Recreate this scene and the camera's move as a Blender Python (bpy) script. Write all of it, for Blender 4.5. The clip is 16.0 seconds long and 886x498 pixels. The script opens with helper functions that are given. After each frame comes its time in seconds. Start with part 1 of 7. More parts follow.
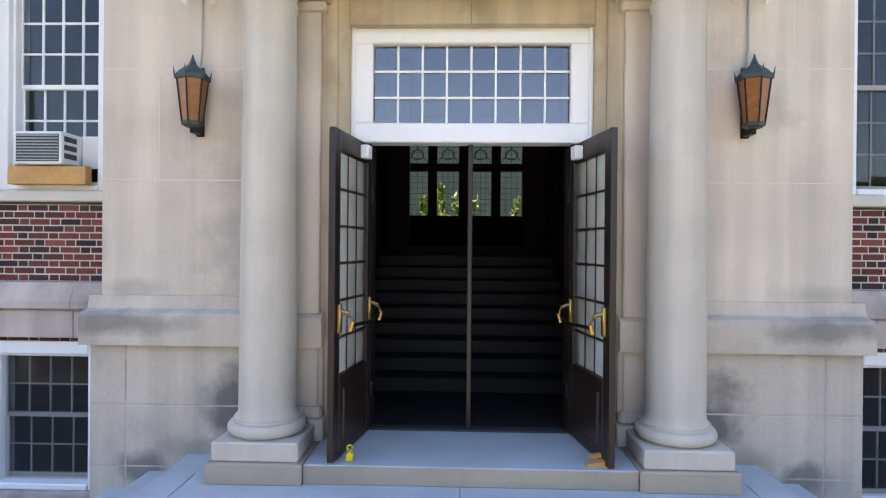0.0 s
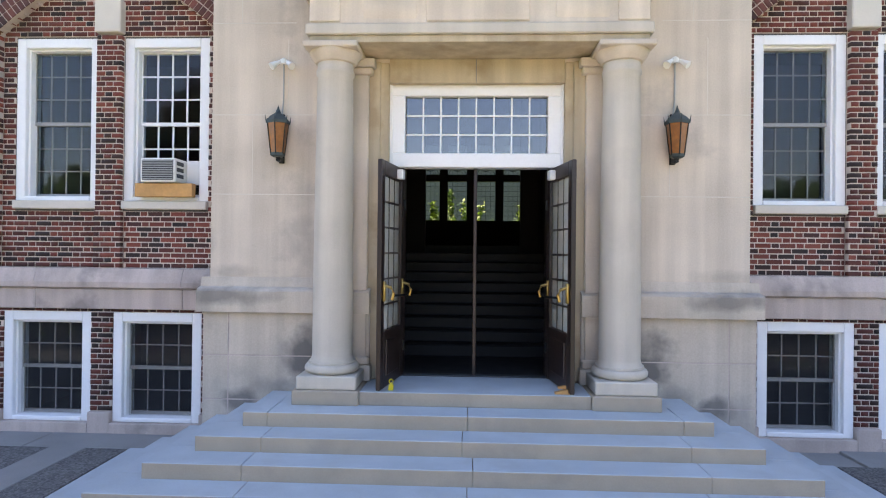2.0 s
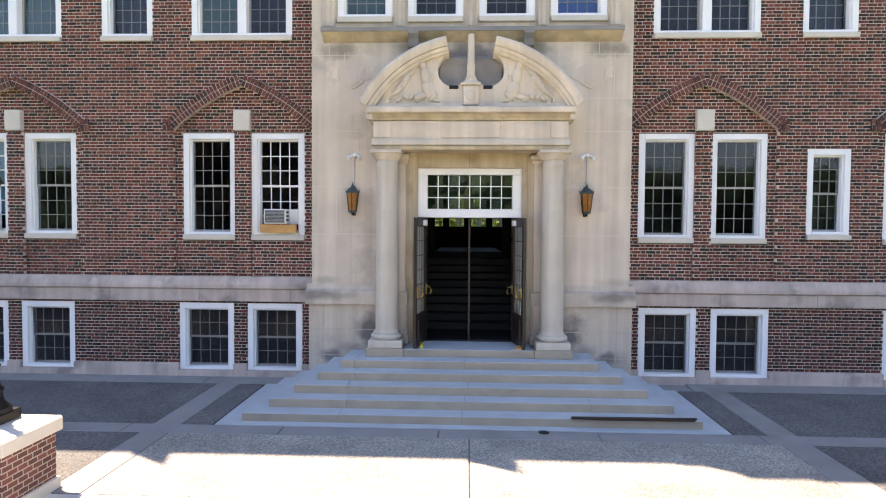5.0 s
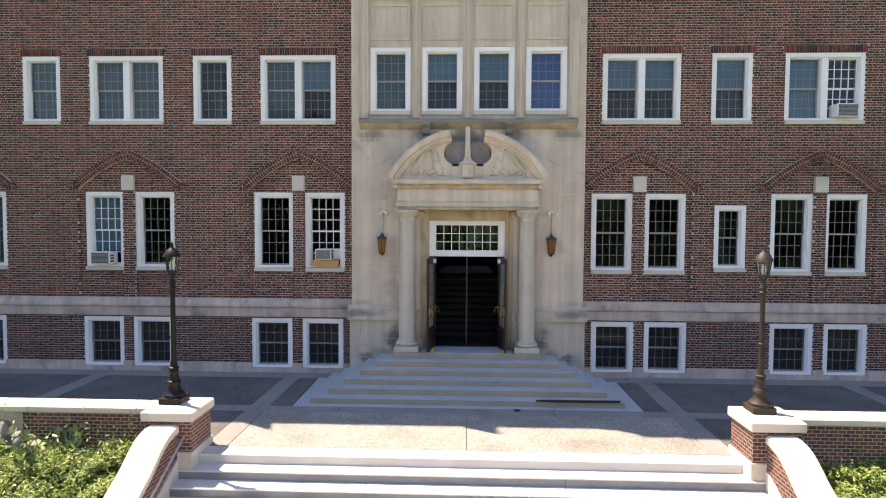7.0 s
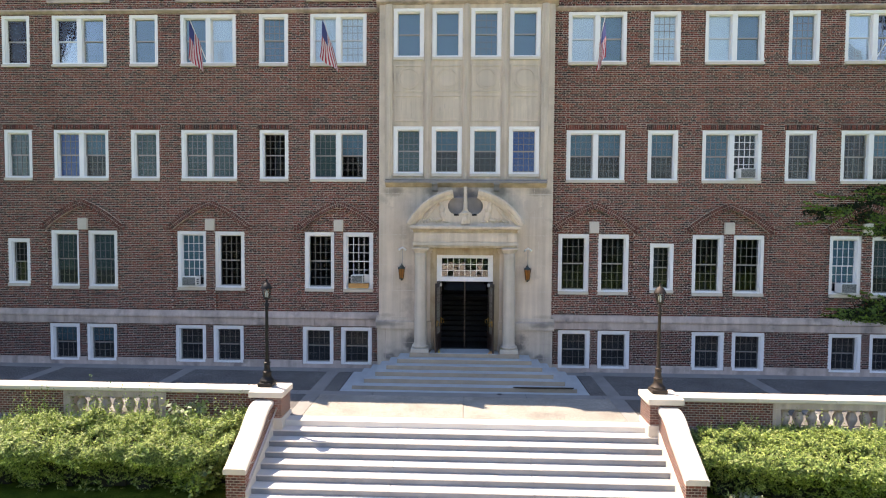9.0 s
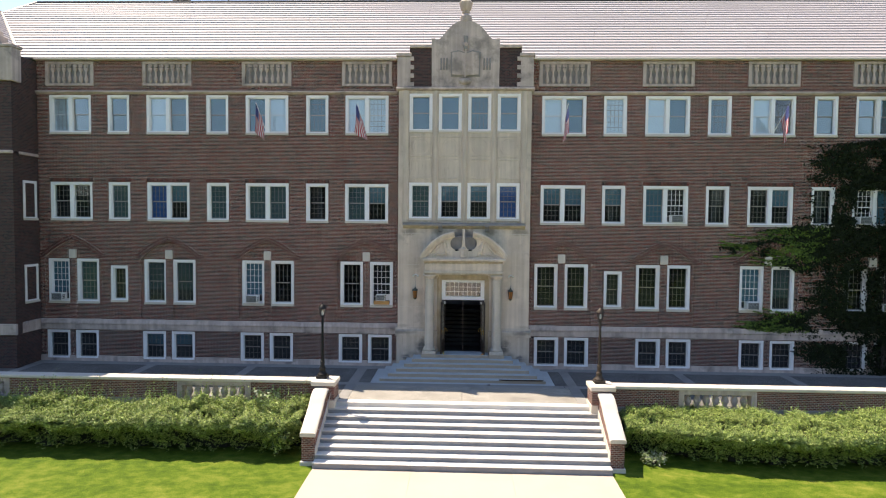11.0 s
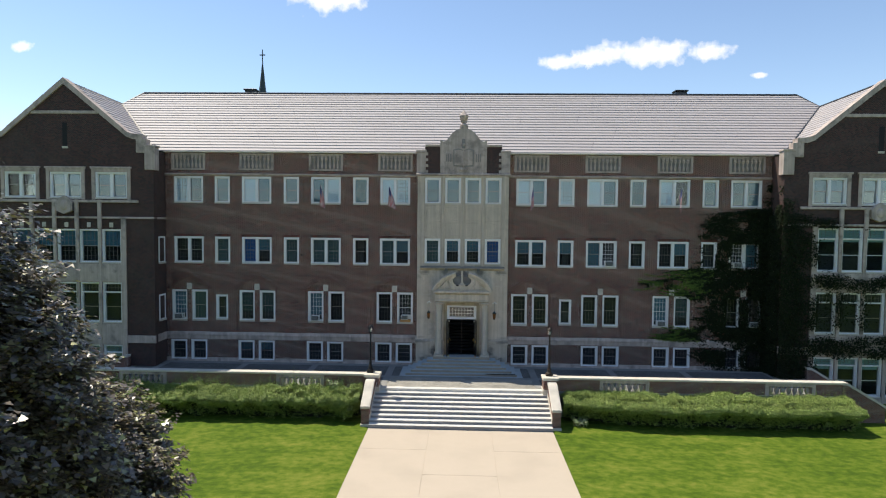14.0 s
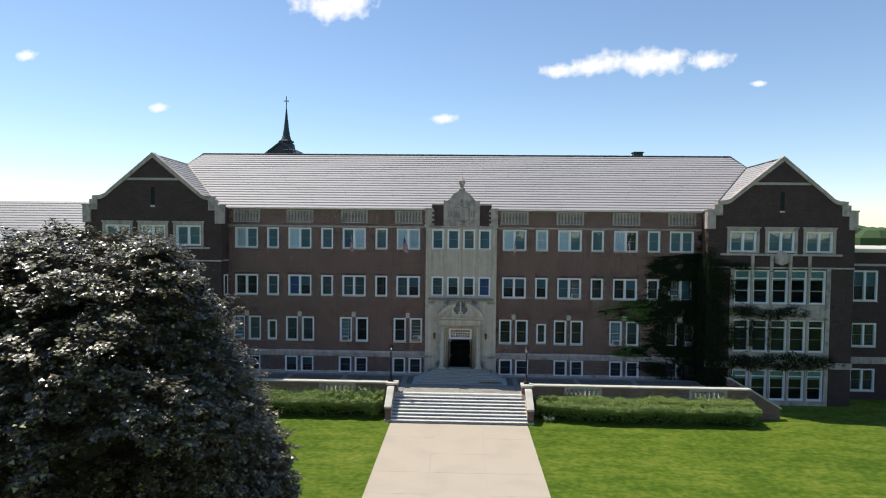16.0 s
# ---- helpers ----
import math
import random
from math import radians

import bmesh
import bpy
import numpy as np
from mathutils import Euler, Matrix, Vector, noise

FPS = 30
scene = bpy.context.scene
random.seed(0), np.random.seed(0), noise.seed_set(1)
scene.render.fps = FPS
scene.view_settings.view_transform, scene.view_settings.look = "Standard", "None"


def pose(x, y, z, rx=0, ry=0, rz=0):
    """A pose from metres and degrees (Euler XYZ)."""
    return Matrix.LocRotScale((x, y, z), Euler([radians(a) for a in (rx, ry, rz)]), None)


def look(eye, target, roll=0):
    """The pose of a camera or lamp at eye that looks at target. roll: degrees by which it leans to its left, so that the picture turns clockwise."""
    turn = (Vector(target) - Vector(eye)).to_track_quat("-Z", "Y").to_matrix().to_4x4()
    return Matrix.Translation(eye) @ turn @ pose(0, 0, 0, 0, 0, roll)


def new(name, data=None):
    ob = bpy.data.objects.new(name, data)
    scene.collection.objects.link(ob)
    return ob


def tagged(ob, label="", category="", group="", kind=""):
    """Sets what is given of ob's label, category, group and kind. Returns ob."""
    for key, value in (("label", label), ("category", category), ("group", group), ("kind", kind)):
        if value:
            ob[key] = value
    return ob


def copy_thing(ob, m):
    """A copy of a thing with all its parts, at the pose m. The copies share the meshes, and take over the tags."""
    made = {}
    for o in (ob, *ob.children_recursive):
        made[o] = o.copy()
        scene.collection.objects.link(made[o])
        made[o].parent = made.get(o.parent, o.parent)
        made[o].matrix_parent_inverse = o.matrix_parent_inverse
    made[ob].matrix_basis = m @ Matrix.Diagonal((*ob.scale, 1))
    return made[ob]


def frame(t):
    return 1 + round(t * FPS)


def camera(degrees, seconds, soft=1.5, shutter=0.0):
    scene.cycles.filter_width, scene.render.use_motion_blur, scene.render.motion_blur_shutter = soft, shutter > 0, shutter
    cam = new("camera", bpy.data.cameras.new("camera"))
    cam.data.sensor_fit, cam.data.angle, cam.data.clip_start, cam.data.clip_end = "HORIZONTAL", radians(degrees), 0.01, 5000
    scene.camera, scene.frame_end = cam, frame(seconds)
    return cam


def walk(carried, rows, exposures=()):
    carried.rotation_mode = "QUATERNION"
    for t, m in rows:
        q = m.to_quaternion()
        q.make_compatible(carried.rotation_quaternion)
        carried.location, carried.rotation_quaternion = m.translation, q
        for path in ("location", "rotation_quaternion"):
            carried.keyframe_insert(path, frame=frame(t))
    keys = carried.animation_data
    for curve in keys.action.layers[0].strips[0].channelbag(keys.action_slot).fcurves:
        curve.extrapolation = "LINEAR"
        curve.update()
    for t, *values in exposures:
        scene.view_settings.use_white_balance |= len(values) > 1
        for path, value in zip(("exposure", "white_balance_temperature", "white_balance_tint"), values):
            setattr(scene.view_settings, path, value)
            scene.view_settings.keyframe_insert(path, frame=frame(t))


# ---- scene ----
cam = camera(73.7, 16.0, 1.12)
ROWS = [
    (0.0, -0.079, -5.549, 2.494, 1.720, -0.172, -0.500),
    (0.5, -0.080, -5.903, 2.437, 1.970, 0.069, -0.541),
    (1.0, -0.080, -6.356, 2.384, 2.210, 0.350, -0.581),
    (1.5, -0.095, -6.901, 2.356, 2.436, 0.516, -0.600),
    (2.0, -0.078, -7.510, 2.382, 2.460, 0.300, -0.589),
    (2.5, -0.083, -8.193, 2.443, 2.425, -0.172, -0.563),
    (3.0, -0.091, -8.929, 2.533, 2.366, -0.690, -0.531),
    (3.5, -0.079, -9.701, 2.628, 2.322, -1.146, -0.500),
    (4.0, -0.067, -10.518, 2.756, 2.292, -1.519, -0.469),
    (6.5, -0.090, -15.504, 4.035, 2.090, -2.445, -0.308),
    (7.0, -0.068, -16.681, 4.337, 2.094, -2.607, -0.300),
    (7.5, -0.026, -17.951, 4.626, 2.139, -2.623, -0.311),
    (8.0, -0.004, -19.269, 4.908, 2.154, -2.578, -0.337),
    (8.5, 0.024, -20.678, 5.193, 2.239, -2.517, -0.369),
    (9.0, 0.041, -22.174, 5.532, 2.265, -2.493, -0.400),
    (11.5, -0.042, -30.867, 7.559, 1.907, -2.511, -0.571),
    (12.0, -0.069, -32.815, 8.034, 1.835, -2.626, -0.592),
    (12.5, -0.065, -34.838, 8.529, 1.807, -2.722, -0.600),
    (13.0, -0.043, -36.982, 9.067, 1.849, -2.785, -0.600),
    (13.5, -0.023, -39.276, 9.654, 1.881, -2.771, -0.600),
    (14.0, 0.020, -41.753, 10.261, 1.944, -2.686, -0.600),
    (14.5, 0.051, -44.390, 10.981, 1.980, -2.666, -0.600),
    (15.0, 0.093, -47.228, 11.728, 1.991, -2.540, -0.600),
    (15.5, 0.162, -50.220, 12.512, 2.034, -2.258, -0.600),
    (16.0, 0.226, -53.330, 13.359, 2.036, -2.006, -0.600),
]
EXPOSURES = [(0.0, 2.28, 7700, 24), (2.0, 2.23, 7750, 25), (4.0, 2.24, 7950, 26), (7.0, 1.48, 7900, 25), (9.2, 1.54, 7650, 23), (11.5, 1.00, 7400, 17), (12.5, 0.78, 7050, 14), (14.0, 0.48, 6900, 11.5), (16.0, 0.27, 6600, 10)]
walk(cam, [(t, pose(x, y, z, 90 + pitch, roll, yaw)) for t, x, y, z, yaw, pitch, roll in ROWS], EXPOSURES)

# ---- sun and sky ----
SUN = Vector((-1.95, 1.165, 4.30)).normalized()
world = bpy.data.worlds.new("sky")
scene.world = world
world.use_nodes = True
wn = world.node_tree.nodes
wl = world.node_tree.links
wn.clear()
sky = wn.new("ShaderNodeTexSky")
sky.sky_type = "NISHITA"
sky.sun_disc = False
sky.sun_elevation = math.asin(SUN.z)
sky.sun_rotation = math.atan2(SUN.x, SUN.y)
sky.air_density, sky.dust_density, sky.ozone_density = 1.0, 0.0, 3.0
bg = wn.new("ShaderNodeBackground")
bg.inputs["Strength"].default_value = 0.13
wo = wn.new("ShaderNodeOutputWorld")
wl.new(sky.outputs["Color"], bg.inputs["Color"])
wl.new(bg.outputs["Background"], wo.inputs["Surface"])
sun = new("sun", bpy.data.lights.new("sun", "SUN"))
sun.data.energy, sun.data.angle, sun.data.color = 4.2, radians(0.53), (1.0, 0.965, 0.86)
sun.matrix_basis = look(SUN * 100, (0, 0, 0))


# ---- materials ----
def material(name, base, rough=0.7, metal=0.0, scale=4.0, vary=0.25, fine=60.0, bump=0.15, dist=0.004, tint=None, per="none",
             spread=0.0, spec=0.5, stain=0.0, stain_scale=0.6, stain_colour=(0.12, 0.11, 0.10), rough_vary=0.1, stain_from=0.54, streak=0.0, speckle=0.0):
    """A procedural surface: two scales of noise on the base colour, optional variation per piece, stains and fine relief."""
    m = bpy.data.materials.new(name)
    m.use_nodes = True
    nt = m.node_tree
    n, l = nt.nodes, nt.links
    p = n["Principled BSDF"]
    tc = n.new("ShaderNodeTexCoord")
    co = tc.outputs["Object"]
    big = n.new("ShaderNodeTexNoise")
    big.inputs["Scale"].default_value, big.inputs["Detail"].default_value = scale, 4
    small = n.new("ShaderNodeTexNoise")
    small.inputs["Scale"].default_value, small.inputs["Detail"].default_value = fine, 3
    l.new(co, big.inputs["Vector"])
    l.new(co, small.inputs["Vector"])
    a = n.new("ShaderNodeMath")
    a.operation = "MULTIPLY_ADD"
    l.new(small.outputs["Fac"], a.inputs[0])
    a.inputs[1].default_value = 0.5
    l.new(big.outputs["Fac"], a.inputs[2])
    ramp = n.new("ShaderNodeMapRange")
    ramp.inputs["From Min"].default_value, ramp.inputs["From Max"].default_value = 0.4, 1.1
    ramp.inputs["To Min"].default_value, ramp.inputs["To Max"].default_value = 1 - vary, 1 + vary
    l.new(a.outputs[0], ramp.inputs["Value"])
    mul = n.new("ShaderNodeMix")
    mul.data_type, mul.blend_type = "RGBA", "MULTIPLY"
    mul.inputs["Factor"].default_value = 1.0
    mul.inputs[6].default_value = (*base, 1)
    l.new(ramp.outputs["Result"], mul.inputs[7])
    colour = mul.outputs[2]
    if per != "none":
        info = n.new("ShaderNodeObjectInfo") if per == "object" else n.new("ShaderNodeNewGeometry")
        r = info.outputs["Random"] if per == "object" else info.outputs["Random Per Island"]
        hs = n.new("ShaderNodeValToRGB")
        cs = tint or [base]
        cr = hs.color_ramp
        cr.interpolation = "CONSTANT"
        while len(cr.elements) < len(cs):
            cr.elements.new(0.5)
        for i, c in enumerate(cs):
            cr.elements[i].position = i / len(cs)
            cr.elements[i].color = (*c, 1)
        l.new(r, hs.inputs["Fac"])
        l.new(hs.outputs["Color"], mul.inputs[6])
        if spread:
            wn2 = n.new("ShaderNodeTexWhiteNoise")
            wn2.noise_dimensions = "1D"
            l.new(r, wn2.inputs["W"])
            mr = n.new("ShaderNodeMapRange")
            mr.inputs["To Min"].default_value, mr.inputs["To Max"].default_value = 1 - spread, 1 + spread
            l.new(wn2.outputs["Value"], mr.inputs["Value"])
            m2 = n.new("ShaderNodeMix")
            m2.data_type, m2.blend_type = "RGBA", "MULTIPLY"
            m2.inputs["Factor"].default_value = 1.0
            l.new(colour, m2.inputs[6])
            l.new(mr.outputs["Result"], m2.inputs[7])
            colour = m2.outputs[2]
    if speckle:
        vo = n.new("ShaderNodeTexVoronoi")
        vo.inputs["Scale"].default_value = speckle
        l.new(co, vo.inputs["Vector"])
        bw = n.new("ShaderNodeRGBToBW")
        l.new(vo.outputs["Color"], bw.inputs[0])
        vm = n.new("ShaderNodeMapRange")
        vm.inputs["From Min"].default_value, vm.inputs["From Max"].default_value = 0.2, 0.8
        vm.inputs["To Min"].default_value, vm.inputs["To Max"].default_value = 0.68, 1.32
        l.new(bw.outputs[0], vm.inputs["Value"])
        vx = n.new("ShaderNodeMix")
        vx.data_type, vx.blend_type = "RGBA", "MULTIPLY"
        vx.inputs["Factor"].default_value = 1.0
        l.new(colour, vx.inputs[6])
        l.new(vm.outputs["Result"], vx.inputs[7])
        colour = vx.outputs[2]
    if streak:
        mp = n.new("ShaderNodeMapping")
        mp.inputs["Scale"].default_value = (5.0, 5.0, 0.22)
        l.new(co, mp.inputs["Vector"])
        sn = n.new("ShaderNodeTexNoise")
        sn.inputs["Scale"].default_value, sn.inputs["Detail"].default_value = 1.0, 5
        l.new(mp.outputs[0], sn.inputs["Vector"])
        sk = n.new("ShaderNodeMapRange")
        sk.inputs["From Min"].default_value, sk.inputs["From Max"].default_value = 0.30, 0.62
        sk.inputs["To Min"].default_value, sk.inputs["To Max"].default_value = 1.08, 1 - streak
        l.new(sn.outputs["Fac"], sk.inputs["Value"])
        km = n.new("ShaderNodeMix")
        km.data_type, km.blend_type = "RGBA", "MULTIPLY"
        km.inputs["Factor"].default_value = 1.0
        l.new(colour, km.inputs[6])
        l.new(sk.outputs["Result"], km.inputs[7])
        colour = km.outputs[2]
    if stain:
        st = n.new("ShaderNodeTexNoise")
        st.inputs["Scale"].default_value, st.inputs["Detail"].default_value, st.inputs["Roughness"].default_value = stain_scale, 5, 0.6
        l.new(co, st.inputs["Vector"])
        sr = n.new("ShaderNodeMapRange")
        sr.inputs["From Min"].default_value, sr.inputs["From Max"].default_value = stain_from, stain_from + 0.13
        sr.inputs["To Min"].default_value, sr.inputs["To Max"].default_value = 0.0, stain
        l.new(st.outputs["Fac"], sr.inputs["Value"])
        sm = n.new("ShaderNodeMix")
        sm.data_type = "RGBA"
        l.new(sr.outputs["Result"], sm.inputs["Factor"])
        l.new(colour, sm.inputs[6])
        sm.inputs[7].default_value = (*stain_colour, 1)
        colour = sm.outputs[2]
    l.new(colour, p.inputs["Base Color"])
    rr = n.new("ShaderNodeMapRange")
    rr.inputs["To Min"].default_value, rr.inputs["To Max"].default_value = max(0.02, rough - rough_vary), min(1, rough + rough_vary)
    l.new(big.outputs["Fac"], rr.inputs["Value"])
    l.new(rr.outputs["Result"], p.inputs["Roughness"])
    p.inputs["Metallic"].default_value = metal
    p.inputs["Specular IOR Level"].default_value = spec
    if bump:
        b = n.new("ShaderNodeBump")
        b.inputs["Strength"].default_value, b.inputs["Distance"].default_value = bump, dist
        l.new(small.outputs["Fac"], b.inputs["Height"])
        l.new(b.outputs["Normal"], p.inputs["Normal"])
    return m


def leaf_glow(m, share):
    """Lets part of the light through thin leaves."""
    n, l = m.node_tree.nodes, m.node_tree.links
    p = n["Principled BSDF"]
    tr = n.new("ShaderNodeBsdfTranslucent")
    src = p.inputs["Base Color"].links[0].from_socket
    l.new(src, tr.inputs["Color"])
    mx = n.new("ShaderNodeMixShader")
    mx.inputs[0].default_value = share
    l.new(p.outputs[0], mx.inputs[1])
    l.new(tr.outputs[0], mx.inputs[2])
    l.new(mx.outputs[0], n["Material Output"].inputs["Surface"])
    return m


BRICKS = [(0.154, 0.034, 0.024), (0.107, 0.026, 0.018), (0.192, 0.047, 0.030), (0.058, 0.020, 0.016), (0.130, 0.035, 0.024),
          (0.028, 0.016, 0.014), (0.169, 0.044, 0.028), (0.088, 0.024, 0.017), (0.042, 0.019, 0.015), (0.147, 0.033, 0.021)]
M_BRICK = material("brick_mixed_red_brown", (0.13, 0.06, 0.05), 0.85, per="island", tint=BRICKS, spread=0.25, scale=9, fine=120, bump=0.35, dist=0.002)
M_BRICKO = material("brick_single", (0.13, 0.06, 0.05), 0.85, per="object", tint=BRICKS, spread=0.25, scale=9, fine=120, bump=0.35, dist=0.002)
M_ARCH = material("arch_brick_red", (0.135, 0.044, 0.034), 0.85, per="island", tint=[(0.149, 0.046, 0.034), (0.108, 0.036, 0.027), (0.131, 0.041, 0.030), (0.063, 0.025, 0.020)], spread=0.25, scale=9, fine=120, bump=0.35, dist=0.002)
M_BRICKB = material("brick_dark_brown", (0.08, 0.04, 0.03), 0.85, per="island", tint=[tuple(c * 0.66 for c in b) for b in BRICKS], spread=0.25, scale=9, fine=120, bump=0.35, dist=0.002)
M_MORTAR = material("mortar_pale", (0.545, 0.452, 0.380), 0.95, scale=3, fine=150, bump=0.3, dist=0.002, stain=0.4)
M_STONE = material("limestone_buff", (0.58, 0.497, 0.40), 0.85, scale=1.1, vary=0.16, fine=70, bump=0.12, dist=0.003, stain=0.30, stain_scale=0.7, stain_colour=(0.33, 0.29, 0.23), streak=0.16)
M_STONED = material("limestone_weathered", (0.49, 0.40, 0.345), 0.88, scale=1.6, vary=0.22, fine=60, bump=0.18, dist=0.004, stain=0.6, stain_scale=1.1, stain_colour=(0.12, 0.11, 0.10), stain_from=0.53, streak=0.18)
M_COLUMN = material("limestone_column", (0.50, 0.45, 0.37), 0.85, scale=2.2, vary=0.12, fine=80, bump=0.15, dist=0.003, stain=0.25, stain_scale=1.3, stain_colour=(0.32, 0.29, 0.25), streak=0.10)
M_OCHRE = material("limestone_ochre_stained", (0.47, 0.385, 0.265), 0.85, scale=1.3, vary=0.18, fine=70, bump=0.12, dist=0.003, stain=0.55, stain_scale=1.4, stain_colour=(0.27, 0.185, 0.10), streak=0.2)
M_WALK = material("concrete_walk_tan", (0.46, 0.385, 0.30), 0.88, scale=0.5, vary=0.12, fine=45, bump=0.2, dist=0.003, stain=0.22, stain_scale=0.5, stain_colour=(0.36, 0.30, 0.235))
# Stair concrete twice: tread lightened for sun, riser darkened for shade, both with stains.
M_STEPC = material("concrete_step_sunlit", (0.60, 0.575, 0.53), 0.85, scale=1.2, vary=0.12, fine=50, bump=0.2, dist=0.003, stain=0.2, stain_scale=1.3, stain_colour=(0.42, 0.40, 0.37))
M_RISER = material("concrete_riser_shade", (0.25, 0.255, 0.265), 0.9, scale=1.6, vary=0.2, fine=60, bump=0.2, dist=0.003, stain=0.4, stain_scale=2.0, stain_colour=(0.17, 0.165, 0.16))
M_STEP = material("limestone_steps", (0.35, 0.29, 0.215), 0.8, scale=2.0, vary=0.18, fine=80, bump=0.15, dist=0.003, stain=0.3, stain_scale=1.6, stain_colour=(0.19, 0.165, 0.14), per="none")
M_TREAD = material("worn_grey_tread", (0.37, 0.42, 0.435), 0.7, scale=2.2, vary=0.14, fine=80, bump=0.12, dist=0.002, stain=0.3, stain_scale=1.8, stain_colour=(0.30, 0.30, 0.29))
M_CONC = material("concrete_pale", (0.54, 0.475, 0.39), 0.85, scale=0.8, vary=0.14, fine=50, bump=0.2, dist=0.003, stain=0.2, stain_scale=0.9, stain_colour=(0.36, 0.32, 0.26))
M_STRIP = material("concrete_strip", (0.25, 0.245, 0.23), 0.92, spec=0.1, scale=1.5, vary=0.16, fine=50, bump=0.2, dist=0.003, stain=0.25)
M_AGG = material("exposed_aggregate", (0.135, 0.132, 0.124), 0.95, spec=0.1, scale=0.9, vary=0.3, fine=55, bump=0.6, dist=0.006, stain=0.3, stain_scale=0.5, speckle=48)
# Paler copy of the aggregate: sunlight put into the colour.
M_AGGSUN = material("sunlit_aggregate", (0.29, 0.275, 0.24), 0.95, spec=0.1, scale=0.9, vary=0.3, fine=55, bump=0.6, dist=0.006, stain=0.25, stain_scale=0.5, speckle=48)
M_WHITE = material("white_paint", (0.79, 0.79, 0.775), 0.5, scale=2, vary=0.06, fine=40, bump=0.05, stain=0.12, stain_scale=2.0, stain_colour=(0.5, 0.48, 0.44))
M_SASH = material("grey_sash_paint", (0.30, 0.29, 0.265), 0.5, scale=3, vary=0.1, bump=0.05)
M_SASHW = material("pale_sash_paint", (0.62, 0.64, 0.64), 0.5, scale=3, vary=0.08, bump=0.05)
M_SILL = material("cast_stone_sill", (0.58, 0.53, 0.45), 0.8, scale=2, vary=0.12, bump=0.12, stain=0.2)
M_DOOR = material("dark_oak_door", (0.022, 0.011, 0.008), 0.42, scale=3, vary=0.35, fine=35, bump=0.12)
# Near-black, far below oak and slate: the hall's dimness put into the colour.
M_BLACK = material("oak_dim_hall_black", (0.006, 0.0045, 0.004), 0.65, spec=0.25, scale=3, vary=0.3, bump=0.1)
M_STAIRIN = material("slate_dim_hall_black", (0.003, 0.003, 0.0036), 0.6, spec=0.35, scale=5, vary=0.3, bump=0.1)
M_IRON = material("black_iron", (0.014, 0.014, 0.014), 0.5, metal=0.6, scale=12, vary=0.3, bump=0.2)
M_BRONZE = material("rusty_bronze_paint", (0.038, 0.027, 0.019), 0.6, metal=0.3, scale=10, vary=0.4, bump=0.2, stain=0.5, stain_scale=5, stain_colour=(0.05, 0.03, 0.02))
M_BRASS = material("brass", (0.50, 0.32, 0.10), 0.36, metal=1.0, scale=20, vary=0.1, bump=0.03)
M_STEEL = material("brushed_steel", (0.62, 0.58, 0.55), 0.35, metal=0.9, scale=20, vary=0.1, bump=0.03)
M_COPPER = material("dark_patina_copper", (0.045, 0.062, 0.062), 0.6, metal=0.3, scale=8, vary=0.3, bump=0.15)
M_AMBER = material("amber_lantern_glass", (0.25, 0.078, 0.008), 0.35, scale=14, vary=0.35, bump=0.2, spec=0.6)
M_TILE = material("roof_tile_grey_buff", (0.37, 0.335, 0.325), 0.62, per="island", tint=[(0.385, 0.350, 0.340), (0.372, 0.338, 0.328), (0.378, 0.342, 0.330)], spread=0.02, scale=0.25, vary=0.05, fine=6, bump=0.0, rough_vary=0.02, spec=0.45)
M_LEAD = material("dark_lead", (0.05, 0.055, 0.06), 0.5, metal=0.5, scale=4, vary=0.2, bump=0.05)
# Pale, teal and blue carry the sky's reflection as well as real blinds.
M_BLIND = material("pale_blind_sky_tint", (0.80, 0.90, 0.93), 0.9, scale=2, vary=0.08, fine=90, bump=0.05)
M_BLINDSKY = material("teal_blind_reflection", (0.13, 0.25, 0.29), 0.9, scale=2, vary=0.12, fine=90, bump=0.05)
M_BLINDG = material("dull_green_shade", (0.10, 0.155, 0.14), 0.9, scale=2, vary=0.15, fine=90, bump=0.05)
M_SKYPANE = material("blue_sky_reflection", (0.06, 0.15, 0.38), 0.9, scale=2, vary=0.12, fine=90, bump=0.05)
M_BLINDC = material("pale_green_shade", (0.36, 0.52, 0.45), 0.9, scale=2, vary=0.12, fine=90, bump=0.05)
M_BAR = material("dull_grey_glazing_bar", (0.20, 0.20, 0.19), 0.55, scale=6, vary=0.15, bump=0.05)
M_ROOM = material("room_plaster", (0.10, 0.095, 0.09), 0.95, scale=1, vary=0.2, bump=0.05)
M_PLASTIC = material("white_plastic", (0.72, 0.72, 0.68), 0.45, scale=3, vary=0.05, bump=0.03)
M_GRILLE = material("grey_grille", (0.30, 0.31, 0.30), 0.5, scale=5, vary=0.1, bump=0.03)
M_WOOD = material("fresh_pine", (0.52, 0.27, 0.09), 0.65, scale=5, vary=0.25, fine=30, bump=0.1)
M_HEDGE = leaf_glow(material("hedge_leaf", (0.095, 0.150, 0.030), 0.55, per="island", tint=[(0.23, 0.33, 0.066), (0.32, 0.40, 0.09), (0.145, 0.23, 0.05), (0.39, 0.45, 0.145), (0.07, 0.115, 0.028)], spread=0.3, bump=0.0, spec=0.4), 0.14)
M_IVYNEW = leaf_glow(material("young_ivy_leaf", (0.09, 0.15, 0.02), 0.5, per="island", tint=[(0.095, 0.165, 0.018), (0.125, 0.205, 0.024), (0.065, 0.12, 0.013)], spread=0.25, bump=0.0, spec=0.4), 0.2)
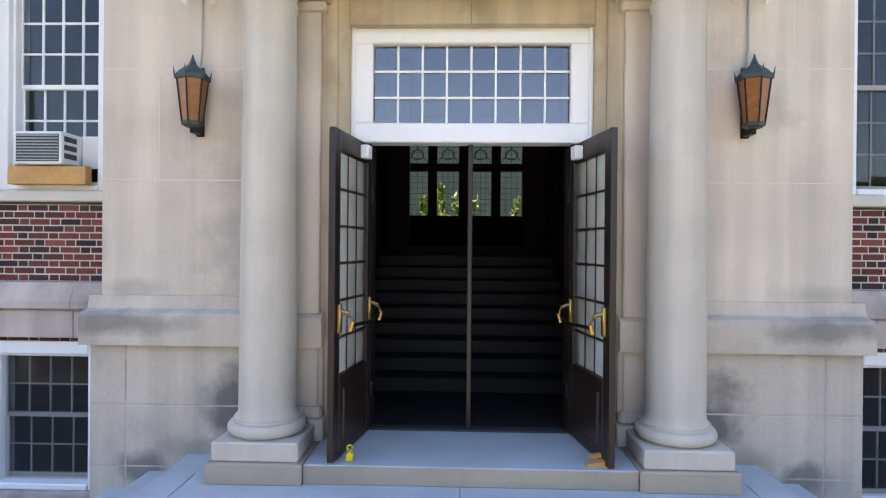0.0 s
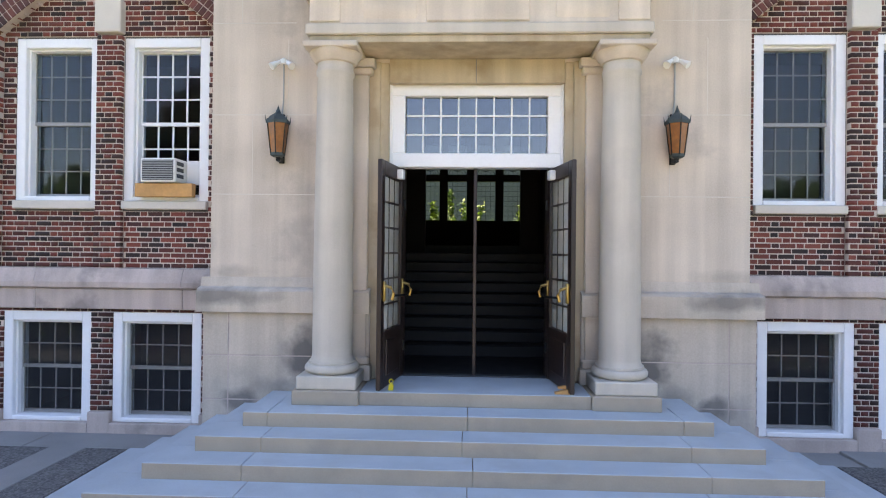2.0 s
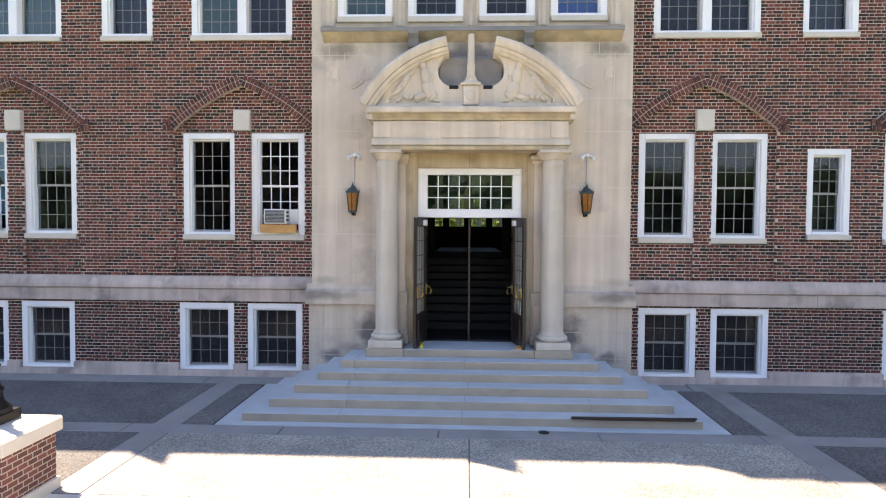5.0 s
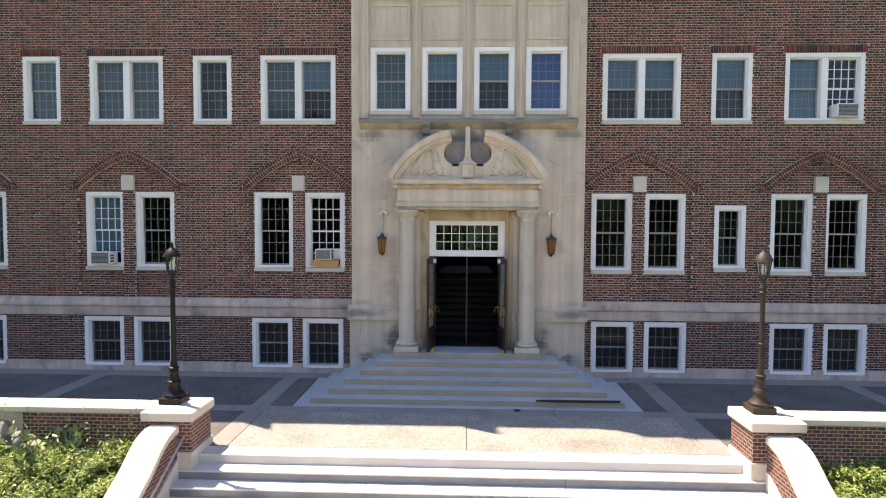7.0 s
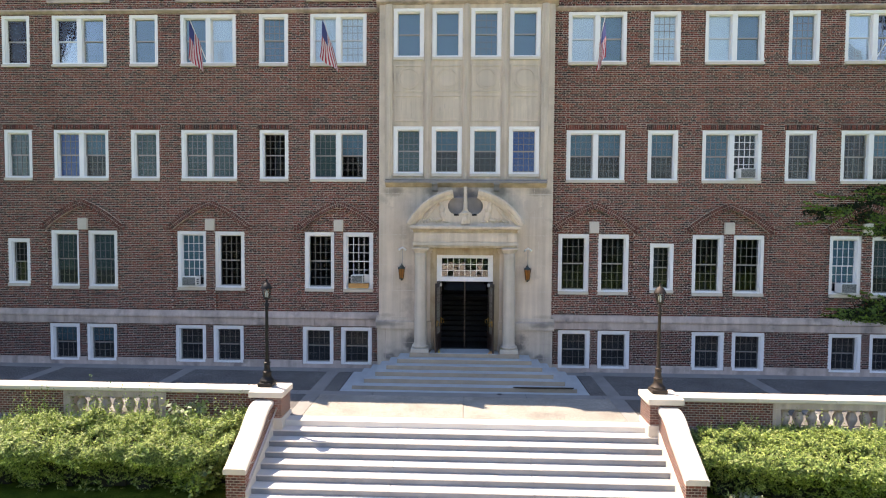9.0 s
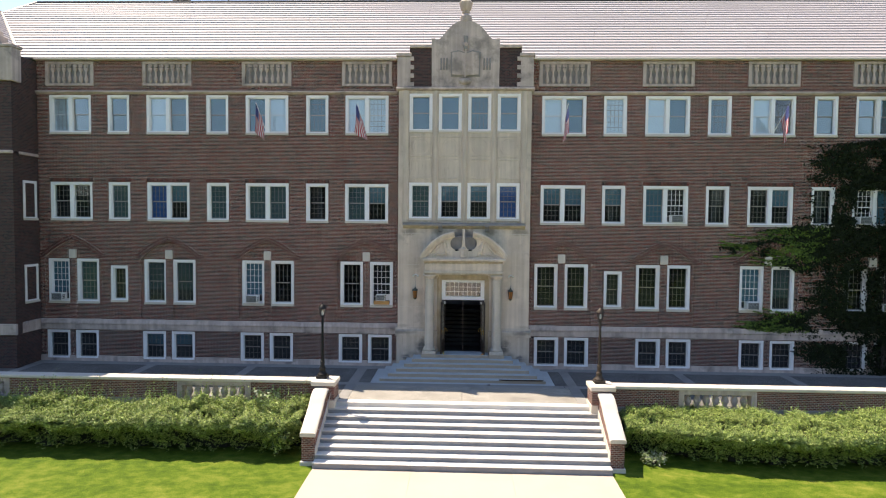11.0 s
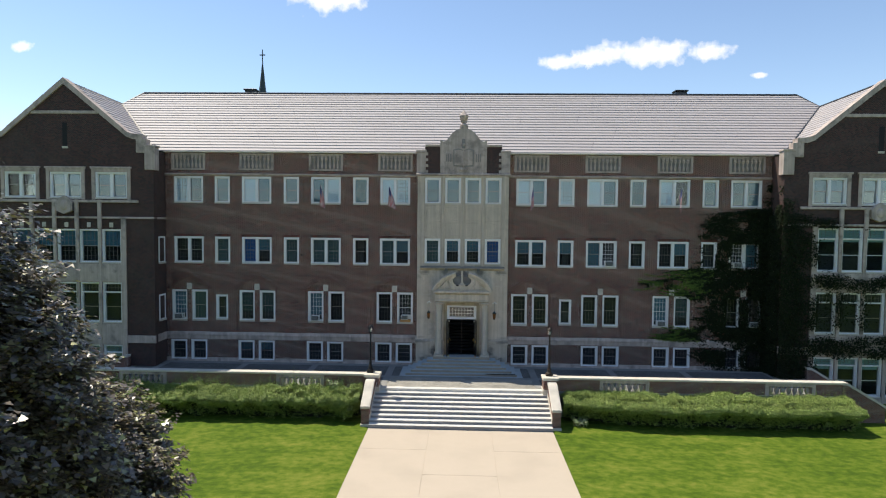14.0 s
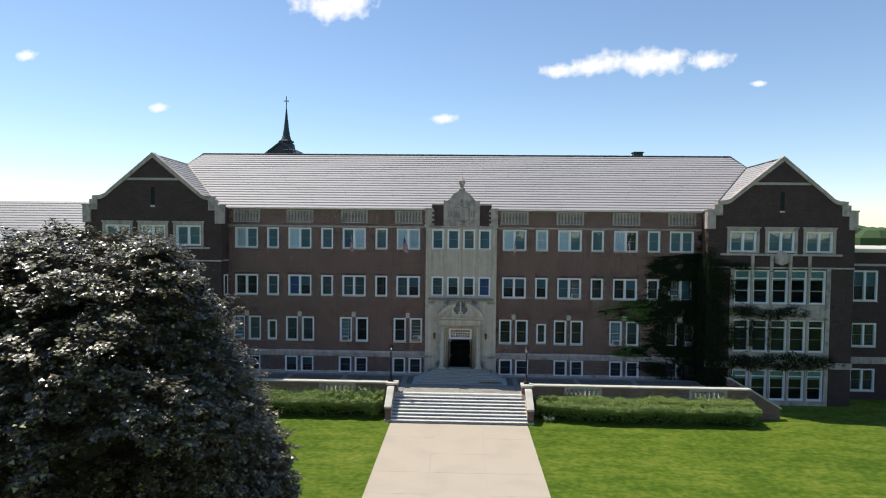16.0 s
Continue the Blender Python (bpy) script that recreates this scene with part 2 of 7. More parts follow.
M_PALELEAF = material("pale_leaf", (0.30, 0.34, 0.20), 0.6, per="island", tint=[(0.36, 0.38, 0.25), (0.20, 0.27, 0.10)], spread=0.2, bump=0.0, spec=0.3)
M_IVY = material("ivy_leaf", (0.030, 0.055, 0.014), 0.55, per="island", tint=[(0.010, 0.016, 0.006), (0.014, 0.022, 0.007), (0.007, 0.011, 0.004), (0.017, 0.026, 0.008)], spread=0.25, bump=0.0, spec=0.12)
M_MAPLE = leaf_glow(material("dark_maple_leaf", (0.045, 0.04, 0.028), 0.40, per="island", tint=[(0.114, 0.088, 0.055), (0.15, 0.13, 0.058), (0.079, 0.06, 0.04), (0.252, 0.24, 0.078), (0.106, 0.08, 0.053), (0.138, 0.108, 0.07)], spread=0.45, bump=0.0, spec=1.0), 0.12)
M_BARK = material("bark", (0.07, 0.055, 0.045), 0.9, scale=6, vary=0.4, fine=40, bump=0.6, dist=0.02)
# Near-black fill that stands in for the shade inside foliage.
M_INNERSHADE = material("inner_shade_fill", (0.022, 0.02, 0.012), 0.95, scale=6, vary=0.4, bump=0.4)
M_RED = material("flag_red", (0.40, 0.02, 0.035), 0.8, scale=5, vary=0.1, bump=0.05)
M_FWHITE = material("flag_white", (0.58, 0.57, 0.56), 0.8, scale=5, vary=0.06, bump=0.05)
M_BLUE = material("flag_blue", (0.03, 0.045, 0.17), 0.8, scale=5, vary=0.1, bump=0.05)
M_FARWOOD = material("far_woods", (0.05, 0.085, 0.03), 0.95, per="island", tint=[(0.05, 0.085, 0.03), (0.06, 0.10, 0.035), (0.04, 0.07, 0.03)], spread=0.2, bump=0.0)
# Soot-dark stone; behind the parapet panels it also paints the recess's shade.
M_STAINSHADE = material("limestone_stain_shade", (0.23, 0.215, 0.20), 0.9, scale=2.5, vary=0.3, bump=0.2)
M_PALEWALL = material("pale_wall", (0.20, 0.20, 0.18), 0.9, scale=0.6, vary=0.15, bump=0.1)
M_YELLOW = material("yellow_plastic", (0.70, 0.55, 0.02), 0.45, scale=8, vary=0.1, bump=0.03)


def sooty_stone(name, base, blobs, soot=(0.095, 0.09, 0.085)):
    """Limestone with cloud-like soot marks of their own: blobs of (x, z, half width, half height, strength), alike on both sides of the axis."""
    m = material(name, base, 0.88, scale=1.6, vary=0.18, fine=60, bump=0.18, dist=0.004, stain=0.45, stain_scale=1.0, stain_colour=(0.24, 0.22, 0.195), streak=0.16)
    n, l = m.node_tree.nodes, m.node_tree.links
    p = n["Principled BSDF"]
    src = p.inputs["Base Color"].links[0].from_socket
    tc = n.new("ShaderNodeTexCoord")
    sep = n.new("ShaderNodeSeparateXYZ")
    l.new(tc.outputs["Object"], sep.inputs[0])
    ax = n.new("ShaderNodeMath")
    ax.operation = "ABSOLUTE"
    l.new(sep.outputs["X"], ax.inputs[0])
    nz = n.new("ShaderNodeTexNoise")
    nz.inputs["Scale"].default_value, nz.inputs["Detail"].default_value, nz.inputs["Roughness"].default_value = 2.3, 6, 0.6
    l.new(tc.outputs["Object"], nz.inputs["Vector"])
    total = None
    for x, z, hw, hh, strength in blobs:
        co = n.new("ShaderNodeCombineXYZ")
        l.new(ax.outputs[0], co.inputs["X"])
        l.new(sep.outputs["Z"], co.inputs["Z"])
        mp = n.new("ShaderNodeMapping")
        mp.vector_type = "TEXTURE"
        mp.inputs["Location"].default_value = (x, 0, z)
        mp.inputs["Scale"].default_value = (hw, 1, hh)
        l.new(co.outputs[0], mp.inputs["Vector"])
        ln = n.new("ShaderNodeVectorMath")
        ln.operation = "LENGTH"
        l.new(mp.outputs[0], ln.inputs[0])
        a = n.new("ShaderNodeMath")
        a.operation = "MULTIPLY_ADD"
        l.new(nz.outputs["Fac"], a.inputs[0])
        a.inputs[1].default_value = -1.9
        l.new(ln.outputs["Value"], a.inputs[2])
        r = n.new("ShaderNodeMapRange")
        r.inputs["From Min"].default_value, r.inputs["From Max"].default_value = 0.02, -0.62
        r.inputs["To Min"].default_value, r.inputs["To Max"].default_value = 0.0, strength
        l.new(a.outputs[0], r.inputs["Value"])
        if total is None:
            total = r.outputs["Result"]
        else:
            mx = n.new("ShaderNodeMath")
            mx.operation = "MAXIMUM"
            l.new(total, mx.inputs[0])
            l.new(r.outputs["Result"], mx.inputs[1])
            total = mx.outputs[0]
    mix = n.new("ShaderNodeMix")
    mix.data_type = "RGBA"
    l.new(total, mix.inputs["Factor"])
    l.new(src, mix.inputs[6])
    mix.inputs[7].default_value = (*soot, 1)
    l.new(mix.outputs[2], p.inputs["Base Color"])
    return m


M_BASE = sooty_stone("limestone_sooty_base", (0.50, 0.43, 0.345), [(1.92, 1.12, 0.46, 0.42, 0.85), (2.72, 0.62, 0.28, 0.18, 0.75), (2.95, 1.85, 0.65, 0.14, 0.6), (2.3, 0.75, 0.36, 0.22, 0.4)])
M_ASHLAR = sooty_stone("limestone_ashlar", (0.58, 0.496, 0.398), [(2.65, 6.72, 0.55, 0.22, 0.6), (1.3, 6.70, 0.35, 0.30, 0.6), (2.9, 2.12, 0.55, 0.12, 0.3), (2.75, 8.95, 0.35, 0.5, 0.3), (0.0, 6.6, 0.7, 0.5, 0.7)])


def lawn_material():
    """Mown grass: soft patches, streaks along the mower's way, and a fine mottle."""
    m = bpy.data.materials.new("mown_lawn")
    m.use_nodes = True
    n, l = m.node_tree.nodes, m.node_tree.links
    p = n["Principled BSDF"]
    tc = n.new("ShaderNodeTexCoord")
    total = None
    for scale, stretch, weight, detail in ((0.16, (1, 1, 1), 0.24, 3), (0.6, (0.6, 1.7, 1), 0.34, 5), (2.4, (1, 1.3, 1), 0.42, 6), (22, (1, 1, 1), 0.32, 3)):
        mp = n.new("ShaderNodeMapping")
        mp.inputs["Scale"].default_value = stretch
        l.new(tc.outputs["Object"], mp.inputs["Vector"])
        nz = n.new("ShaderNodeTexNoise")
        nz.inputs["Scale"].default_value, nz.inputs["Detail"].default_value = scale, detail
        l.new(mp.outputs[0], nz.inputs["Vector"])
        ma = n.new("ShaderNodeMath")
        ma.operation = "MULTIPLY_ADD"
        l.new(nz.outputs["Fac"], ma.inputs[0])
        ma.inputs[1].default_value = weight
        if total:
            l.new(total, ma.inputs[2])
        else:
            ma.inputs[2].default_value = 0.0
        total = ma.outputs[0]
        fine = nz
    cr = n.new("ShaderNodeValToRGB")
    cr.color_ramp.elements[0].position, cr.color_ramp.elements[0].color = 0.52, (0.036, 0.074, 0.005, 1)
    cr.color_ramp.elements[1].position, cr.color_ramp.elements[1].color = 0.84, (0.195, 0.210, 0.034, 1)
    e = cr.color_ramp.elements.new(0.66)
    e.color = (0.080, 0.130, 0.009, 1)
    l.new(total, cr.inputs["Fac"])
    l.new(cr.outputs["Color"], p.inputs["Base Color"])
    p.inputs["Roughness"].default_value, p.inputs["Specular IOR Level"].default_value = 0.9, 0.15
    b = n.new("ShaderNodeBump")
    b.inputs["Strength"].default_value, b.inputs["Distance"].default_value = 0.7, 0.04
    l.new(fine.outputs["Fac"], b.inputs["Height"])
    l.new(b.outputs["Normal"], p.inputs["Normal"])
    return m


M_GRASS = lawn_material()


def wall_brick_material(name, mortar, red=(0.086, 0.032, 0.026), dark=(0.024, 0.015, 0.014)):
    """Brick surface for walls that stay far off: courses as colour and relief."""
    m = bpy.data.materials.new(name)
    m.use_nodes = True
    n, l = m.node_tree.nodes, m.node_tree.links
    p = n["Principled BSDF"]
    tc = n.new("ShaderNodeTexCoord")
    sep = n.new("ShaderNodeSeparateXYZ")
    l.new(tc.outputs["Object"], sep.inputs[0])
    add = n.new("ShaderNodeMath")
    l.new(sep.outputs["X"], add.inputs[0])
    l.new(sep.outputs["Y"], add.inputs[1])
    com = n.new("ShaderNodeCombineXYZ")
    l.new(add.outputs[0], com.inputs["X"])
    l.new(sep.outputs["Z"], com.inputs["Y"])
    b = n.new("ShaderNodeTexBrick")
    b.inputs["Scale"].default_value = 1.0
    b.inputs["Brick Width"].default_value, b.inputs["Row Height"].default_value = 0.1525, 0.0677
    b.inputs["Mortar Size"].default_value, b.inputs["Bias"].default_value = 0.0078, 0.0
    b.inputs["Color1"].default_value, b.inputs["Color2"].default_value = (*red, 1), (*dark, 1)
    b.inputs["Mortar"].default_value = (*mortar, 1)
    l.new(com.outputs[0], b.inputs["Vector"])
    nz = n.new("ShaderNodeTexNoise")
    nz.inputs["Scale"].default_value, nz.inputs["Detail"].default_value = 0.8, 5
    l.new(tc.outputs["Object"], nz.inputs["Vector"])
    mr = n.new("ShaderNodeMapRange")
    mr.inputs["To Min"].default_value, mr.inputs["To Max"].default_value = 0.7, 1.3
    l.new(nz.outputs["Fac"], mr.inputs["Value"])
    mx = n.new("ShaderNodeMix")
    mx.data_type, mx.blend_type = "RGBA", "MULTIPLY"
    mx.inputs["Factor"].default_value = 1
    l.new(b.outputs["Color"], mx.inputs[6])
    l.new(mr.outputs["Result"], mx.inputs[7])
    l.new(mx.outputs[2], p.inputs["Base Color"])
    p.inputs["Roughness"].default_value = 0.88
    bu = n.new("ShaderNodeBump")
    bu.inputs["Strength"].default_value, bu.inputs["Distance"].default_value, bu.invert = 0.6, 0.006, True
    l.new(b.outputs["Fac"], bu.inputs["Height"])
    l.new(bu.outputs["Normal"], p.inputs["Normal"])
    return m


M_BRICKWALL = wall_brick_material("brick_courses_dark", (0.085, 0.071, 0.063))
M_BRICKNEAR = wall_brick_material("brick_courses", (0.36, 0.31, 0.26), (0.20, 0.062, 0.042), (0.075, 0.030, 0.025))


def glass_material(name, tint, gloss=1.0):
    m = bpy.data.materials.new(name)
    m.use_nodes = True
    n, l = m.node_tree.nodes, m.node_tree.links
    n.clear()
    tr = n.new("ShaderNodeBsdfTransparent")
    tr.inputs["Color"].default_value = (*tint, 1)
    gl = n.new("ShaderNodeBsdfGlossy")
    gl.inputs["Roughness"].default_value = 0.02
    tc = n.new("ShaderNodeTexCoord")
    nz = n.new("ShaderNodeTexNoise")
    nz.inputs["Scale"].default_value = 3.0
    l.new(tc.outputs["Object"], nz.inputs["Vector"])
    bu = n.new("ShaderNodeBump")
    bu.inputs["Strength"].default_value, bu.inputs["Distance"].default_value = 0.12, 0.01
    l.new(nz.outputs["Fac"], bu.inputs["Height"])
    l.new(bu.outputs["Normal"], gl.inputs["Normal"])
    fr = n.new("ShaderNodeFresnel")
    fr.inputs["IOR"].default_value = 1.42 + 0.25 * gloss
    mx = n.new("ShaderNodeMixShader")
    l.new(fr.outputs[0], mx.inputs[0])
    l.new(tr.outputs[0], mx.inputs[1])
    l.new(gl.outputs[0], mx.inputs[2])
    out = n.new("ShaderNodeOutputMaterial")
    l.new(mx.outputs[0], out.inputs["Surface"])
    return m


def cloud_material():
    """White vapour that thins out towards a ragged edge."""
    m = bpy.data.materials.new("cloud_vapour")
    m.use_nodes = True
    n, l = m.node_tree.nodes, m.node_tree.links
    n.clear()
    tc = n.new("ShaderNodeTexCoord")
    sub = n.new("ShaderNodeVectorMath")
    sub.operation = "SUBTRACT"
    sub.inputs[1].default_value = (0.5, 0.5, 0.5)
    l.new(tc.outputs["Generated"], sub.inputs[0])
    ln = n.new("ShaderNodeVectorMath")
    ln.operation = "LENGTH"
    l.new(sub.outputs[0], ln.inputs[0])
    nz = n.new("ShaderNodeTexNoise")
    nz.inputs["Scale"].default_value, nz.inputs["Detail"].default_value, nz.inputs["Roughness"].default_value = 0.009, 6, 0.52
    l.new(tc.outputs["Object"], nz.inputs["Vector"])
    ma = n.new("ShaderNodeMath")
    ma.operation = "MULTIPLY_ADD"
    l.new(ln.outputs["Value"], ma.inputs[0])
    ma.inputs[1].default_value = -1.55
    l.new(nz.outputs["Fac"], ma.inputs[2])
    mr = n.new("ShaderNodeMapRange")
    mr.inputs["From Min"].default_value, mr.inputs["From Max"].default_value = 0.02, 0.40
    l.new(ma.outputs[0], mr.inputs["Value"])
    em = n.new("ShaderNodeEmission")
    em.inputs["Color"].default_value, em.inputs["Strength"].default_value = (1.0, 1.0, 1.0, 1), 0.95
    tr = n.new("ShaderNodeBsdfTransparent")
    mx = n.new("ShaderNodeMixShader")
    l.new(mr.outputs["Result"], mx.inputs[0])
    l.new(tr.outputs[0], mx.inputs[1])
    l.new(em.outputs[0], mx.inputs[2])
    out = n.new("ShaderNodeOutputMaterial")
    l.new(mx.outputs[0], out.inputs["Surface"])
    return m


M_CLOUD = cloud_material()
M_GLASS = glass_material("window_glass", (0.78, 0.86, 0.90), -0.34)
M_STORM = glass_material("storm_window_glass", (0.90, 0.95, 0.97), 1.0)
M_OBSCURE = glass_material("obscure_door_glass", (0.85, 0.86, 0.83), 0.3)
n = M_OBSCURE.node_tree.nodes
dif = n.new("ShaderNodeBsdfTranslucent")
dif.inputs["Color"].default_value = (0.85, 0.84, 0.78, 1)
dmx = n.new("ShaderNodeMixShader")
dmx.inputs[0].default_value = 0.45
M_OBSCURE.node_tree.links.new(n["Mix Shader"].outputs[0], dmx.inputs[1])
M_OBSCURE.node_tree.links.new(dif.outputs[0], dmx.inputs[2])
M_OBSCURE.node_tree.links.new(dmx.outputs[0], n["Material Output"].inputs["Surface"])
M_TRANSOM = glass_material("transom_glass", (0.50, 0.56, 0.60), 2.6)
M_SCREEN = bpy.data.materials.new("insect_screen")
M_SCREEN.use_nodes = True
n = M_SCREEN.node_tree.nodes
n["Principled BSDF"].inputs["Base Color"].default_value, n["Principled BSDF"].inputs["Roughness"].default_value = (0.06, 0.06, 0.065, 1), 0.8
smx = n.new("ShaderNodeMixShader")
smx.inputs[0].default_value = 0.12
M_SCREEN.node_tree.links.new(n.new("ShaderNodeBsdfTransparent").outputs[0], smx.inputs[1])
M_SCREEN.node_tree.links.new(n["Principled BSDF"].outputs[0], smx.inputs[2])
M_SCREEN.node_tree.links.new(smx.outputs[0], n["Material Output"].inputs["Surface"])
M_CLEAR = glass_material("clear_glass", (0.92, 0.95, 0.94), 0.3)


# ---- mesh tools ----
class Geo:
    """Collects vertices and faces of one mesh."""

    def __init__(self):
        self.v, self.f = [], []

    def add(self, vs, fs):
        k = len(self.v)
        self.v.extend(vs)
        self.f.extend([tuple(k + i for i in f) for f in fs])
        return self

    def box(self, x0, x1, y0, y1, z0, z1, c=0.0):
        if c <= 0:
            vs = [(x, y, z) for z in (z0, z1) for y in (y0, y1) for x in (x0, x1)]
            return self.add(vs, [(0, 2, 3, 1), (4, 5, 7, 6), (0, 1, 5, 4), (2, 6, 7, 3), (0, 4, 6, 2), (1, 3, 7, 5)])
        vs, idx = [], {}
        for sz, z in ((0, z0), (1, z1)):
            for sy, y in ((0, y0), (1, y1)):
                for sx, x in ((0, x0), (1, x1)):
                    ix, iy, iz = (x + c if sx == 0 else x - c), (y + c if sy == 0 else y - c), (z + c if sz == 0 else z - c)
                    for a, p in ((0, (x, iy, iz)), (1, (ix, y, iz)), (2, (ix, iy, z))):
                        idx[sx, sy, sz, a] = len(vs)
                        vs.append(p)
        g = lambda sx, sy, sz, a: idx[sx, sy, sz, a]
        fs = []
        for s in (0, 1):
            q = [g(s, 0, 0, 0), g(s, 1, 0, 0), g(s, 1, 1, 0), g(s, 0, 1, 0)]
            fs.append(tuple(q if s else q[::-1]))
            q = [g(0, s, 0, 1), g(0, s, 1, 1), g(1, s, 1, 1), g(1, s, 0, 1)]
            fs.append(tuple(q if s else q[::-1]))
            q = [g(0, 0, s, 2), g(1, 0, s, 2), g(1, 1, s, 2), g(0, 1, s, 2)]
            fs.append(tuple(q if s else q[::-1]))
        for s in (0, 1):
            for t in (0, 1):
                fs.append((g(s, t, 0, 0), g(s, t, 0, 1), g(s, t, 1, 1), g(s, t, 1, 0)))
                fs.append((g(s, 0, t, 0), g(s, 1, t, 0), g(s, 1, t, 2), g(s, 0, t, 2)))
                fs.append((g(0, s, t, 1), g(1, s, t, 1), g(1, s, t, 2), g(0, s, t, 2)))
                for u in (0, 1):
                    fs.append((g(s, t, u, 0), g(s, t, u, 1), g(s, t, u, 2)))
        return self.add(vs, fs)

    def lathe(self, prof, cx=0.0, cy=0.0, n=24, cap=True):
        vs, fs = [], []
        for r, z in prof:
            for i in range(n):
                a = 2 * math.pi * (i + 0.5) / n
                vs.append((cx + r * math.cos(a), cy + r * math.sin(a), z))
        for k in range(len(prof) - 1):
            for i in range(n):
                j = (i + 1) % n
                fs.append((k * n + i, k * n + j, (k + 1) * n + j, (k + 1) * n + i))
        if cap:
            fs.append(tuple(range(n))[::-1])
            fs.append(tuple((len(prof) - 1) * n + i for i in range(n)))
        return self.add(vs, fs)

    def prism(self, poly, y0, y1):
        """A polygon of (x, z) drawn out along y."""
        n = len(poly)
        vs = [(x, y0, z) for x, z in poly] + [(x, y1, z) for x, z in poly]
        fs = [tuple(range(n)), tuple(range(2 * n - 1, n - 1, -1))] + [(i, i + n, (i + 1) % n + n, (i + 1) % n) for i in range(n)]
        return self.add(vs, fs)

    def prism_x(self, poly, x0, x1):
        """A polygon of (y, z) drawn out along x."""
        n = len(poly)
        vs = [(x0, y, z) for y, z in poly] + [(x1, y, z) for y, z in poly]
        fs = [tuple(range(n)), tuple(range(2 * n - 1, n - 1, -1))] + [(i, i + n, (i + 1) % n + n, (i + 1) % n) for i in range(n)]
        return self.add(vs, fs)

    def tube(self, pts, r, n=8):
        pts = [Vector(p) for p in pts]
        rs = r if isinstance(r, (list, tuple)) else [r] * len(pts)
        vs, fs = [], []
        for i, p in enumerate(pts):
            d = (pts[min(i + 1, len(pts) - 1)] - pts[max(i - 1, 0)]).normalized()
            a = d.orthogonal().normalized()
            b = d.cross(a)
            for k in range(n):
                t = 2 * math.pi * k / n
                vs.append(tuple(p + (a * math.cos(t) + b * math.sin(t)) * rs[i]))
        for i in range(len(pts) - 1):
            for k in range(n):
                j = (k + 1) % n
                fs.append((i * n + k, i * n + j, (i + 1) * n + j, (i + 1) * n + k))
        fs.append(tuple(range(n))[::-1])
        fs.append(tuple((len(pts) - 1) * n + k for k in range(n)))
        return self.add(vs, fs)

    def ball(self, c, r, n=10, m=7, sq=(1, 1, 1)):
        vs, fs = [], []
        for i in range(m + 1):
            ph = math.pi * i / m
            for k in range(n):
                t = 2 * math.pi * k / n
                vs.append((c[0] + r * sq[0] * math.sin(ph) * math.cos(t), c[1] + r * sq[1] * math.sin(ph) * math.sin(t), c[2] + r * sq[2] * math.cos(ph)))
        for i in range(m):
            for k in range(n):
                j = (k + 1) % n
                fs.append((i * n + k, (i + 1) * n + k, (i + 1) * n + j, i * n + j))
        return self.add(vs, fs)

    def mesh(self, name, mat, smooth=False):
        me = bpy.data.meshes.new(name)
        me.from_pydata(self.v, [], self.f)
        me.materials.append(mat)
        if smooth:
            me.polygons.foreach_set("use_smooth", [True] * len(me.polygons))
        bm = bmesh.new()
        bm.from_mesh(me)
        if len(bm.faces) < 20000:
            bmesh.ops.recalc_face_normals(bm, faces=bm.faces)
            bm.to_mesh(me)
        bm.free()
        if smooth:
            me.set_sharp_from_angle(angle=radians(40))
        return me


def part(name, geo, mat, parent=None, label="", at=(0, 0, 0), smooth=False):
    ob = new(name, geo if isinstance(geo, bpy.types.Mesh) else geo.mesh(name, mat, smooth))
    ob.location = at
    if parent:
        ob.parent = parent
    if label:
        ob["label"] = label
    return ob


def thing(name, label, category, at=(0, 0, 0), group="", kind=""):
    ob = new(name)
    ob.empty_display_size = 0.2
    ob.location = at
    return tagged(ob, label, category, group, kind)


def solid(name, geo, mat, label, category, at=(0, 0, 0), group="", kind="", smooth=False):
    return tagged(part(name, geo, mat, None, "", at, smooth), label, category, group, kind)


def holed(geo, x0, x1, z0, z1, y0, y1, holes):
    """A wall from y0 (outer face) to y1 with rectangular openings (x0, x1, z0, z1) and their reveals."""
    xs = sorted({x0, x1, *[v for h in holes for v in h[:2] if x0 < v < x1]})
    zs = sorted({z0, z1, *[v for h in holes for v in h[2:] if z0 < v < z1]})
    full = {}
    for i in range(len(xs) - 1):
        for k in range(len(zs) - 1):
            cx, cz = (xs[i] + xs[i + 1]) / 2, (zs[k] + zs[k + 1]) / 2
            full[i, k] = not any(h[0] < cx < h[1] and h[2] < cz < h[3] for h in holes)
    for (i, k), f in full.items():
        if not f:
            continue
        a, b, c, d = xs[i], xs[i + 1], zs[k], zs[k + 1]
        geo.add([(a, y0, c), (b, y0, c), (b, y0, d), (a, y0, d)], [(0, 1, 2, 3)])
        geo.add([(a, y1, c), (b, y1, c), (b, y1, d), (a, y1, d)], [(3, 2, 1, 0)])
        for (di, dk), q in (((-1, 0), (a, a, c, d)), ((1, 0), (b, b, c, d)), ((0, -1), (a, b, c, c)), ((0, 1), (a, b, d, d))):
            if not full.get((i + di, k + dk), False):
                if di:
                    geo.add([(q[0], y0, c), (q[0], y1, c), (q[0], y1, d), (q[0], y0, d)], [(0, 1, 2, 3)])
                else:
                    geo.add([(a, y0, q[2]), (b, y0, q[2]), (b, y1, q[2]), (a, y1, q[2])], [(0, 1, 2, 3)])
    return geo


# ---- the building's plan ----
BAYS = (4.79, 9.73, 14.70, 19.62)       # middles of the double windows, either side of the axis
SINGLES = (7.24, 12.20, 17.18)
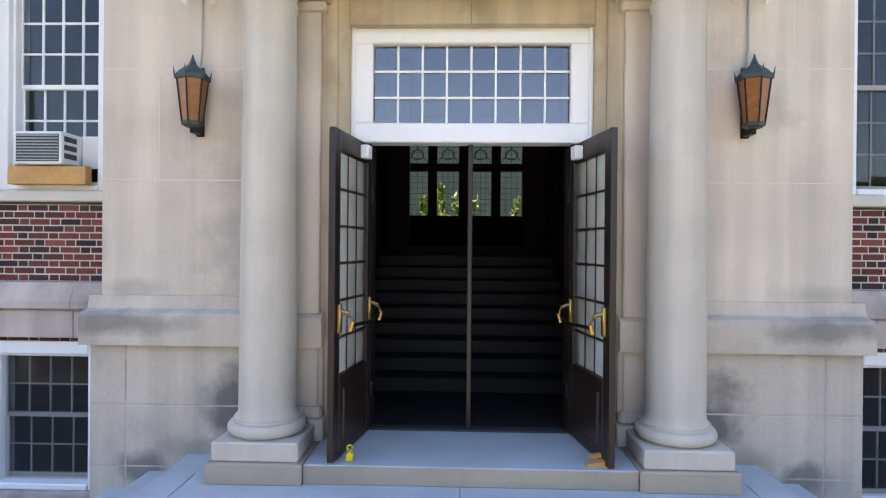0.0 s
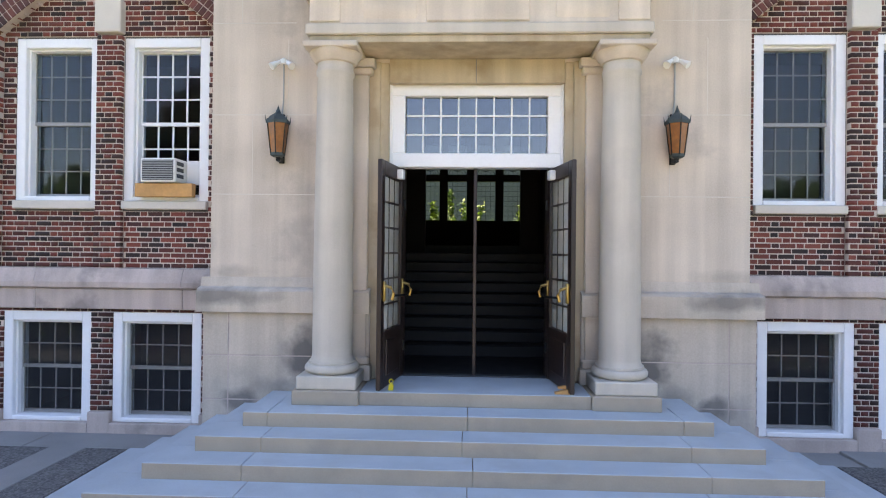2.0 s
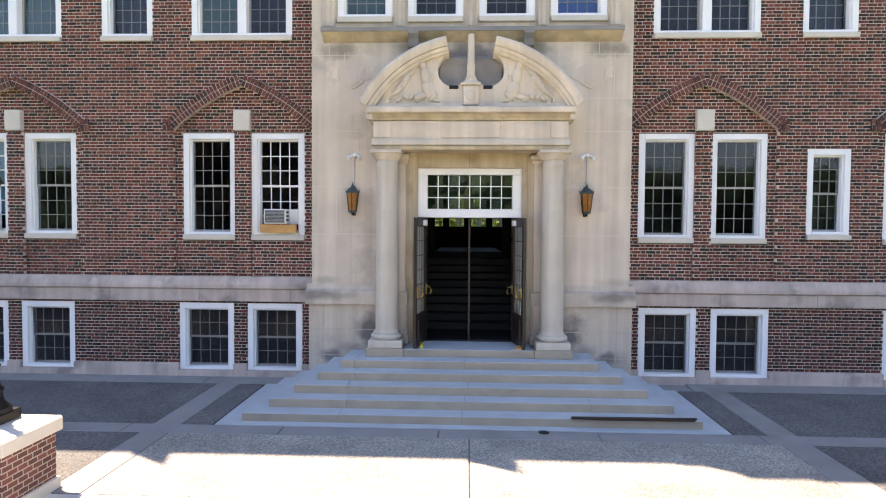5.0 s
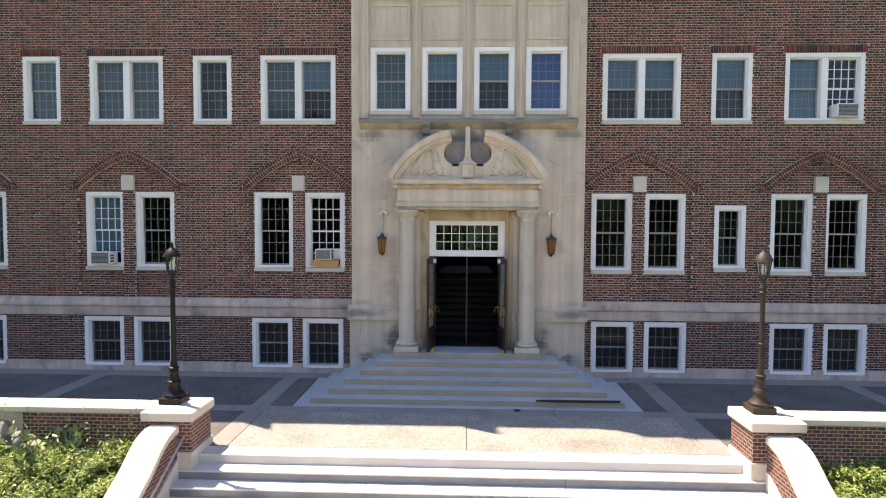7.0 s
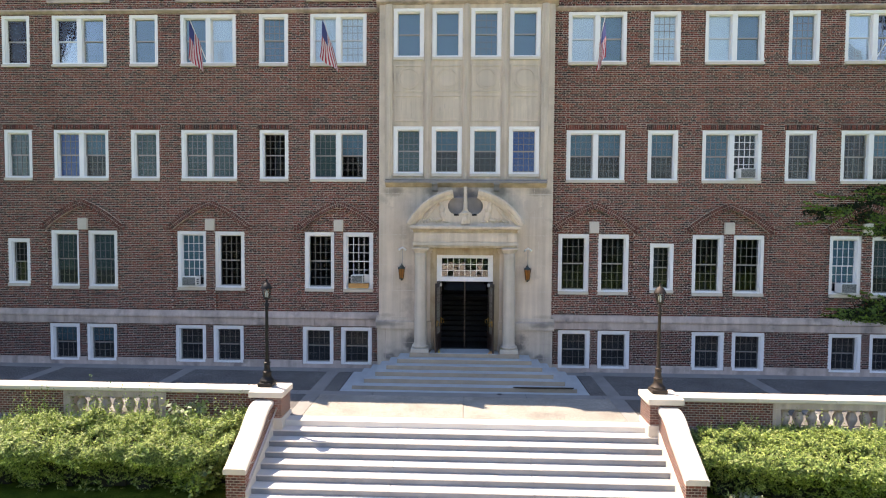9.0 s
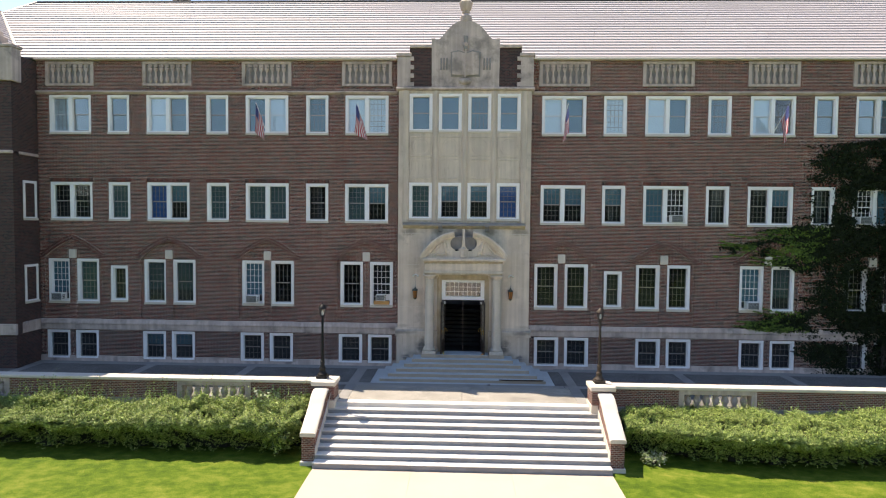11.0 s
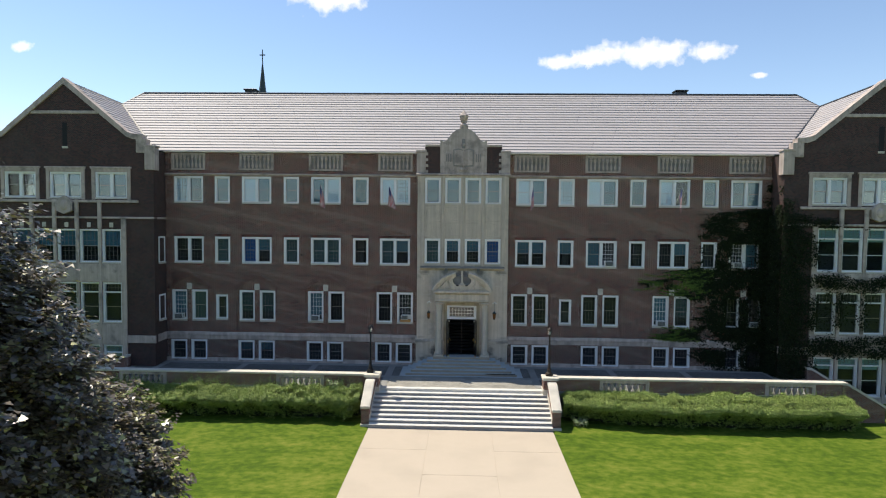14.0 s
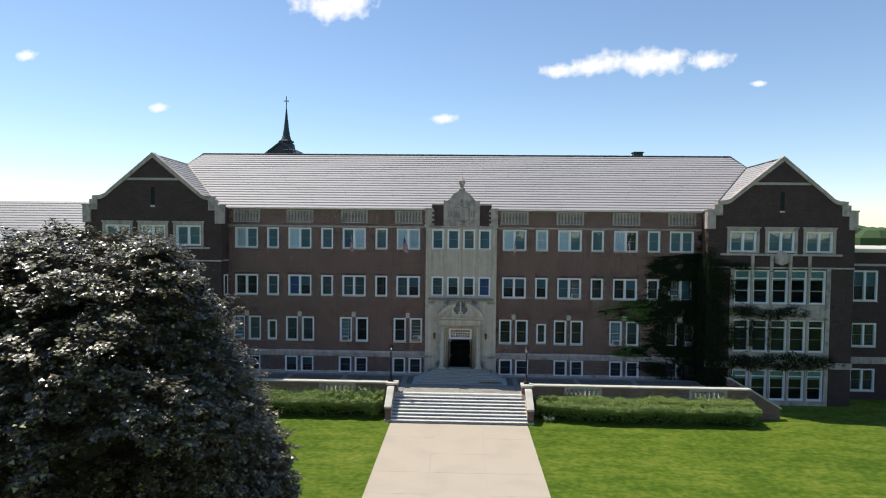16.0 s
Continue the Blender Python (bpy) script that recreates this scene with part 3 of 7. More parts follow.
WALL = 21.3                             # inner corner with the wings
WING_X, WING_HALF, WING_Y = 27.35, 6.15, -1.8
BAND0, BAND1 = 1.60, 2.13
EAVE_Z, RIDGE_Y, RIDGE_Z = 15.06, 8.53, 20.92
COURSE = 0.0677

holes, windows = [], []                 # openings of the main wall; (x, z0, w, h, sort, blind)
for s in (-1, 1):
    for i, c in enumerate(BAYS):
        c *= s
        windows.append((c, 11.36, 2.12, 1.94, "double", 3))
        windows.append((c, 7.06, 2.14, 1.94, "double", 2))
        for o in (-0.735, 0.735):
            windows.append((c + o, 2.90, 1.14, 2.26, "tall", 1))
            windows.append((c + s * 0.05 + o, 0.13, 1.18, 1.43, "basement", 1))
    for i, c in enumerate(SINGLES):
        windows.append((c * s, 11.36, 1.10, 1.94, "single", 3))
        windows.append((c * s, 7.06, 1.10, 1.94, "single", 2))
windows.append((7.29, 2.99, 0.87, 1.85, "small", 0))
windows.append((-17.24, 2.99, 0.87, 1.85, "small", 0))
for x, z, w, h, *_ in windows:
    holes.append((x - w / 2, x + w / 2, z, z + h))


def arch_height(dx, half=1.47, spring=5.20, rise=0.92):
    """Underside of the flat pointed arch at dx from its middle."""
    t = min(1.0, abs(dx) / half)
    return spring + rise * (1 - t) * (1 + 0.42 * t)


def spans(x0, x1, cuts):
    """x0..x1 less the cuts."""
    out, a = [], x0
    for c0, c1 in sorted(cuts):
        if c1 <= a or c0 >= x1:
            continue
        if c0 > a:
            out.append((a, c0))
        a = max(a, c1)
    if a < x1:
        out.append((a, x1))
    return [(p, q) for p, q in out if q - p > 0.012]


brick_rows = []                         # xa, xb, y, za, zb of each brick
mortar = Geo()
rnd = random.Random(7)
STR, HEAD, JOINT = 0.1910, 0.0870, 0.0135


def lay(x0, x1, z0, z1, y, deep, cuts_at, sink=0.004):
    """Courses of alternate stretchers and headers with their mortar bed behind."""
    k = 0
    z = z0
    while z < z1 - 0.02:
        zt = min(z + COURSE, z1)
        for a, b in spans(x0, x1, cuts_at((z + zt) / 2)):
            mortar.box(a + 0.004, b - 0.004, y + sink, y + deep, z, zt)
            period = STR + HEAD + 2 * JOINT
            off = (k % 2) * (STR + JOINT + HEAD + JOINT) / 2 + 0.011 * math.sin(k * 1.7)
            p = math.floor((a - off) / period) * period + off
            while p < b:
                for q0, q1 in ((p, p + STR), (p + STR + JOINT, p + STR + JOINT + HEAD)):
                    c, d = max(q0, a + 0.002), min(q1, b - 0.002)
                    if d - c > 0.025:
                        brick_rows.append((c, d, y - rnd.uniform(0.0, 0.004), z + 0.0085 + rnd.uniform(-0.001, 0.001), zt - 0.0065))
                p += period
        z = zt
        k += 1


def soldier_cuts(zm):
    """Upright bricks over the second and third floor windows."""
    return [(x - w / 2 - 0.05, x + w / 2 + 0.05) for x, z, w, h, sort, _ in windows if sort in ("double", "single") and z < 8 and z + h <= zm <= z + h + 0.21]


def main_cuts(zm):
    cuts = [(h[0], h[1]) for h in holes if h[2] < zm < h[3]] + soldier_cuts(zm)
    if BAND1 < zm < 6.2:
        for s in (-1, 1):
            for c in BAYS:
                m = s * c
                if zm < 5.20:
                    cuts += [(m - 1.47, m - 0.18), (m + 0.18, m + 1.47)]
                else:
                    w = 0.0
                    while w < 1.47 and arch_height(w) > zm:
                        w += 0.01
                    if w > 0.02:
                        cuts.append((m - w, m + w))
    return cuts


def panel_cuts(c):
    def f(zm):
        cuts = [(h[0], h[1]) for h in holes if h[2] < zm < h[3]] + [(-99, c - 1.47), (c + 1.47, 99)]
        if zm < 5.20:
            cuts.append((c - 0.18, c + 0.18))
        else:
            w = 0.0
            while w < 1.47 and arch_height(w) > zm:
                w += 0.01
            cuts += [(-99, c - w), (c + w, 99)]
        return cuts
    return f


for s in (-1, 1):
    a, b = (3.16, WALL) if s > 0 else (-WALL, -3.16)
    lay(a, b, 0.27, BAND0, 0.0, 0.09, main_cuts)
    lay(a, b, BAND1, 13.34, 0.0, 0.09, main_cuts)
    lay(a, b, 13.52, 15.0, 0.0, 0.09, lambda zm, s=s: [(s * c - 1.225, s * c + 1.225) for c in (4.78, 9.72, 14.69, 19.6)] if 13.74 < zm < 14.93 else [])
    for c in BAYS:
        lay(s * c - 1.47, s * c + 1.47, BAND1, 6.2, 0.07, 0.05, panel_cuts(s * c))
# upright soldier bricks
for x, z, w, h, sort, _ in windows:
    if sort in ("double", "single") and z < 8:
        mortar.box(x - w / 2 - 0.05, x + w / 2 + 0.05, 0.004, 0.09, z + h, z + h + 0.21)
        n = int((w + 0.1) / 0.0677)
        for i in range(n):
            a = x - w / 2 - 0.05 + i * (w + 0.1) / n
            brick_rows.append((a + 0.005, a + (w + 0.1) / n - 0.004, -rnd.uniform(0, 0.004), z + h + 0.006, z + h + 0.203))


def brick_mesh(name, rows, mat, depth=0.07):
    """Many bricks joined in one mesh, five faces each."""
    r = np.array(rows)
    n = len(r)
    co = np.zeros((n, 8, 3), np.float32)
    for i, (sx, sy, sz) in enumerate([(0, 0, 0), (1, 0, 0), (1, 0, 1), (0, 0, 1), (0, 1, 0), (1, 1, 0), (1, 1, 1), (0, 1, 1)]):
        co[:, i, 0] = r[:, sx]
        co[:, i, 1] = r[:, 2] + sy * depth
        co[:, i, 2] = r[:, 3 + sz]
    f = np.array([(0, 1, 2, 3), (0, 4, 5, 1), (1, 5, 6, 2), (2, 6, 7, 3), (3, 7, 4, 0)])
    loops = (np.arange(n)[:, None, None] * 8 + f[None]).reshape(-1)
    me = bpy.data.meshes.new(name)
    me.vertices.add(n * 8)
    me.vertices.foreach_set("co", co.reshape(-1))
    me.loops.add(len(loops))
    me.loops.foreach_set("vertex_index", loops.astype(np.int32))
    me.polygons.add(n * 5)
    me.polygons.foreach_set("loop_start", (np.arange(n * 5) * 4).astype(np.int32))
    me.update(calc_edges=True)
    me.materials.append(mat)
    return me


# ---- ground ----
solid("ground", Geo().box(-4000, 4000, -4000, 4200, -1.9, -1.6), M_GRASS, "wide mown green lawn with paler tufts", "lawn", kind="structure")

# ---- front wall with bricks, stone band and plinth ----
wall_front = thing("wall_front", "long red-brown brick wall with pale mortar joints", "wall", kind="structure")
g = Geo()
holed(g, -WALL - 0.3, WALL + 0.3, -1.6, 15.0, 0.09, 0.40, holes + [(-1.0, 1.0, 0.88, 4.6)] + [(s * c - 0.55, s * c + 0.55, z, z + 1.9) for s in (-1, 1) for c in (0.70, 2.10) for z in (7.2, 11.4)])
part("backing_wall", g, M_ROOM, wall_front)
part("mortar_bed", mortar, M_MORTAR, wall_front, "pale mortar")
near_bricks = [b for b in brick_rows if abs(b[0] + b[1]) / 2 < 4.75 and BAND1 < b[3] < 2.9]
near_set = set(near_bricks)
rest = part("brickwork", brick_mesh("brickwork", [b for b in brick_rows if b not in near_set and b[3] > BAND0], M_BRICK), None, wall_front, "mixed red, brown and black bricks")
rest["kind"] = "stuff"
rest = part("basement_brickwork", brick_mesh("basement_brickwork", [b for b in brick_rows if b[3] <= BAND0], M_BRICKB), None, wall_front, "darker brown basement bricks")
rest["kind"] = "stuff"
for s in (-1, 1):
    a, b = (3.2, WALL) if s > 0 else (-WALL, -3.2)
    x = a
    while x < b - 0.05:
        q = min(x + 1.95, b)
        g = Geo().box(x + 0.002, q - 0.002, -0.05, 0.4, BAND0, 1.86, 0.008)
        g.prism_x([(-0.05, 1.862), (-0.10, 1.885), (-0.10, 1.95), (-0.03, 2.127), (0.4, 2.127), (0.4, 1.862)], x + 0.002, q - 0.002)
        part("band_stone", g, M_STONED, wall_front)
        x = q
    cuts = [(x0, x1) for x0, x1, z0, z1 in holes if z0 < 0.2]
    for p, q in spans(a, b, cuts):
        part("plinth_stone", Geo().box(p, q, -0.07, 0.4, -0.3, 0.268, 0.01), M_STONED, wall_front)
    for p, q in cuts:
        if a < p < b:
            part("plinth_stone", Geo().box(p + 0.002, q - 0.002, -0.07, 0.4, -0.3, 0.128, 0.006), M_STONED, wall_front)
    g = Geo().prism_x([(-0.02, 13.34), (-0.14, 13.42), (-0.14, 13.47), (-0.01, 13.52), (0.3, 13.52), (0.3, 13.34)], a, b)
    part("string_course", g, M_STONED, wall_front)

# pointed brick arches and their stone blocks
for s in (-1, 1):
    for c in BAYS:
        m = s * c
        g, mg = Geo(), Geo()
        n = 25
        for side in (-1, 1):
            pts = [(side * 1.66 * i / 400, arch_height(1.66 * i / 400)) for i in range(401)]
            L = [0.0]
            for i in range(400):
                L.append(L[-1] + math.hypot(pts[i + 1][0] - pts[i][0], pts[i + 1][1] - pts[i][1]))
            for j in range(n):
                q = []
                for e in (0.10, 0.90):
                    target = L[-1] * (j + e) / n
                    i = next(k for k in range(401) if L[k] >= target - 1e-6)
                    i0, i1 = max(0, i - 6), min(400, i + 6)
                    tx, tz = pts[i1][0] - pts[i0][0], pts[i1][1] - pts[i0][1]
                    d = math.hypot(tx, tz)
                    nx, nz = -tz / d * side, tx / d * side
                    if nz < 0:
                        nx, nz = -nx, -nz
                    q.append((pts[i], (nx, nz)))
                bed = []
                for e in (0.0, 1.0):
                    i = min(400, max(0, next(k for k in range(401) if L[k] >= L[-1] * (j + e) / n - 1e-6)))
                    bed.append(pts[i])
                v = q[0][1]
                bq = [(m + p[0] + v[0] * r, p[1] + v[1] * r) for p, r in ((bed[0], 0.0), (bed[1], 0.0), (bed[1], 0.24), (bed[0], 0.24))]
                mg.add([(x, -0.062, z) for x, z in bq] + [(x, 0.08, z) for x, z in bq], [(0, 1, 2, 3), (0, 4, 5, 1), (2, 6, 7, 3)])
                for r0, r1 in ((0.0, 0.112), (0.126, 0.235)):
                    quad = [(m + p[0] + v[0] * r, p[1] + v[1] * r) for (p, v), r in ((q[0], r0), (q[1], r0), (q[1], r1), (q[0], r1))]
                    y = -0.072 - rnd.uniform(0, 0.004)
                    g.add([(x, y, z) for x, z in quad] + [(x, 0.02, z) for x, z in quad], [(0, 1, 2, 3), (0, 4, 5, 1), (1, 5, 6, 2), (2, 6, 7, 3), (3, 7, 4, 0)])
        o = part("arch_bricks", g, M_ARCH, wall_front, "pointed arch of upright bricks")
        part("arch_mortar", mg, M_MORTAR, wall_front)
        part("arch_stone", Geo().box(m - 0.175, m + 0.175, -0.05, 0.10, 5.20, 5.63, 0.012), M_SILL, wall_front, "pale stone block")

# carved parapet panels
for s in (-1, 1):
    for c in (4.78, 9.72, 14.69, 19.6):
        m = s * c
        g = Geo()
        # Back colour holds both the grime and the shade of the recess.
        part("panel_back", Geo().box(m - 1.20, m + 1.20, 0.06, 0.3, 13.76, 14.91), M_STAINSHADE, wall_front, "sunk stone dark with grime and painted shade")
        for z0, z1 in ((13.745, 13.86), (14.80, 14.925)):
            g.box(m - 1.22, m + 1.22, -0.05, 0.28, z0, z1, 0.01)
        for x0 in (m - 1.22, m + 1.06):
            g.box(x0, x0 + 0.16, -0.05, 0.28, 13.86, 14.80, 0.01)
        g2 = Geo()
        for i in range(7):
            x = m - 0.84 + i * 0.28
            g2.lathe([(0.03, 13.87), (0.075, 13.95), (0.09, 14.1), (0.045, 14.28), (0.04, 14.4), (0.10, 14.52), (0.11, 14.6), (0.05, 14.66)], x, 0.0, 8)
            g2.box(x - 0.1, x + 0.1, -0.035, 0.02, 14.66, 14.79, 0.01)
        pan = part("parapet_panel", g, M_STONED, wall_front, "carved buff stone panel")
        part("carved_balusters", g2, M_STONED, pan, smooth=True)

# rooms behind the windows
g = Geo()
for z in (0.0, 2.4, 6.6, 10.9, 14.9):
    g.box(-WALL, -2.0, 0.42, 5.0, z - 0.28, z - 0.22)
    g.box(2.0, WALL, 0.42, 5.0, z - 0.28, z - 0.22)
    if z > 5:
        g.box(-2.0, 2.0, 0.42, 5.0, z - 0.28, z - 0.22)
g.box(-WALL, -2.0, 5.0, 5.1, -1.6, 15.0)
g.box(2.0, WALL, 5.0, 5.1, -1.6, 15.0)
g.box(-2.0, 2.0, 5.0, 5.1, 6.4, 15.0)
for x in (-17.2, -12.2, -7.2, -2.1, 2.1, 7.2, 12.2, 17.2):
    g.box(x - 0.06, x + 0.06, 0.42, 5.0, -1.6, 15.0)
for s in (-1, 1):
    a, b = sorted((s * (WALL - 0.25), s * (WALL - 0.10)))
    g.box(a, b, 0.42, 5.0, -1.6, 15.0)
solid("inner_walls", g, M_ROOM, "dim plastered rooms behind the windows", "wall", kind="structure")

# ---- stone centre bay ----
BAY_X, BAY_Y = 3.165, -0.55
bay = thing("entrance_bay", "tall buff limestone bay with shaped gable", "stone bay", kind="structure")
bay_holes = [(s * c - 0.55, s * c + 0.55, z, z + h) for s in (-1, 1) for c in (0.70, 2.10) for z, h in ((7.23, 1.82), (11.42, 1.86))]
g = holed(Geo(), -BAY_X, BAY_X, 2.0, 13.4, BAY_Y, 0.085, bay_holes + [(-1.06, 1.06, 0.5, 4.42)])
part("ashlar_wall", g, M_ASHLAR, bay)
# shallow joints between the ashlar blocks
g = Geo()
for i, z in enumerate((3.05, 4.0, 5.1, 5.75, 6.6)):
    for s in (-1, 1):
        for a, b in ([(1.75, BAY_X)] if z < 5 else [(2.15, BAY_X)]):
            p, q = (a, b) if s > 0 else (-b, -a)
            g.box(p, q, BAY_Y - 0.0025, BAY_Y + 0.01, z - 0.005, z + 0.005)
            x = p + (q - p) * (0.35 + 0.3 * (i % 2))
            g.box(x - 0.004, x + 0.004, BAY_Y - 0.0025, BAY_Y + 0.01, z, z + 0.9)
part("ashlar_joints", g, M_SILL, bay)
for s in (-1, 1):
    p, q = (1.22, 3.21) if s > 0 else (-3.21, -1.22)
    for z0, z1 in ((-0.2, 0.62), (0.626, 1.14), (1.146, 1.652)):
        m = s * 2.9
        a, b = sorted((p if s > 0 else q, m))
        part("base_stone", Geo().box(a + 0.003, b - 0.003, -0.64, 0.08, z0, z1, 0.008), M_BASE, bay)
        a, b = sorted((m, q if s > 0 else p))
        part("base_stone", Geo().box(a + 0.003, b - 0.003, -0.64, 0.08, z0, z1, 0.008), M_BASE, bay)
    part("base_joints", Geo().box(p + 0.004, q - 0.004, -0.6365, 0.075, -0.2, 1.65), M_STONED, bay, "pale pointed joints")
    a, b = sorted((s * 1.22, s * 3.26))
    g = Geo().prism_x([(-0.72, 1.656), (-0.72, 1.90), (-0.69, 1.925), (-0.60, 1.95), (-0.57, 2.06), (0.08, 2.06), (0.08, 1.656)], a, b)
    part("base_cap", g, M_BASE, bay)
# slender piers between the upper windows, panels and string courses
for x in (-2.82, -1.40, 0.0, 1.40, 2.82):
    w = 0.10 if abs(x) < 2.5 else 0.13
    part("pier_shaft", Geo().box(x - w, x + w, BAY_Y - 0.09, BAY_Y + 0.02, 7.12, 13.4, 0.02), M_STONE, bay)
    part("pier_shaft", Geo().box(x - w * 0.45, x + w * 0.45, BAY_Y - 0.13, BAY_Y - 0.085, 7.12, 13.4, 0.015), M_STONE, bay)
for c in (-2.10, -0.70, 0.70, 2.10):
    for z0, z1, disc in ((9.22, 10.18, False), (10.28, 11.26, True)):
        g = Geo()
        for a in ((c - 0.53, c + 0.53, z0, z0 + 0.06), (c - 0.53, c + 0.53, z1 - 0.06, z1), (c - 0.53, c - 0.47, z0 + 0.06, z1 - 0.06), (c + 0.47, c + 0.53, z0 + 0.06, z1 - 0.06)):
            g.box(a[0], a[1], BAY_Y - 0.035, BAY_Y + 0.01, a[2], a[3], 0.008)
        if disc:
            n = 28
            zc = (z0 + z1) / 2
            for r0, r1, y in ((0.0, 0.30, -0.02), (0.33, 0.39, -0.04)):
                for i in range(n):
                    t0, t1 = 2 * math.pi * i / n, 2 * math.pi * (i + 1) / n
                    poly = [(c + r * math.cos(t), zc + r * math.sin(t)) for r, t in ((r0, t0), (r1, t0), (r1, t1), (r0, t1))]
                    g.prism(poly if r0 else [poly[0], poly[1], poly[2]], BAY_Y + y, BAY_Y + 0.01)
        else:
            for i in range(5):
                g.box(c - 0.40 + i * 0.17, c - 0.28 + i * 0.17, BAY_Y - 0.007, BAY_Y + 0.01, z0 + 0.14, z1 - 0.14, 0.004)
        part("carved_panel", g, M_STONE, bay, "shallow carved stone panel")
g = Geo().prism_x([(BAY_Y, 6.84), (BAY_Y - 0.10, 6.90), (BAY_Y - 0.24, 7.0), (BAY_Y - 0.24, 7.06), (BAY_Y - 0.02, 7.12), (BAY_Y + 0.1, 7.12), (BAY_Y + 0.1, 6.84)], -2.92, 2.92)
part("sill_cornice", g, M_OCHRE, bay, "ochre-stained stone cornice")
part("cornice_lip", Geo().prism_x([(BAY_Y - 0.25, 6.99), (BAY_Y - 0.25, 7.07), (BAY_Y - 0.02, 7.128), (BAY_Y - 0.02, 6.99)], -2.93, 2.93), M_STAINSHADE, bay, "blackened upper edge")
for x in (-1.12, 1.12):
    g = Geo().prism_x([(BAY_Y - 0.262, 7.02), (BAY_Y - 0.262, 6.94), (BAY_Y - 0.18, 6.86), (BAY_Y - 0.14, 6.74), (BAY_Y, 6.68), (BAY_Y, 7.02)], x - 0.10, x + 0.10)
    part("bracket", g, M_STAINSHADE, bay)
g = Geo().prism_x([(BAY_Y, 13.40), (BAY_Y - 0.16, 13.46), (BAY_Y - 0.16, 13.53), (BAY_Y - 0.02, 13.60), (0.3, 13.60), (0.3, 13.40)], -3.27, 3.27)
part("cornice", g, M_STONED, bay)
# shield reliefs
for s in (-1, 1):
    g = Geo()
    m = s * 2.35
    g.prism([(m - 0.22, 6.05), (m, 5.92), (m + 0.22, 6.05), (m + 0.24, 6.33), (m + 0.1, 6.40), (m, 6.36), (m - 0.1, 6.40), (m - 0.24, 6.33)], BAY_Y - 0.022, BAY_Y + 0.01)
    g.prism([(m - 0.17, 6.09), (m, 5.99), (m + 0.17, 6.09), (m + 0.18, 6.30), (m, 6.31), (m - 0.18, 6.30)], BAY_Y - 0.034, BAY_Y + 0.01)
    for d in (-1, 1):
        g.prism([(m + d * 0.26, 6.1), (m + d * 0.45, 6.16), (m + d * 0.40, 6.24), (m + d * 0.46, 6.36), (m + d * 0.28, 6.34)], BAY_Y - 0.016, BAY_Y + 0.01)
    part("shield_relief", g, M_STONE, bay)
# shaped gable
g = Geo()
top = [(-1.6, 13.6), (-1.62, 15.85), (-1.46, 15.86), (-1.44, 15.76), (-1.30, 15.80), (-1.12, 15.93), (-0.98, 16.12), (-0.80, 16.34), (-0.58, 16.53), (-0.30, 16.66), (0, 16.70)]
top = top + [(-x, z) for x, z in top[-2::-1]]
g.prism(top, -0.58, -0.10)
part("gable_stone", g, M_STONED, bay)
for s in (-1, 1):
    a, b = sorted((s * 1.60, s * 2.66))
    part("gable_brick", Geo().box(a, b, -0.52, -0.1, 13.6, 15.42), M_BRICKWALL, bay)
    part("gable_coping", Geo().box(a, b, -0.60, -0.06, 15.42, 15.58, 0.02), M_STONED, bay)
    a, b = sorted((s * 2.62, s * 3.24))
    part("gable_pier", Geo().box(a, b, -0.58, -0.04, 13.6, 15.02, 0.02), M_STONED, bay)
    part("gable_coping", Geo().box(a - 0.05, b + 0.05, -0.64, 0.0, 15.02, 15.18, 0.02), M_STONED, bay)
    for i in range(4):
        z = 13.62 + i * 0.4
        a, b = sorted((s * 2.45, s * 2.63))
        part("gable_quoin", Geo().box(a, b, -0.575, -0.1, z, z + 0.2, 0.01), M_STONED, bay)
part("gable_finial", Geo().lathe([(0.24, 16.6), (0.29, 16.74), (0.29, 16.92), (0.20, 16.98), (0.15, 17.06), (0.20, 17.12), (0.17, 17.18), (0.24, 17.24), (0.31, 17.50), (0.33, 17.58), (0.29, 17.62), (0.15, 17.80), (0.03, 17.95)], 0, -0.34, 14), M_STONED, bay, smooth=True)
g = Geo()
g.prism([(-0.02, 14.1), (-0.62, 14.16), (-0.64, 15.16), (-0.3, 15.22), (-0.02, 15.12)], -0.68, -0.57)
g.prism([(0.02, 14.1), (0.62, 14.16), (0.64, 15.16), (0.3, 15.22), (0.02, 15.12)], -0.68, -0.57)
g.box(-0.045, 0.045, -0.72, -0.57, 14.0, 16.0, 0.01)
g.ball((0, -0.62, 15.55), 0.16, 10, 7)
g.ball((0, -0.6, 13.85), 0.26, 12, 7, (1.2, 0.5, 0.6))
for s in (-1, 1):
    for i in range(3):
        part("emblem_bar", Geo().box(s * 0.88 + s * i * 0.14 - 0.032, s * 0.88 + s * i * 0.14 + 0.032, -0.63, -0.57, 14.38, 14.94, 0.01), M_STAINSHADE, bay)
part("gable_emblem", g, M_STONED, bay, "carved open book emblem")
# Darker backing, slightly larger than the book, and a dark upright bar.
g = Geo().prism([(-0.70, 14.06), (0.70, 14.06), (0.71, 15.22), (0.34, 15.30), (0, 15.18), (-0.34, 15.30), (-0.71, 15.22)], -0.615, -0.575)
g.box(-0.10, 0.10, -0.74, -0.60, 15.30, 15.95, 0.03)
part("emblem_grime", g, M_STAINSHADE, bay, "dark outline behind the carving")

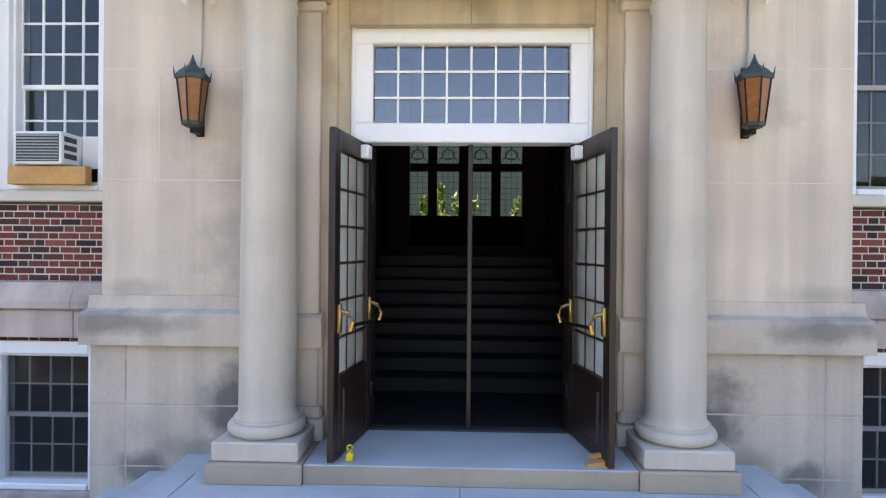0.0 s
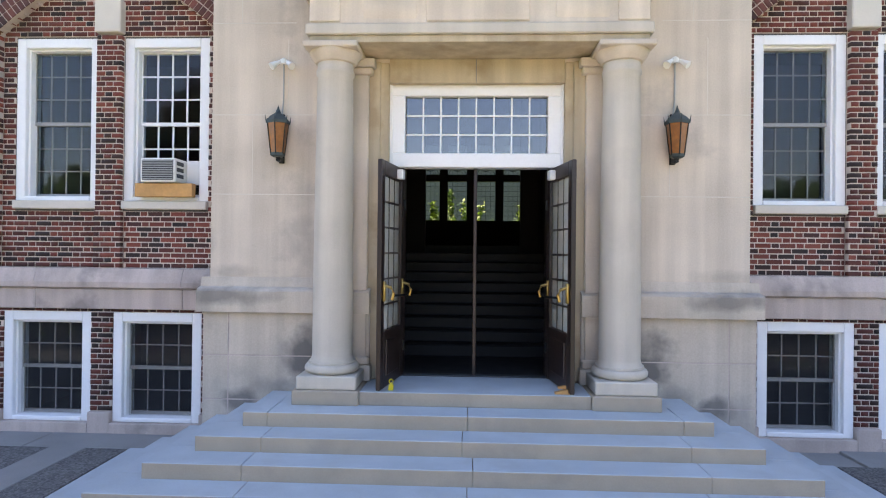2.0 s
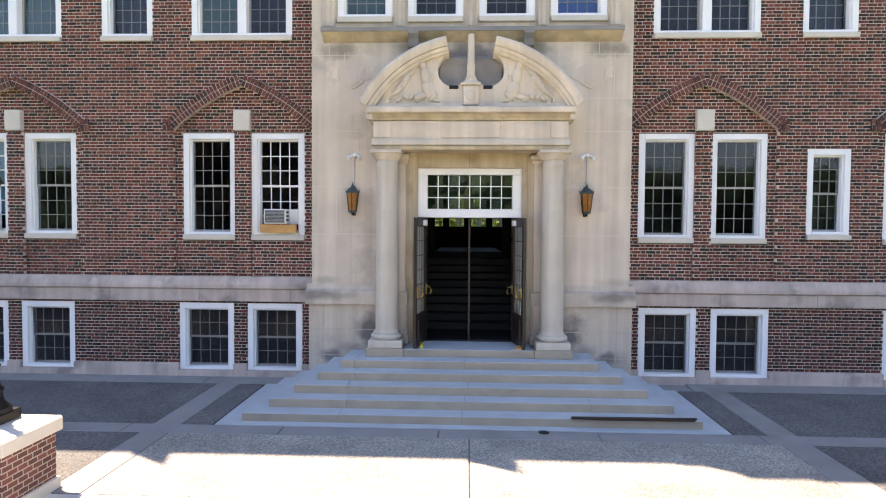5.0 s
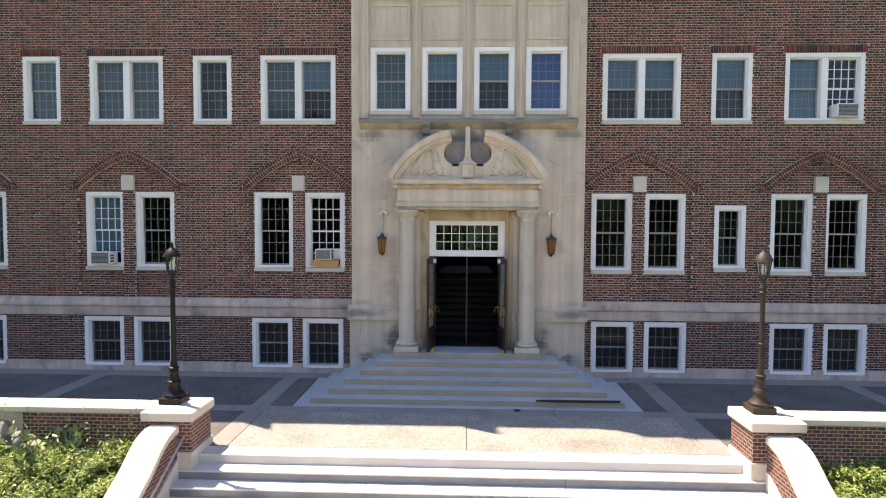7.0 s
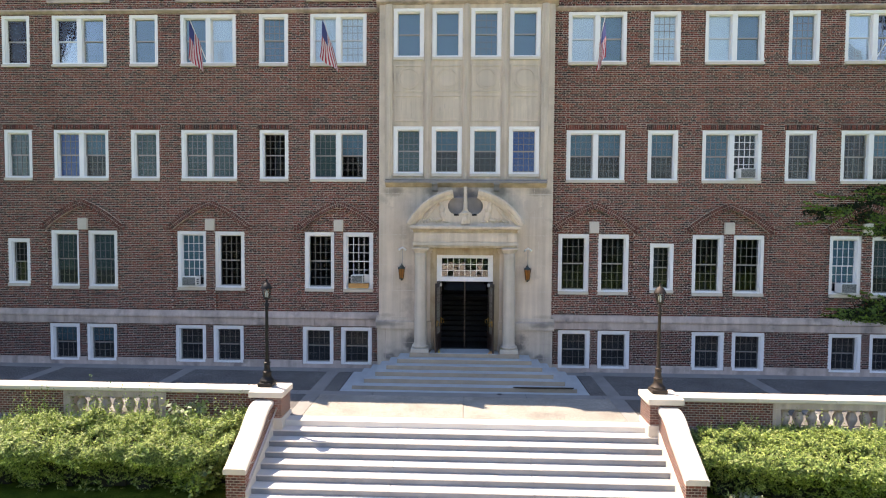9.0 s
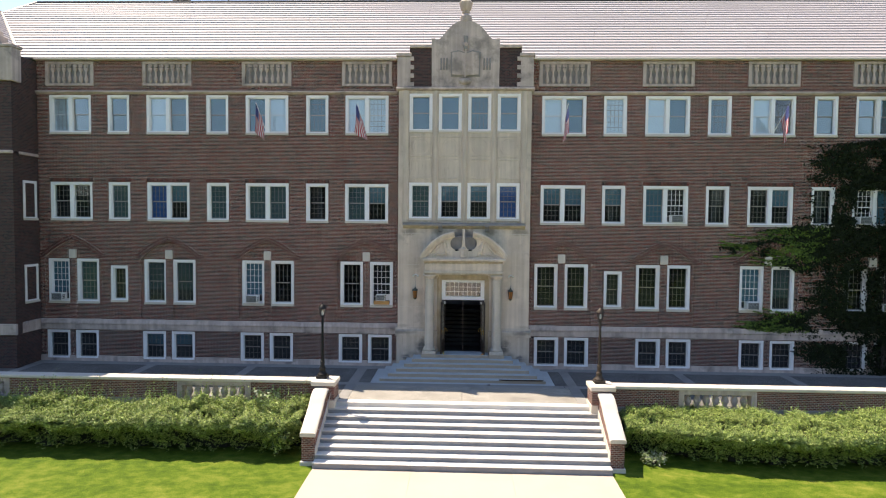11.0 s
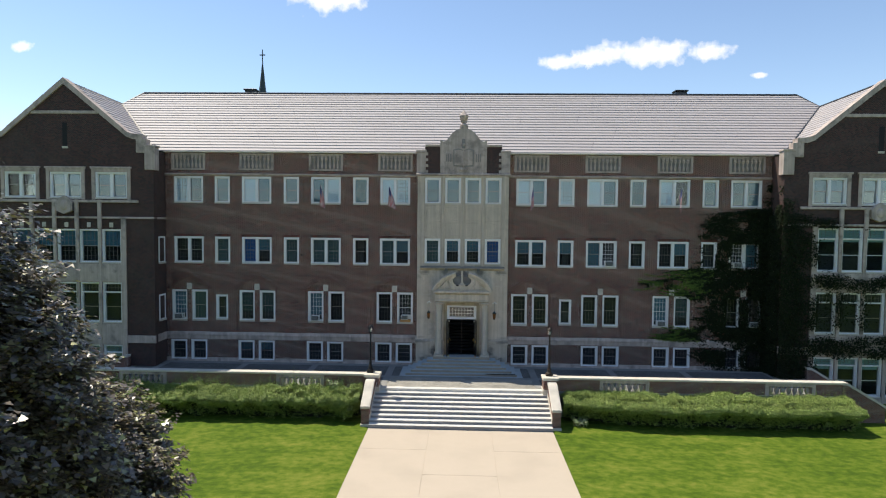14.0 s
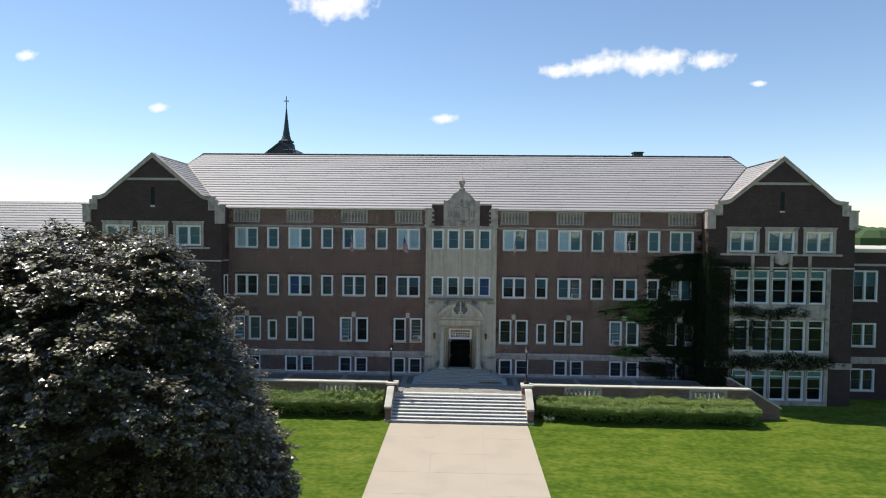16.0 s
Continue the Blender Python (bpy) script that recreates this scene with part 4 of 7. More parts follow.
# ---- portal ----
portal = thing("portal", "buff limestone doorway with two columns and broken pediment", "doorway", kind="structure")
COL_X, COL_Y, LAND = 1.595, -0.91, 0.88
g = Geo()
for s in (-1, 1):
    for a, b, y in ((1.26, 1.70, -0.66), (1.13, 1.27, -0.60), (1.03, 1.14, -0.56)):
        p, q = sorted((s * a, s * b))
        g2 = Geo().box(p, q, y, 0.0, LAND, 4.62, 0.012)
        part("pilaster" if a > 1.2 else "jamb_moulding", g2, M_STONE if a > 1.2 else M_OCHRE, portal)
    p, q = sorted((s * 1.20, s * 1.74))
    g2 = Geo().box(p, q, -0.72, -0.5, LAND, 1.06, 0.01).box(p + 0.02, q - 0.02, -0.70, -0.5, 1.06, 1.16, 0.02)
    g2.box(p + 0.01, q - 0.01, -0.71, -0.5, 4.44, 4.52, 0.015).box(p - 0.02, q + 0.02, -0.74, -0.5, 4.52, 4.62, 0.01)
    part("pilaster_mouldings", g2, M_STONE, portal)
part("head_stone", Geo().box(-1.03, 1.03, -0.56, 0.0, 4.375, 4.66, 0.006), M_OCHRE, portal)
part("head_joint", Geo().box(-0.012, 0.0, -0.5625, -0.55, 4.38, 4.655), M_STAINSHADE, portal)

column = thing("column", "smooth limestone column on a square stepped pedestal", "column", (-COL_X, COL_Y, LAND - 0.147), "portal columns")
part("pedestal_block", Geo().box(-0.36, 0.36, -0.35, 0.34, -0.006, 0.155, 0.012), M_STEP, column)
part("pedestal_block", Geo().box(-0.325, 0.325, -0.315, 0.32, 0.155, 0.30, 0.012), M_COLUMN, column)
z0 = 0.30
prof = [(0.275, z0)]
for i in range(9):
    t = math.pi * (-0.5 + i / 8)
    prof.append((0.258 + 0.046 * math.cos(t), z0 + 0.055 + 0.05 * math.sin(t)))
prof += [(0.262, z0 + 0.108), (0.262, z0 + 0.13)]
part("column_base", Geo().lathe(prof, 0, 0, 36), M_COLUMN, column, smooth=True)
shaft = [(0.248, z0 + 0.13), (0.228, z0 + 0.17)]
for i in range(13):
    t = i / 12
    shaft.append((0.223 - 0.026 * t ** 1.8, z0 + 0.20 + t * 3.10))
shaft += [(0.212, z0 + 3.32), (0.212, z0 + 3.36), (0.199, z0 + 3.38), (0.199, z0 + 3.44)]
part("shaft", Geo().lathe(shaft, 0, 0, 40), M_COLUMN, column, smooth=True)
cap = [(0.199, z0 + 3.44), (0.225, z0 + 3.45), (0.235, z0 + 3.47), (0.265, z0 + 3.50), (0.285, z0 + 3.54), (0.29, z0 + 3.56)]
part("capital", Geo().lathe(cap, 0, 0, 36), M_STONE, column, smooth=True)
part("abacus", Geo().box(-0.30, 0.30, -0.30, 0.30, z0 + 3.56, 4.66 - LAND + 0.147 - 0.002, 0.012), M_STONE, column)
copy_thing(column, pose(COL_X, COL_Y, LAND - 0.147))

YF = -1.12                                # front of the entablature
g = Geo().box(-1.84, 1.84, YF, -0.5, 4.662, 4.74, 0.006)
part("architrave", g, M_OCHRE, portal)
part("architrave_fillet", Geo().box(-1.88, 1.88, YF - 0.04, -0.5, 4.742, 4.86, 0.012), M_COLUMN, portal, "pale projecting fascia")
part("frieze", Geo().box(-1.84, 1.84, YF, -0.5, 4.862, 5.20), M_STONE, portal)
for p, q in ((-1.84, -1.50), (1.50, 1.84), (-0.56, 0.56)):
    part("frieze_block", Geo().box(p, q, YF - 0.018, YF + 0.02, 4.885, 5.19, 0.01), M_STONE, portal)
g = Geo()
for p, q in ((-1.46, -0.62), (0.62, 1.46)):
    n = 10
    prof = [(YF + 0.01 - 0.03 * math.sin(math.pi * i / n), 4.89 + 0.29 * i / n) for i in range(n + 1)]
    g.prism_x(prof, p + 0.22, q - 0.05)
part("frieze_swell", g, M_STONE, portal, smooth=True)
part("cove", Geo().prism_x([(YF + 0.02, 5.205), (YF - 0.03, 5.21), (YF - 0.045, 5.25), (YF - 0.10, 5.30), (YF - 0.15, 5.325), (YF + 0.02, 5.325)], -1.93, 1.93), M_OCHRE, portal, "ochre-stained cove")
g = Geo().prism_x([(YF, 5.327), (YF - 0.155, 5.33), (YF - 0.17, 5.345), (YF - 0.18, 5.42), (YF - 0.14, 5.455), (-0.5, 5.455), (-0.5, 5.327)], -1.94, 1.94)
part("cornice", g, M_STONE, portal)
# broken segmental pediment
CZ, R1, R0 = 4.38, 2.40, 2.10


def blob(geo, x, z, long, wide, turn, y=YF + 0.035, deep=0.05):
    """A soft swelling in the carving, long by wide, turned in the wall's plane."""
    k = len(geo.v)
    geo.ball((0, 0, 0), 1.0, 10, 7)
    c, d = math.cos(turn), math.sin(turn)
    for i in range(k, len(geo.v)):
        a, b, e = geo.v[i]
        geo.v[i] = (x + a * long * c - e * wide * d, y + b * deep, z + a * long * d + e * wide * c)


for s in (-1, 1):
    t0, t1 = math.acos(2.10 / R1), math.acos(0.47 / R1)
    n = 18
    for lo, hi, y0, nm in ((R0 + 0.13, R1, YF - 0.16, "pediment_moulding"), (R0 + 0.05, R0 + 0.14, YF - 0.10, "pediment_fillet"), (R0, R0 + 0.06, YF - 0.05, "pediment_cove")):
        vs, fs = [], []
        for i in range(n + 1):
            t = t0 + (t1 - t0) * i / n
            ring = [(lo, y0 + 0.02), (lo + (hi - lo) * 0.25, y0 - 0.015), (lo + (hi - lo) * 0.75, y0 - 0.03), (hi, y0), (hi, -0.5), (lo, -0.5)]
            for r, y in ring:
                vs.append((s * r * math.cos(t), y, CZ + r * math.sin(t)))
        for i in range(n):
            for k in range(6):
                fs.append((i * 6 + k, i * 6 + (k + 1) % 6, i * 6 + 6 + (k + 1) % 6, i * 6 + 6 + k))
        fs += [tuple(range(6)), tuple(range(n * 6 + 5, n * 6 - 1, -1))]
        part(nm, Geo().add(vs, fs), M_STONE, portal, smooth=True)
    # raked return under each springing
    part("pediment_return", Geo().prism([(s * x, z) for x, z in ((2.095, 5.545), (2.03, 5.42), (1.97, 5.34), (1.945, 5.22), (1.85, 5.21), (1.84, 5.43))], YF - 0.12, -0.5), M_STONE, portal)
    part("pediment_joint", Geo().prism([(s * (r * math.cos(0.78) + e), CZ + r * math.sin(0.78) + e) for r, e in ((R0 + 0.13, -0.005), (R1, -0.005), (R1, 0.005), (R0 + 0.13, 0.005))], YF - 0.193, YF - 0.15), M_STAINSHADE, portal, "dark joint")
    # tympanum with a round bite towards the middle
    RT = R0 + 0.05
    poly = [(1.86, 5.455)]
    for i in range(12):
        t = math.acos(1.86 / RT) + (math.acos(0.52 / RT) - math.acos(1.86 / RT)) * i / 11
        poly.append((RT * math.cos(t), max(5.456, CZ + RT * math.sin(t))))
    for i in range(15):
        t = radians(62 - 262 * i / 14)
        poly.append((0.345 + 0.285 * math.cos(t), 6.15 + 0.30 * math.sin(t)))
    poly += [(0.04, 6.28), (0.04, 5.455)]
    part("tympanum", Geo().prism([(s * x, z) for x, z in poly], YF + 0.03, -0.5), M_STONE, portal)
    part("tympanum_step", Geo().prism([(s * x, z) for x, z in ((0.16, 5.456), (1.80, 5.456), (1.74, 5.53), (0.16, 5.53))], YF - 0.03, YF + 0.05), M_STONE, portal)
    # a carved winged beast: chest, neck, head, spread wing and trailing foliage
    g = Geo()
    for x, z, a, b, turn, deep in ((0.80, 5.80, 0.20, 0.12, 1.25, 0.085), (0.86, 6.04, 0.19, 0.10, 1.45, 0.09), (0.91, 6.25, 0.15, 0.075, 1.15, 0.08), (1.00, 6.39, 0.10, 0.06, 0.3, 0.075),
                                   (0.72, 5.66, 0.13, 0.055, 2.3, 0.07), (0.66, 5.58, 0.09, 0.035, 0.1, 0.06), (0.94, 5.66, 0.15, 0.07, -0.3, 0.07), (0.74, 5.98, 0.10, 0.035, 1.9, 0.075)):
        blob(g, s * x, z, a, b, s * turn, deep=deep)
    for i in range(7):
        blob(g, s * (1.10 + 0.050 * i), 6.19 - 0.075 * i, 0.25 - 0.012 * i, 0.042, s * (-0.90 + 0.05 * i), YF + 0.03, 0.065)
    for i in range(5):
        blob(g, s * (1.03 + 0.06 * i), 6.25 - 0.085 * i, 0.10, 0.045, s * (-0.5), YF + 0.02, 0.065)
    for i in range(6):
        u = i / 5
        blob(g, s * (1.02 + 0.55 * u), 5.60 + 0.06 * math.sin(5 * u), 0.085 - 0.03 * u, 0.045, s * (0.9 - 1.6 * (i % 2)), YF + 0.025, 0.055)
        x = 1.22 + 0.36 * u
        blob(g, s * x, CZ + math.sqrt((R0 - 0.10) ** 2 - x * x) - 0.03, 0.07, 0.035, s * (-0.7 - 0.5 * u), YF + 0.03, 0.045)
    part("carved_relief", g, M_STONE, portal, "weathered carved relief of a winged beast", smooth=True)
part("blackened_stone", Geo().box(-0.64, 0.64, -0.86, BAY_Y + 0.02, 5.7, 6.50, 0.05), M_STAINSHADE, portal, "sooty dark stone")
for s in (-1, 1):
    part("drain_hole", Geo().box(s * 0.32 - 0.09, s * 0.32 + 0.09, YF + 0.022, YF + 0.05, 5.80, 5.87, 0.01), M_IRON, portal, "black drain hole")
g = Geo().box(-0.15, 0.15, YF - 0.05, -0.7, 5.49, 5.86, 0.02).box(-0.19, 0.19, YF - 0.08, -0.72, 5.86, 5.91, 0.015)
g.lathe([(0.15, 5.91), (0.13, 5.95), (0.07, 5.98), (0.058, 6.02), (0.075, 6.10), (0.068, 6.40), (0.062, 6.84)], 0, YF + 0.10, 14)
g.ball((0, YF - 0.05, 5.67), 0.09, 10, 7, (1, 0.4, 1.2))
part("centre_pedestal", g, M_STONE, portal)

# ---- landing and the three-sided porch steps ----
steps = thing("porch_steps", "worn pale limestone steps round three sides of the landing", "steps", kind="structure")
RISE = 0.147
g = Geo()
st = part("landing_slab", Geo().box(-1.232, 1.232, -1.22, -0.30, LAND - RISE, LAND - 0.006, 0.006), M_STEP, steps)
part("tread", Geo().box(-1.228, 1.228, -1.216, -0.30, LAND - 0.012, LAND, 0.003), M_TREAD, st, "pale worn tread")
for s in (-1, 1):
    a, b = sorted((s * 1.235, s * 1.30))
    part("landing_slab", Geo().box(a, b, -0.57, 0.0, LAND - RISE, LAND, 0.008), M_STEP, steps)
for i in range(1, 6):
    z1 = LAND - RISE * i
    xe, yf = 2.03 + 0.335 * i, -1.22 - 0.340 * i
    cut = [-xe, -2.05 - 0.06 * (i % 2), -0.02 - 0.05 * (i % 3), 2.02 + 0.05 * (i % 2), xe]
    for a, b in zip(cut, cut[1:]):
        st = part("step_stone", Geo().box(a + 0.0008, b - 0.0008, yf, yf + 0.50 if i > 1 else -0.2, z1 - RISE - 0.05, z1 - 0.006, 0.006), M_STEP, steps)
        part("tread", Geo().box(a + 0.004, b - 0.004, yf + 0.004, yf + 0.49 if i > 1 else -0.21, z1 - 0.012, z1, 0.003), M_TREAD, st, "pale worn tread")
    for s in (-1, 1):
        a, b = sorted((s * (xe - 0.48), s * xe))
        st = part("step_stone", Geo().box(a, b, yf + 0.503, -0.60, z1 - RISE - 0.05, z1 - 0.006, 0.006), M_STEP, steps)
        part("tread", Geo().box(a + 0.004, b - 0.004, yf + 0.496, -0.60, z1 - 0.012, z1 - 0.001, 0.003), M_TREAD, st, "pale worn tread")
part("step_core", Geo().box(-1.95, 1.95, -1.5, -0.3, -0.2, 0.5), M_STEP, steps)
part("step_base", Geo().box(-4.08, 4.08, -3.09, -0.62, -0.25, 0.012, 0.006), M_TREAD, steps)
solid("loose_metal_strip", Geo().prism([(1.62, 0.165), (2.10, 0.150), (3.55, 0.156), (3.60, 0.20), (1.64, 0.190)], -2.985, -2.925), M_BRONZE, "loose brown edging strip on the lowest step", "edging strip")

# ---- doors ----
def door_leaf():
    leaf = thing("door", "dark oak double door leaf with leaded glass, standing open", "door", (0, 0, 0), "entrance doors")
    W, H, T = 0.86, 2.485, 0.05
    g = Geo().box(0, 0.10, -T, 0, 0, H, 0.006).box(W - 0.12, W, -T, 0, 0, H, 0.006)
    g.box(0.10, W - 0.12, -T, 0, H - 0.16, H, 0.006).box(0.10, W - 0.12, -T, 0, 0, 0.62, 0.006)
    part("door_frame", g, M_DOOR, leaf)
    part("lower_panel", Geo().box(0.19, W - 0.19, -T - 0.012, 0.012, 0.12, 0.52, 0.012), M_DOOR, leaf)
    g = Geo()
    for i in range(1, 3):
        x = 0.13 + (W - 0.26) * i / 3
        g.box(x - 0.004, x + 0.004, -T * 0.65, -T * 0.35, 0.62, H - 0.16)
    for i in range(1, 6):
        z = 0.62 + (H - 0.78) * i / 6
        g.box(0.10, W - 0.12, -T * 0.70, -T * 0.30, z - 0.008, z + 0.008)
    part("glazing_bars", g, M_DOOR, leaf)
    pm = Geo().box(-(W - 0.26) / 6 + 0.008, (W - 0.26) / 6 - 0.008, -0.003, 0.003, -(H - 0.78) / 12 + 0.012, (H - 0.78) / 12 - 0.012).mesh("pane", M_OBSCURE)
    for i in range(3):
        for k in range(6):
            o = part("pane", pm, None, leaf, at=(0.13 + (W - 0.26) * (i + 0.5) / 3, -T / 2, 0.62 + (H - 0.78) * (k + 0.5) / 6))
            o.visible_shadow = False
    bar = Geo().tube([(0.11, 0.10, 1.01), (0.30, 0.115, 0.99), (W - 0.11, 0.10, 1.01)], 0.014, 8)
    pb = part("push_bar", bar, M_IRON, leaf, "dark push bar")
    for x in (0.075, W - 0.075):
        g = Geo().box(x - 0.028, x + 0.028, 0.0, 0.03, 0.95, 1.17, 0.01)
        g.tube([(x, 0.03, 1.12), (x, 0.09, 1.10), (x, 0.12, 1.04), (x, 0.10, 0.97)], 0.017, 8)
        part("brass_arm", g, M_BRASS, pb, "polished brass arm", smooth=True)
    part("closer_box", Geo().box(0.20, 0.31, 0.0, 0.07, H - 0.15, H - 0.04, 0.008), M_PLASTIC, leaf, "pale door closer")
    part("hinge", Geo().lathe([(0.014, 0.3), (0.014, 0.42)], 0, 0.01, 8), M_IRON, leaf)
    part("hinge", Geo().lathe([(0.014, 2.0), (0.014, 2.12)], 0, 0.01, 8), M_IRON, leaf)
    return leaf


DOOR_Y = -0.36
leaf = door_leaf()
leaf.matrix_basis = pose(-0.865, DOOR_Y - 0.02, LAND + 0.012, 0, 0, 260.5)
right_leaf = copy_thing(leaf, pose(0, 0, 0))
right_leaf.matrix_basis = pose(0.865, DOOR_Y - 0.02, LAND + 0.012, 0, 0, -80.5) @ Matrix.Diagonal((1, -1, 1, 1))
doorway = thing("door_1", "white-painted transom light over a dark double doorway", "door frame", kind="structure")
TZ0, TZ1 = LAND + 2.515, 4.42
g = Geo()
for a in ((-1.03, 1.03, TZ0, TZ0 + 0.17), (-1.03, 1.03, TZ1 - 0.17, TZ1), (-1.03, -0.85, TZ0 + 0.17, TZ1 - 0.17), (0.85, 1.03, TZ0 + 0.17, TZ1 - 0.17)):
    g.box(a[0], a[1], -0.46, -0.28, a[2], a[3], 0.01)
for a in ((-1.03, 1.03, TZ1 - 0.04, TZ1 + 0.012), (-1.05, -1.0, TZ0, TZ1), (1.0, 1.05, TZ0, TZ1)):
    g.box(a[0], a[1], -0.49, -0.40, a[2], a[3], 0.008)
part("transom_frame", g, M_WHITE, doorway, "white painted frame")
g = Geo()
for i in range(1, 8):
    x = -0.85 + 1.70 * i / 8
    g.box(x - 0.009, x + 0.009, -0.405, -0.37, TZ0 + 0.17, TZ1 - 0.17)
for k in range(1, 3):
    z = TZ0 + 0.17 + (TZ1 - TZ0 - 0.34) * k / 3
    g.box(-0.85, 0.85, -0.407, -0.372, z - 0.009, z + 0.009)
part("glazing_bars", g, M_WHITE, doorway)
ph = (TZ1 - TZ0 - 0.34) / 3
pm = Geo().box(-0.0972, 0.0972, -0.003, 0.003, -ph / 2 + 0.009, ph / 2 - 0.009).mesh("pane", M_TRANSOM)
r3 = random.Random(5)
for i in range(8):
    for k in range(3):
        o = part("pane", pm, None, doorway, at=(-0.85 + 1.70 * (i + 0.5) / 8, -0.385, TZ0 + 0.17 + ph * (k + 0.5)))
        o.rotation_euler = (radians(r3.uniform(-0.5, 0.5)), 0, radians(r3.uniform(-0.5, 0.5)))
for s in (-1, 1):
    a, b = sorted((s * 0.865, s * 1.03))
    part("door_jamb", Geo().box(a, b, -0.40, -0.10, LAND + 0.002, TZ0, 0.008), M_DOOR, doorway, "dark oak jamb")
part("centre_post", Geo().box(-0.022, 0.022, -0.36, -0.30, LAND + 0.002, TZ0, 0.006), M_DOOR, doorway, "slim dark removable post")
part("threshold", Geo().box(-0.865, 0.865, -0.38, -0.26, LAND + 0.001, LAND + 0.018, 0.004), M_LEAD, doorway)
solid("door_wedge", Geo().prism([(0, 0), (0.16, 0), (0.16, 0.055), (0, 0.02)], 0, 0.06), M_WOOD, "small pine wedge under an open door", "door wedge", (0.86, -1.17, LAND))
solid("door_wedge", Geo().prism([(0, 0), (0.13, 0), (0.13, 0.04), (0, 0.015)], 0, 0.05), M_WOOD, "small pine wedge under an open door", "door wedge", (0.90, -1.10, LAND + 0.045))
stop = thing("door_stop", "yellow plastic door stop at a door's foot", "door stop", (-0.93, -1.14, LAND))
part("stop_body", Geo().prism([(0, 0), (0.05, 0), (0.055, 0.05), (0.03, 0.075), (0.005, 0.05)], 0, 0.04), M_YELLOW, stop)
part("stop_ring", Geo().tube([(0.03 + 0.022 * math.cos(t * 0.6), 0.02, 0.095 + 0.022 * math.sin(t * 0.6)) for t in range(11)], 0.007, 6), M_YELLOW, stop)

# ---- entrance hall behind the doors ----
# Walls and steps take near-black colours in place of the hall's dim light.
hall = thing("entrance_hall", "dark oak-panelled hall with a flight of stairs", "hall", kind="structure")
g = Geo()
for s in (-1, 1):
    a, b = sorted((s * 1.32, s * 1.42))
    g.box(a, b, 0.02, 4.3, 0.4, 6.0)
    a, b = sorted((s * 1.88, s * 1.98))
    g.box(a, b, 4.3, 9.0, 0.4, 6.0)
g.box(-1.98, 1.98, 0.02, 9.0, 5.6, 5.7)
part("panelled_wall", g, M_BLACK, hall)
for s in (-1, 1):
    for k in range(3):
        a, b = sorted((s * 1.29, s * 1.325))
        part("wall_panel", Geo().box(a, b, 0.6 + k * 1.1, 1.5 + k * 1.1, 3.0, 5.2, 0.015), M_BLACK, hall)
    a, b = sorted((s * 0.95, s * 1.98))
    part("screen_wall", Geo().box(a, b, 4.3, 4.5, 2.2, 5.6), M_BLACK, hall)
NR, TR = 9, 0.30
for i in range(NR):
    z = LAND + 0.165 * (i + 1)
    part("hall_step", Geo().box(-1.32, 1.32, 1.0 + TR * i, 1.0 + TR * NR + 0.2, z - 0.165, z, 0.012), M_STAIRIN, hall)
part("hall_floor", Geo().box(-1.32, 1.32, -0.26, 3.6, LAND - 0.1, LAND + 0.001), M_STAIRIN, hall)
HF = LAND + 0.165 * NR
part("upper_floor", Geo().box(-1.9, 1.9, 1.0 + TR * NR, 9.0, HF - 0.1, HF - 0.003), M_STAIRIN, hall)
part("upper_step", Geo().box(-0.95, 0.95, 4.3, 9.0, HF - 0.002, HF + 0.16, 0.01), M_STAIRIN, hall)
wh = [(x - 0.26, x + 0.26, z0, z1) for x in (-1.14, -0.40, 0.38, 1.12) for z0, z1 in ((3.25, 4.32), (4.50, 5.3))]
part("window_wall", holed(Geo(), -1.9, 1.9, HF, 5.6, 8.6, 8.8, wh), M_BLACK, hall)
leads = Geo()
for x0, x1, z0, z1 in wh:
    for i in range(1, 4):
        leads.box(x0 + 0.13 * i - 0.004, x0 + 0.13 * i + 0.004, 8.68, 8.70, z0, z1)
    n = round((z1 - z0) / 0.14)
    for k in range(1, n):
        z = z0 + (z1 - z0) * k / n
        leads.box(x0, x1, 8.68, 8.70, z - 0.004, z + 0.004)
    if z1 > 5:
        leads.tube([(x0 + 0.26 + 0.15 * math.cos(t * 0.52), 8.68, 4.72 + 0.12 * math.sin(t * 0.52)) for t in range(13)], 0.014, 5)
        leads.tube([(x0, 8.68, z0), (x1, 8.68, z1)], 0.01, 4)
        leads.tube([(x1, 8.68, z0), (x0, 8.68, z1)], 0.01, 4)
part("window_leads", leads, M_IRON, hall)
g = Geo()
for x0, x1, z0, z1 in wh:
    g.box(x0, x1, 8.705, 8.71, z0, z1)
o = part("leaded_glass", g, M_CLEAR, hall)
o.visible_shadow = False
solid("courtyard_wall", Geo().box(-25, 25, 34, 34.5, -1.6, 15, 0.02), M_PALEWALL, "pale courtyard wall beyond the hall windows", "wall", kind="structure")

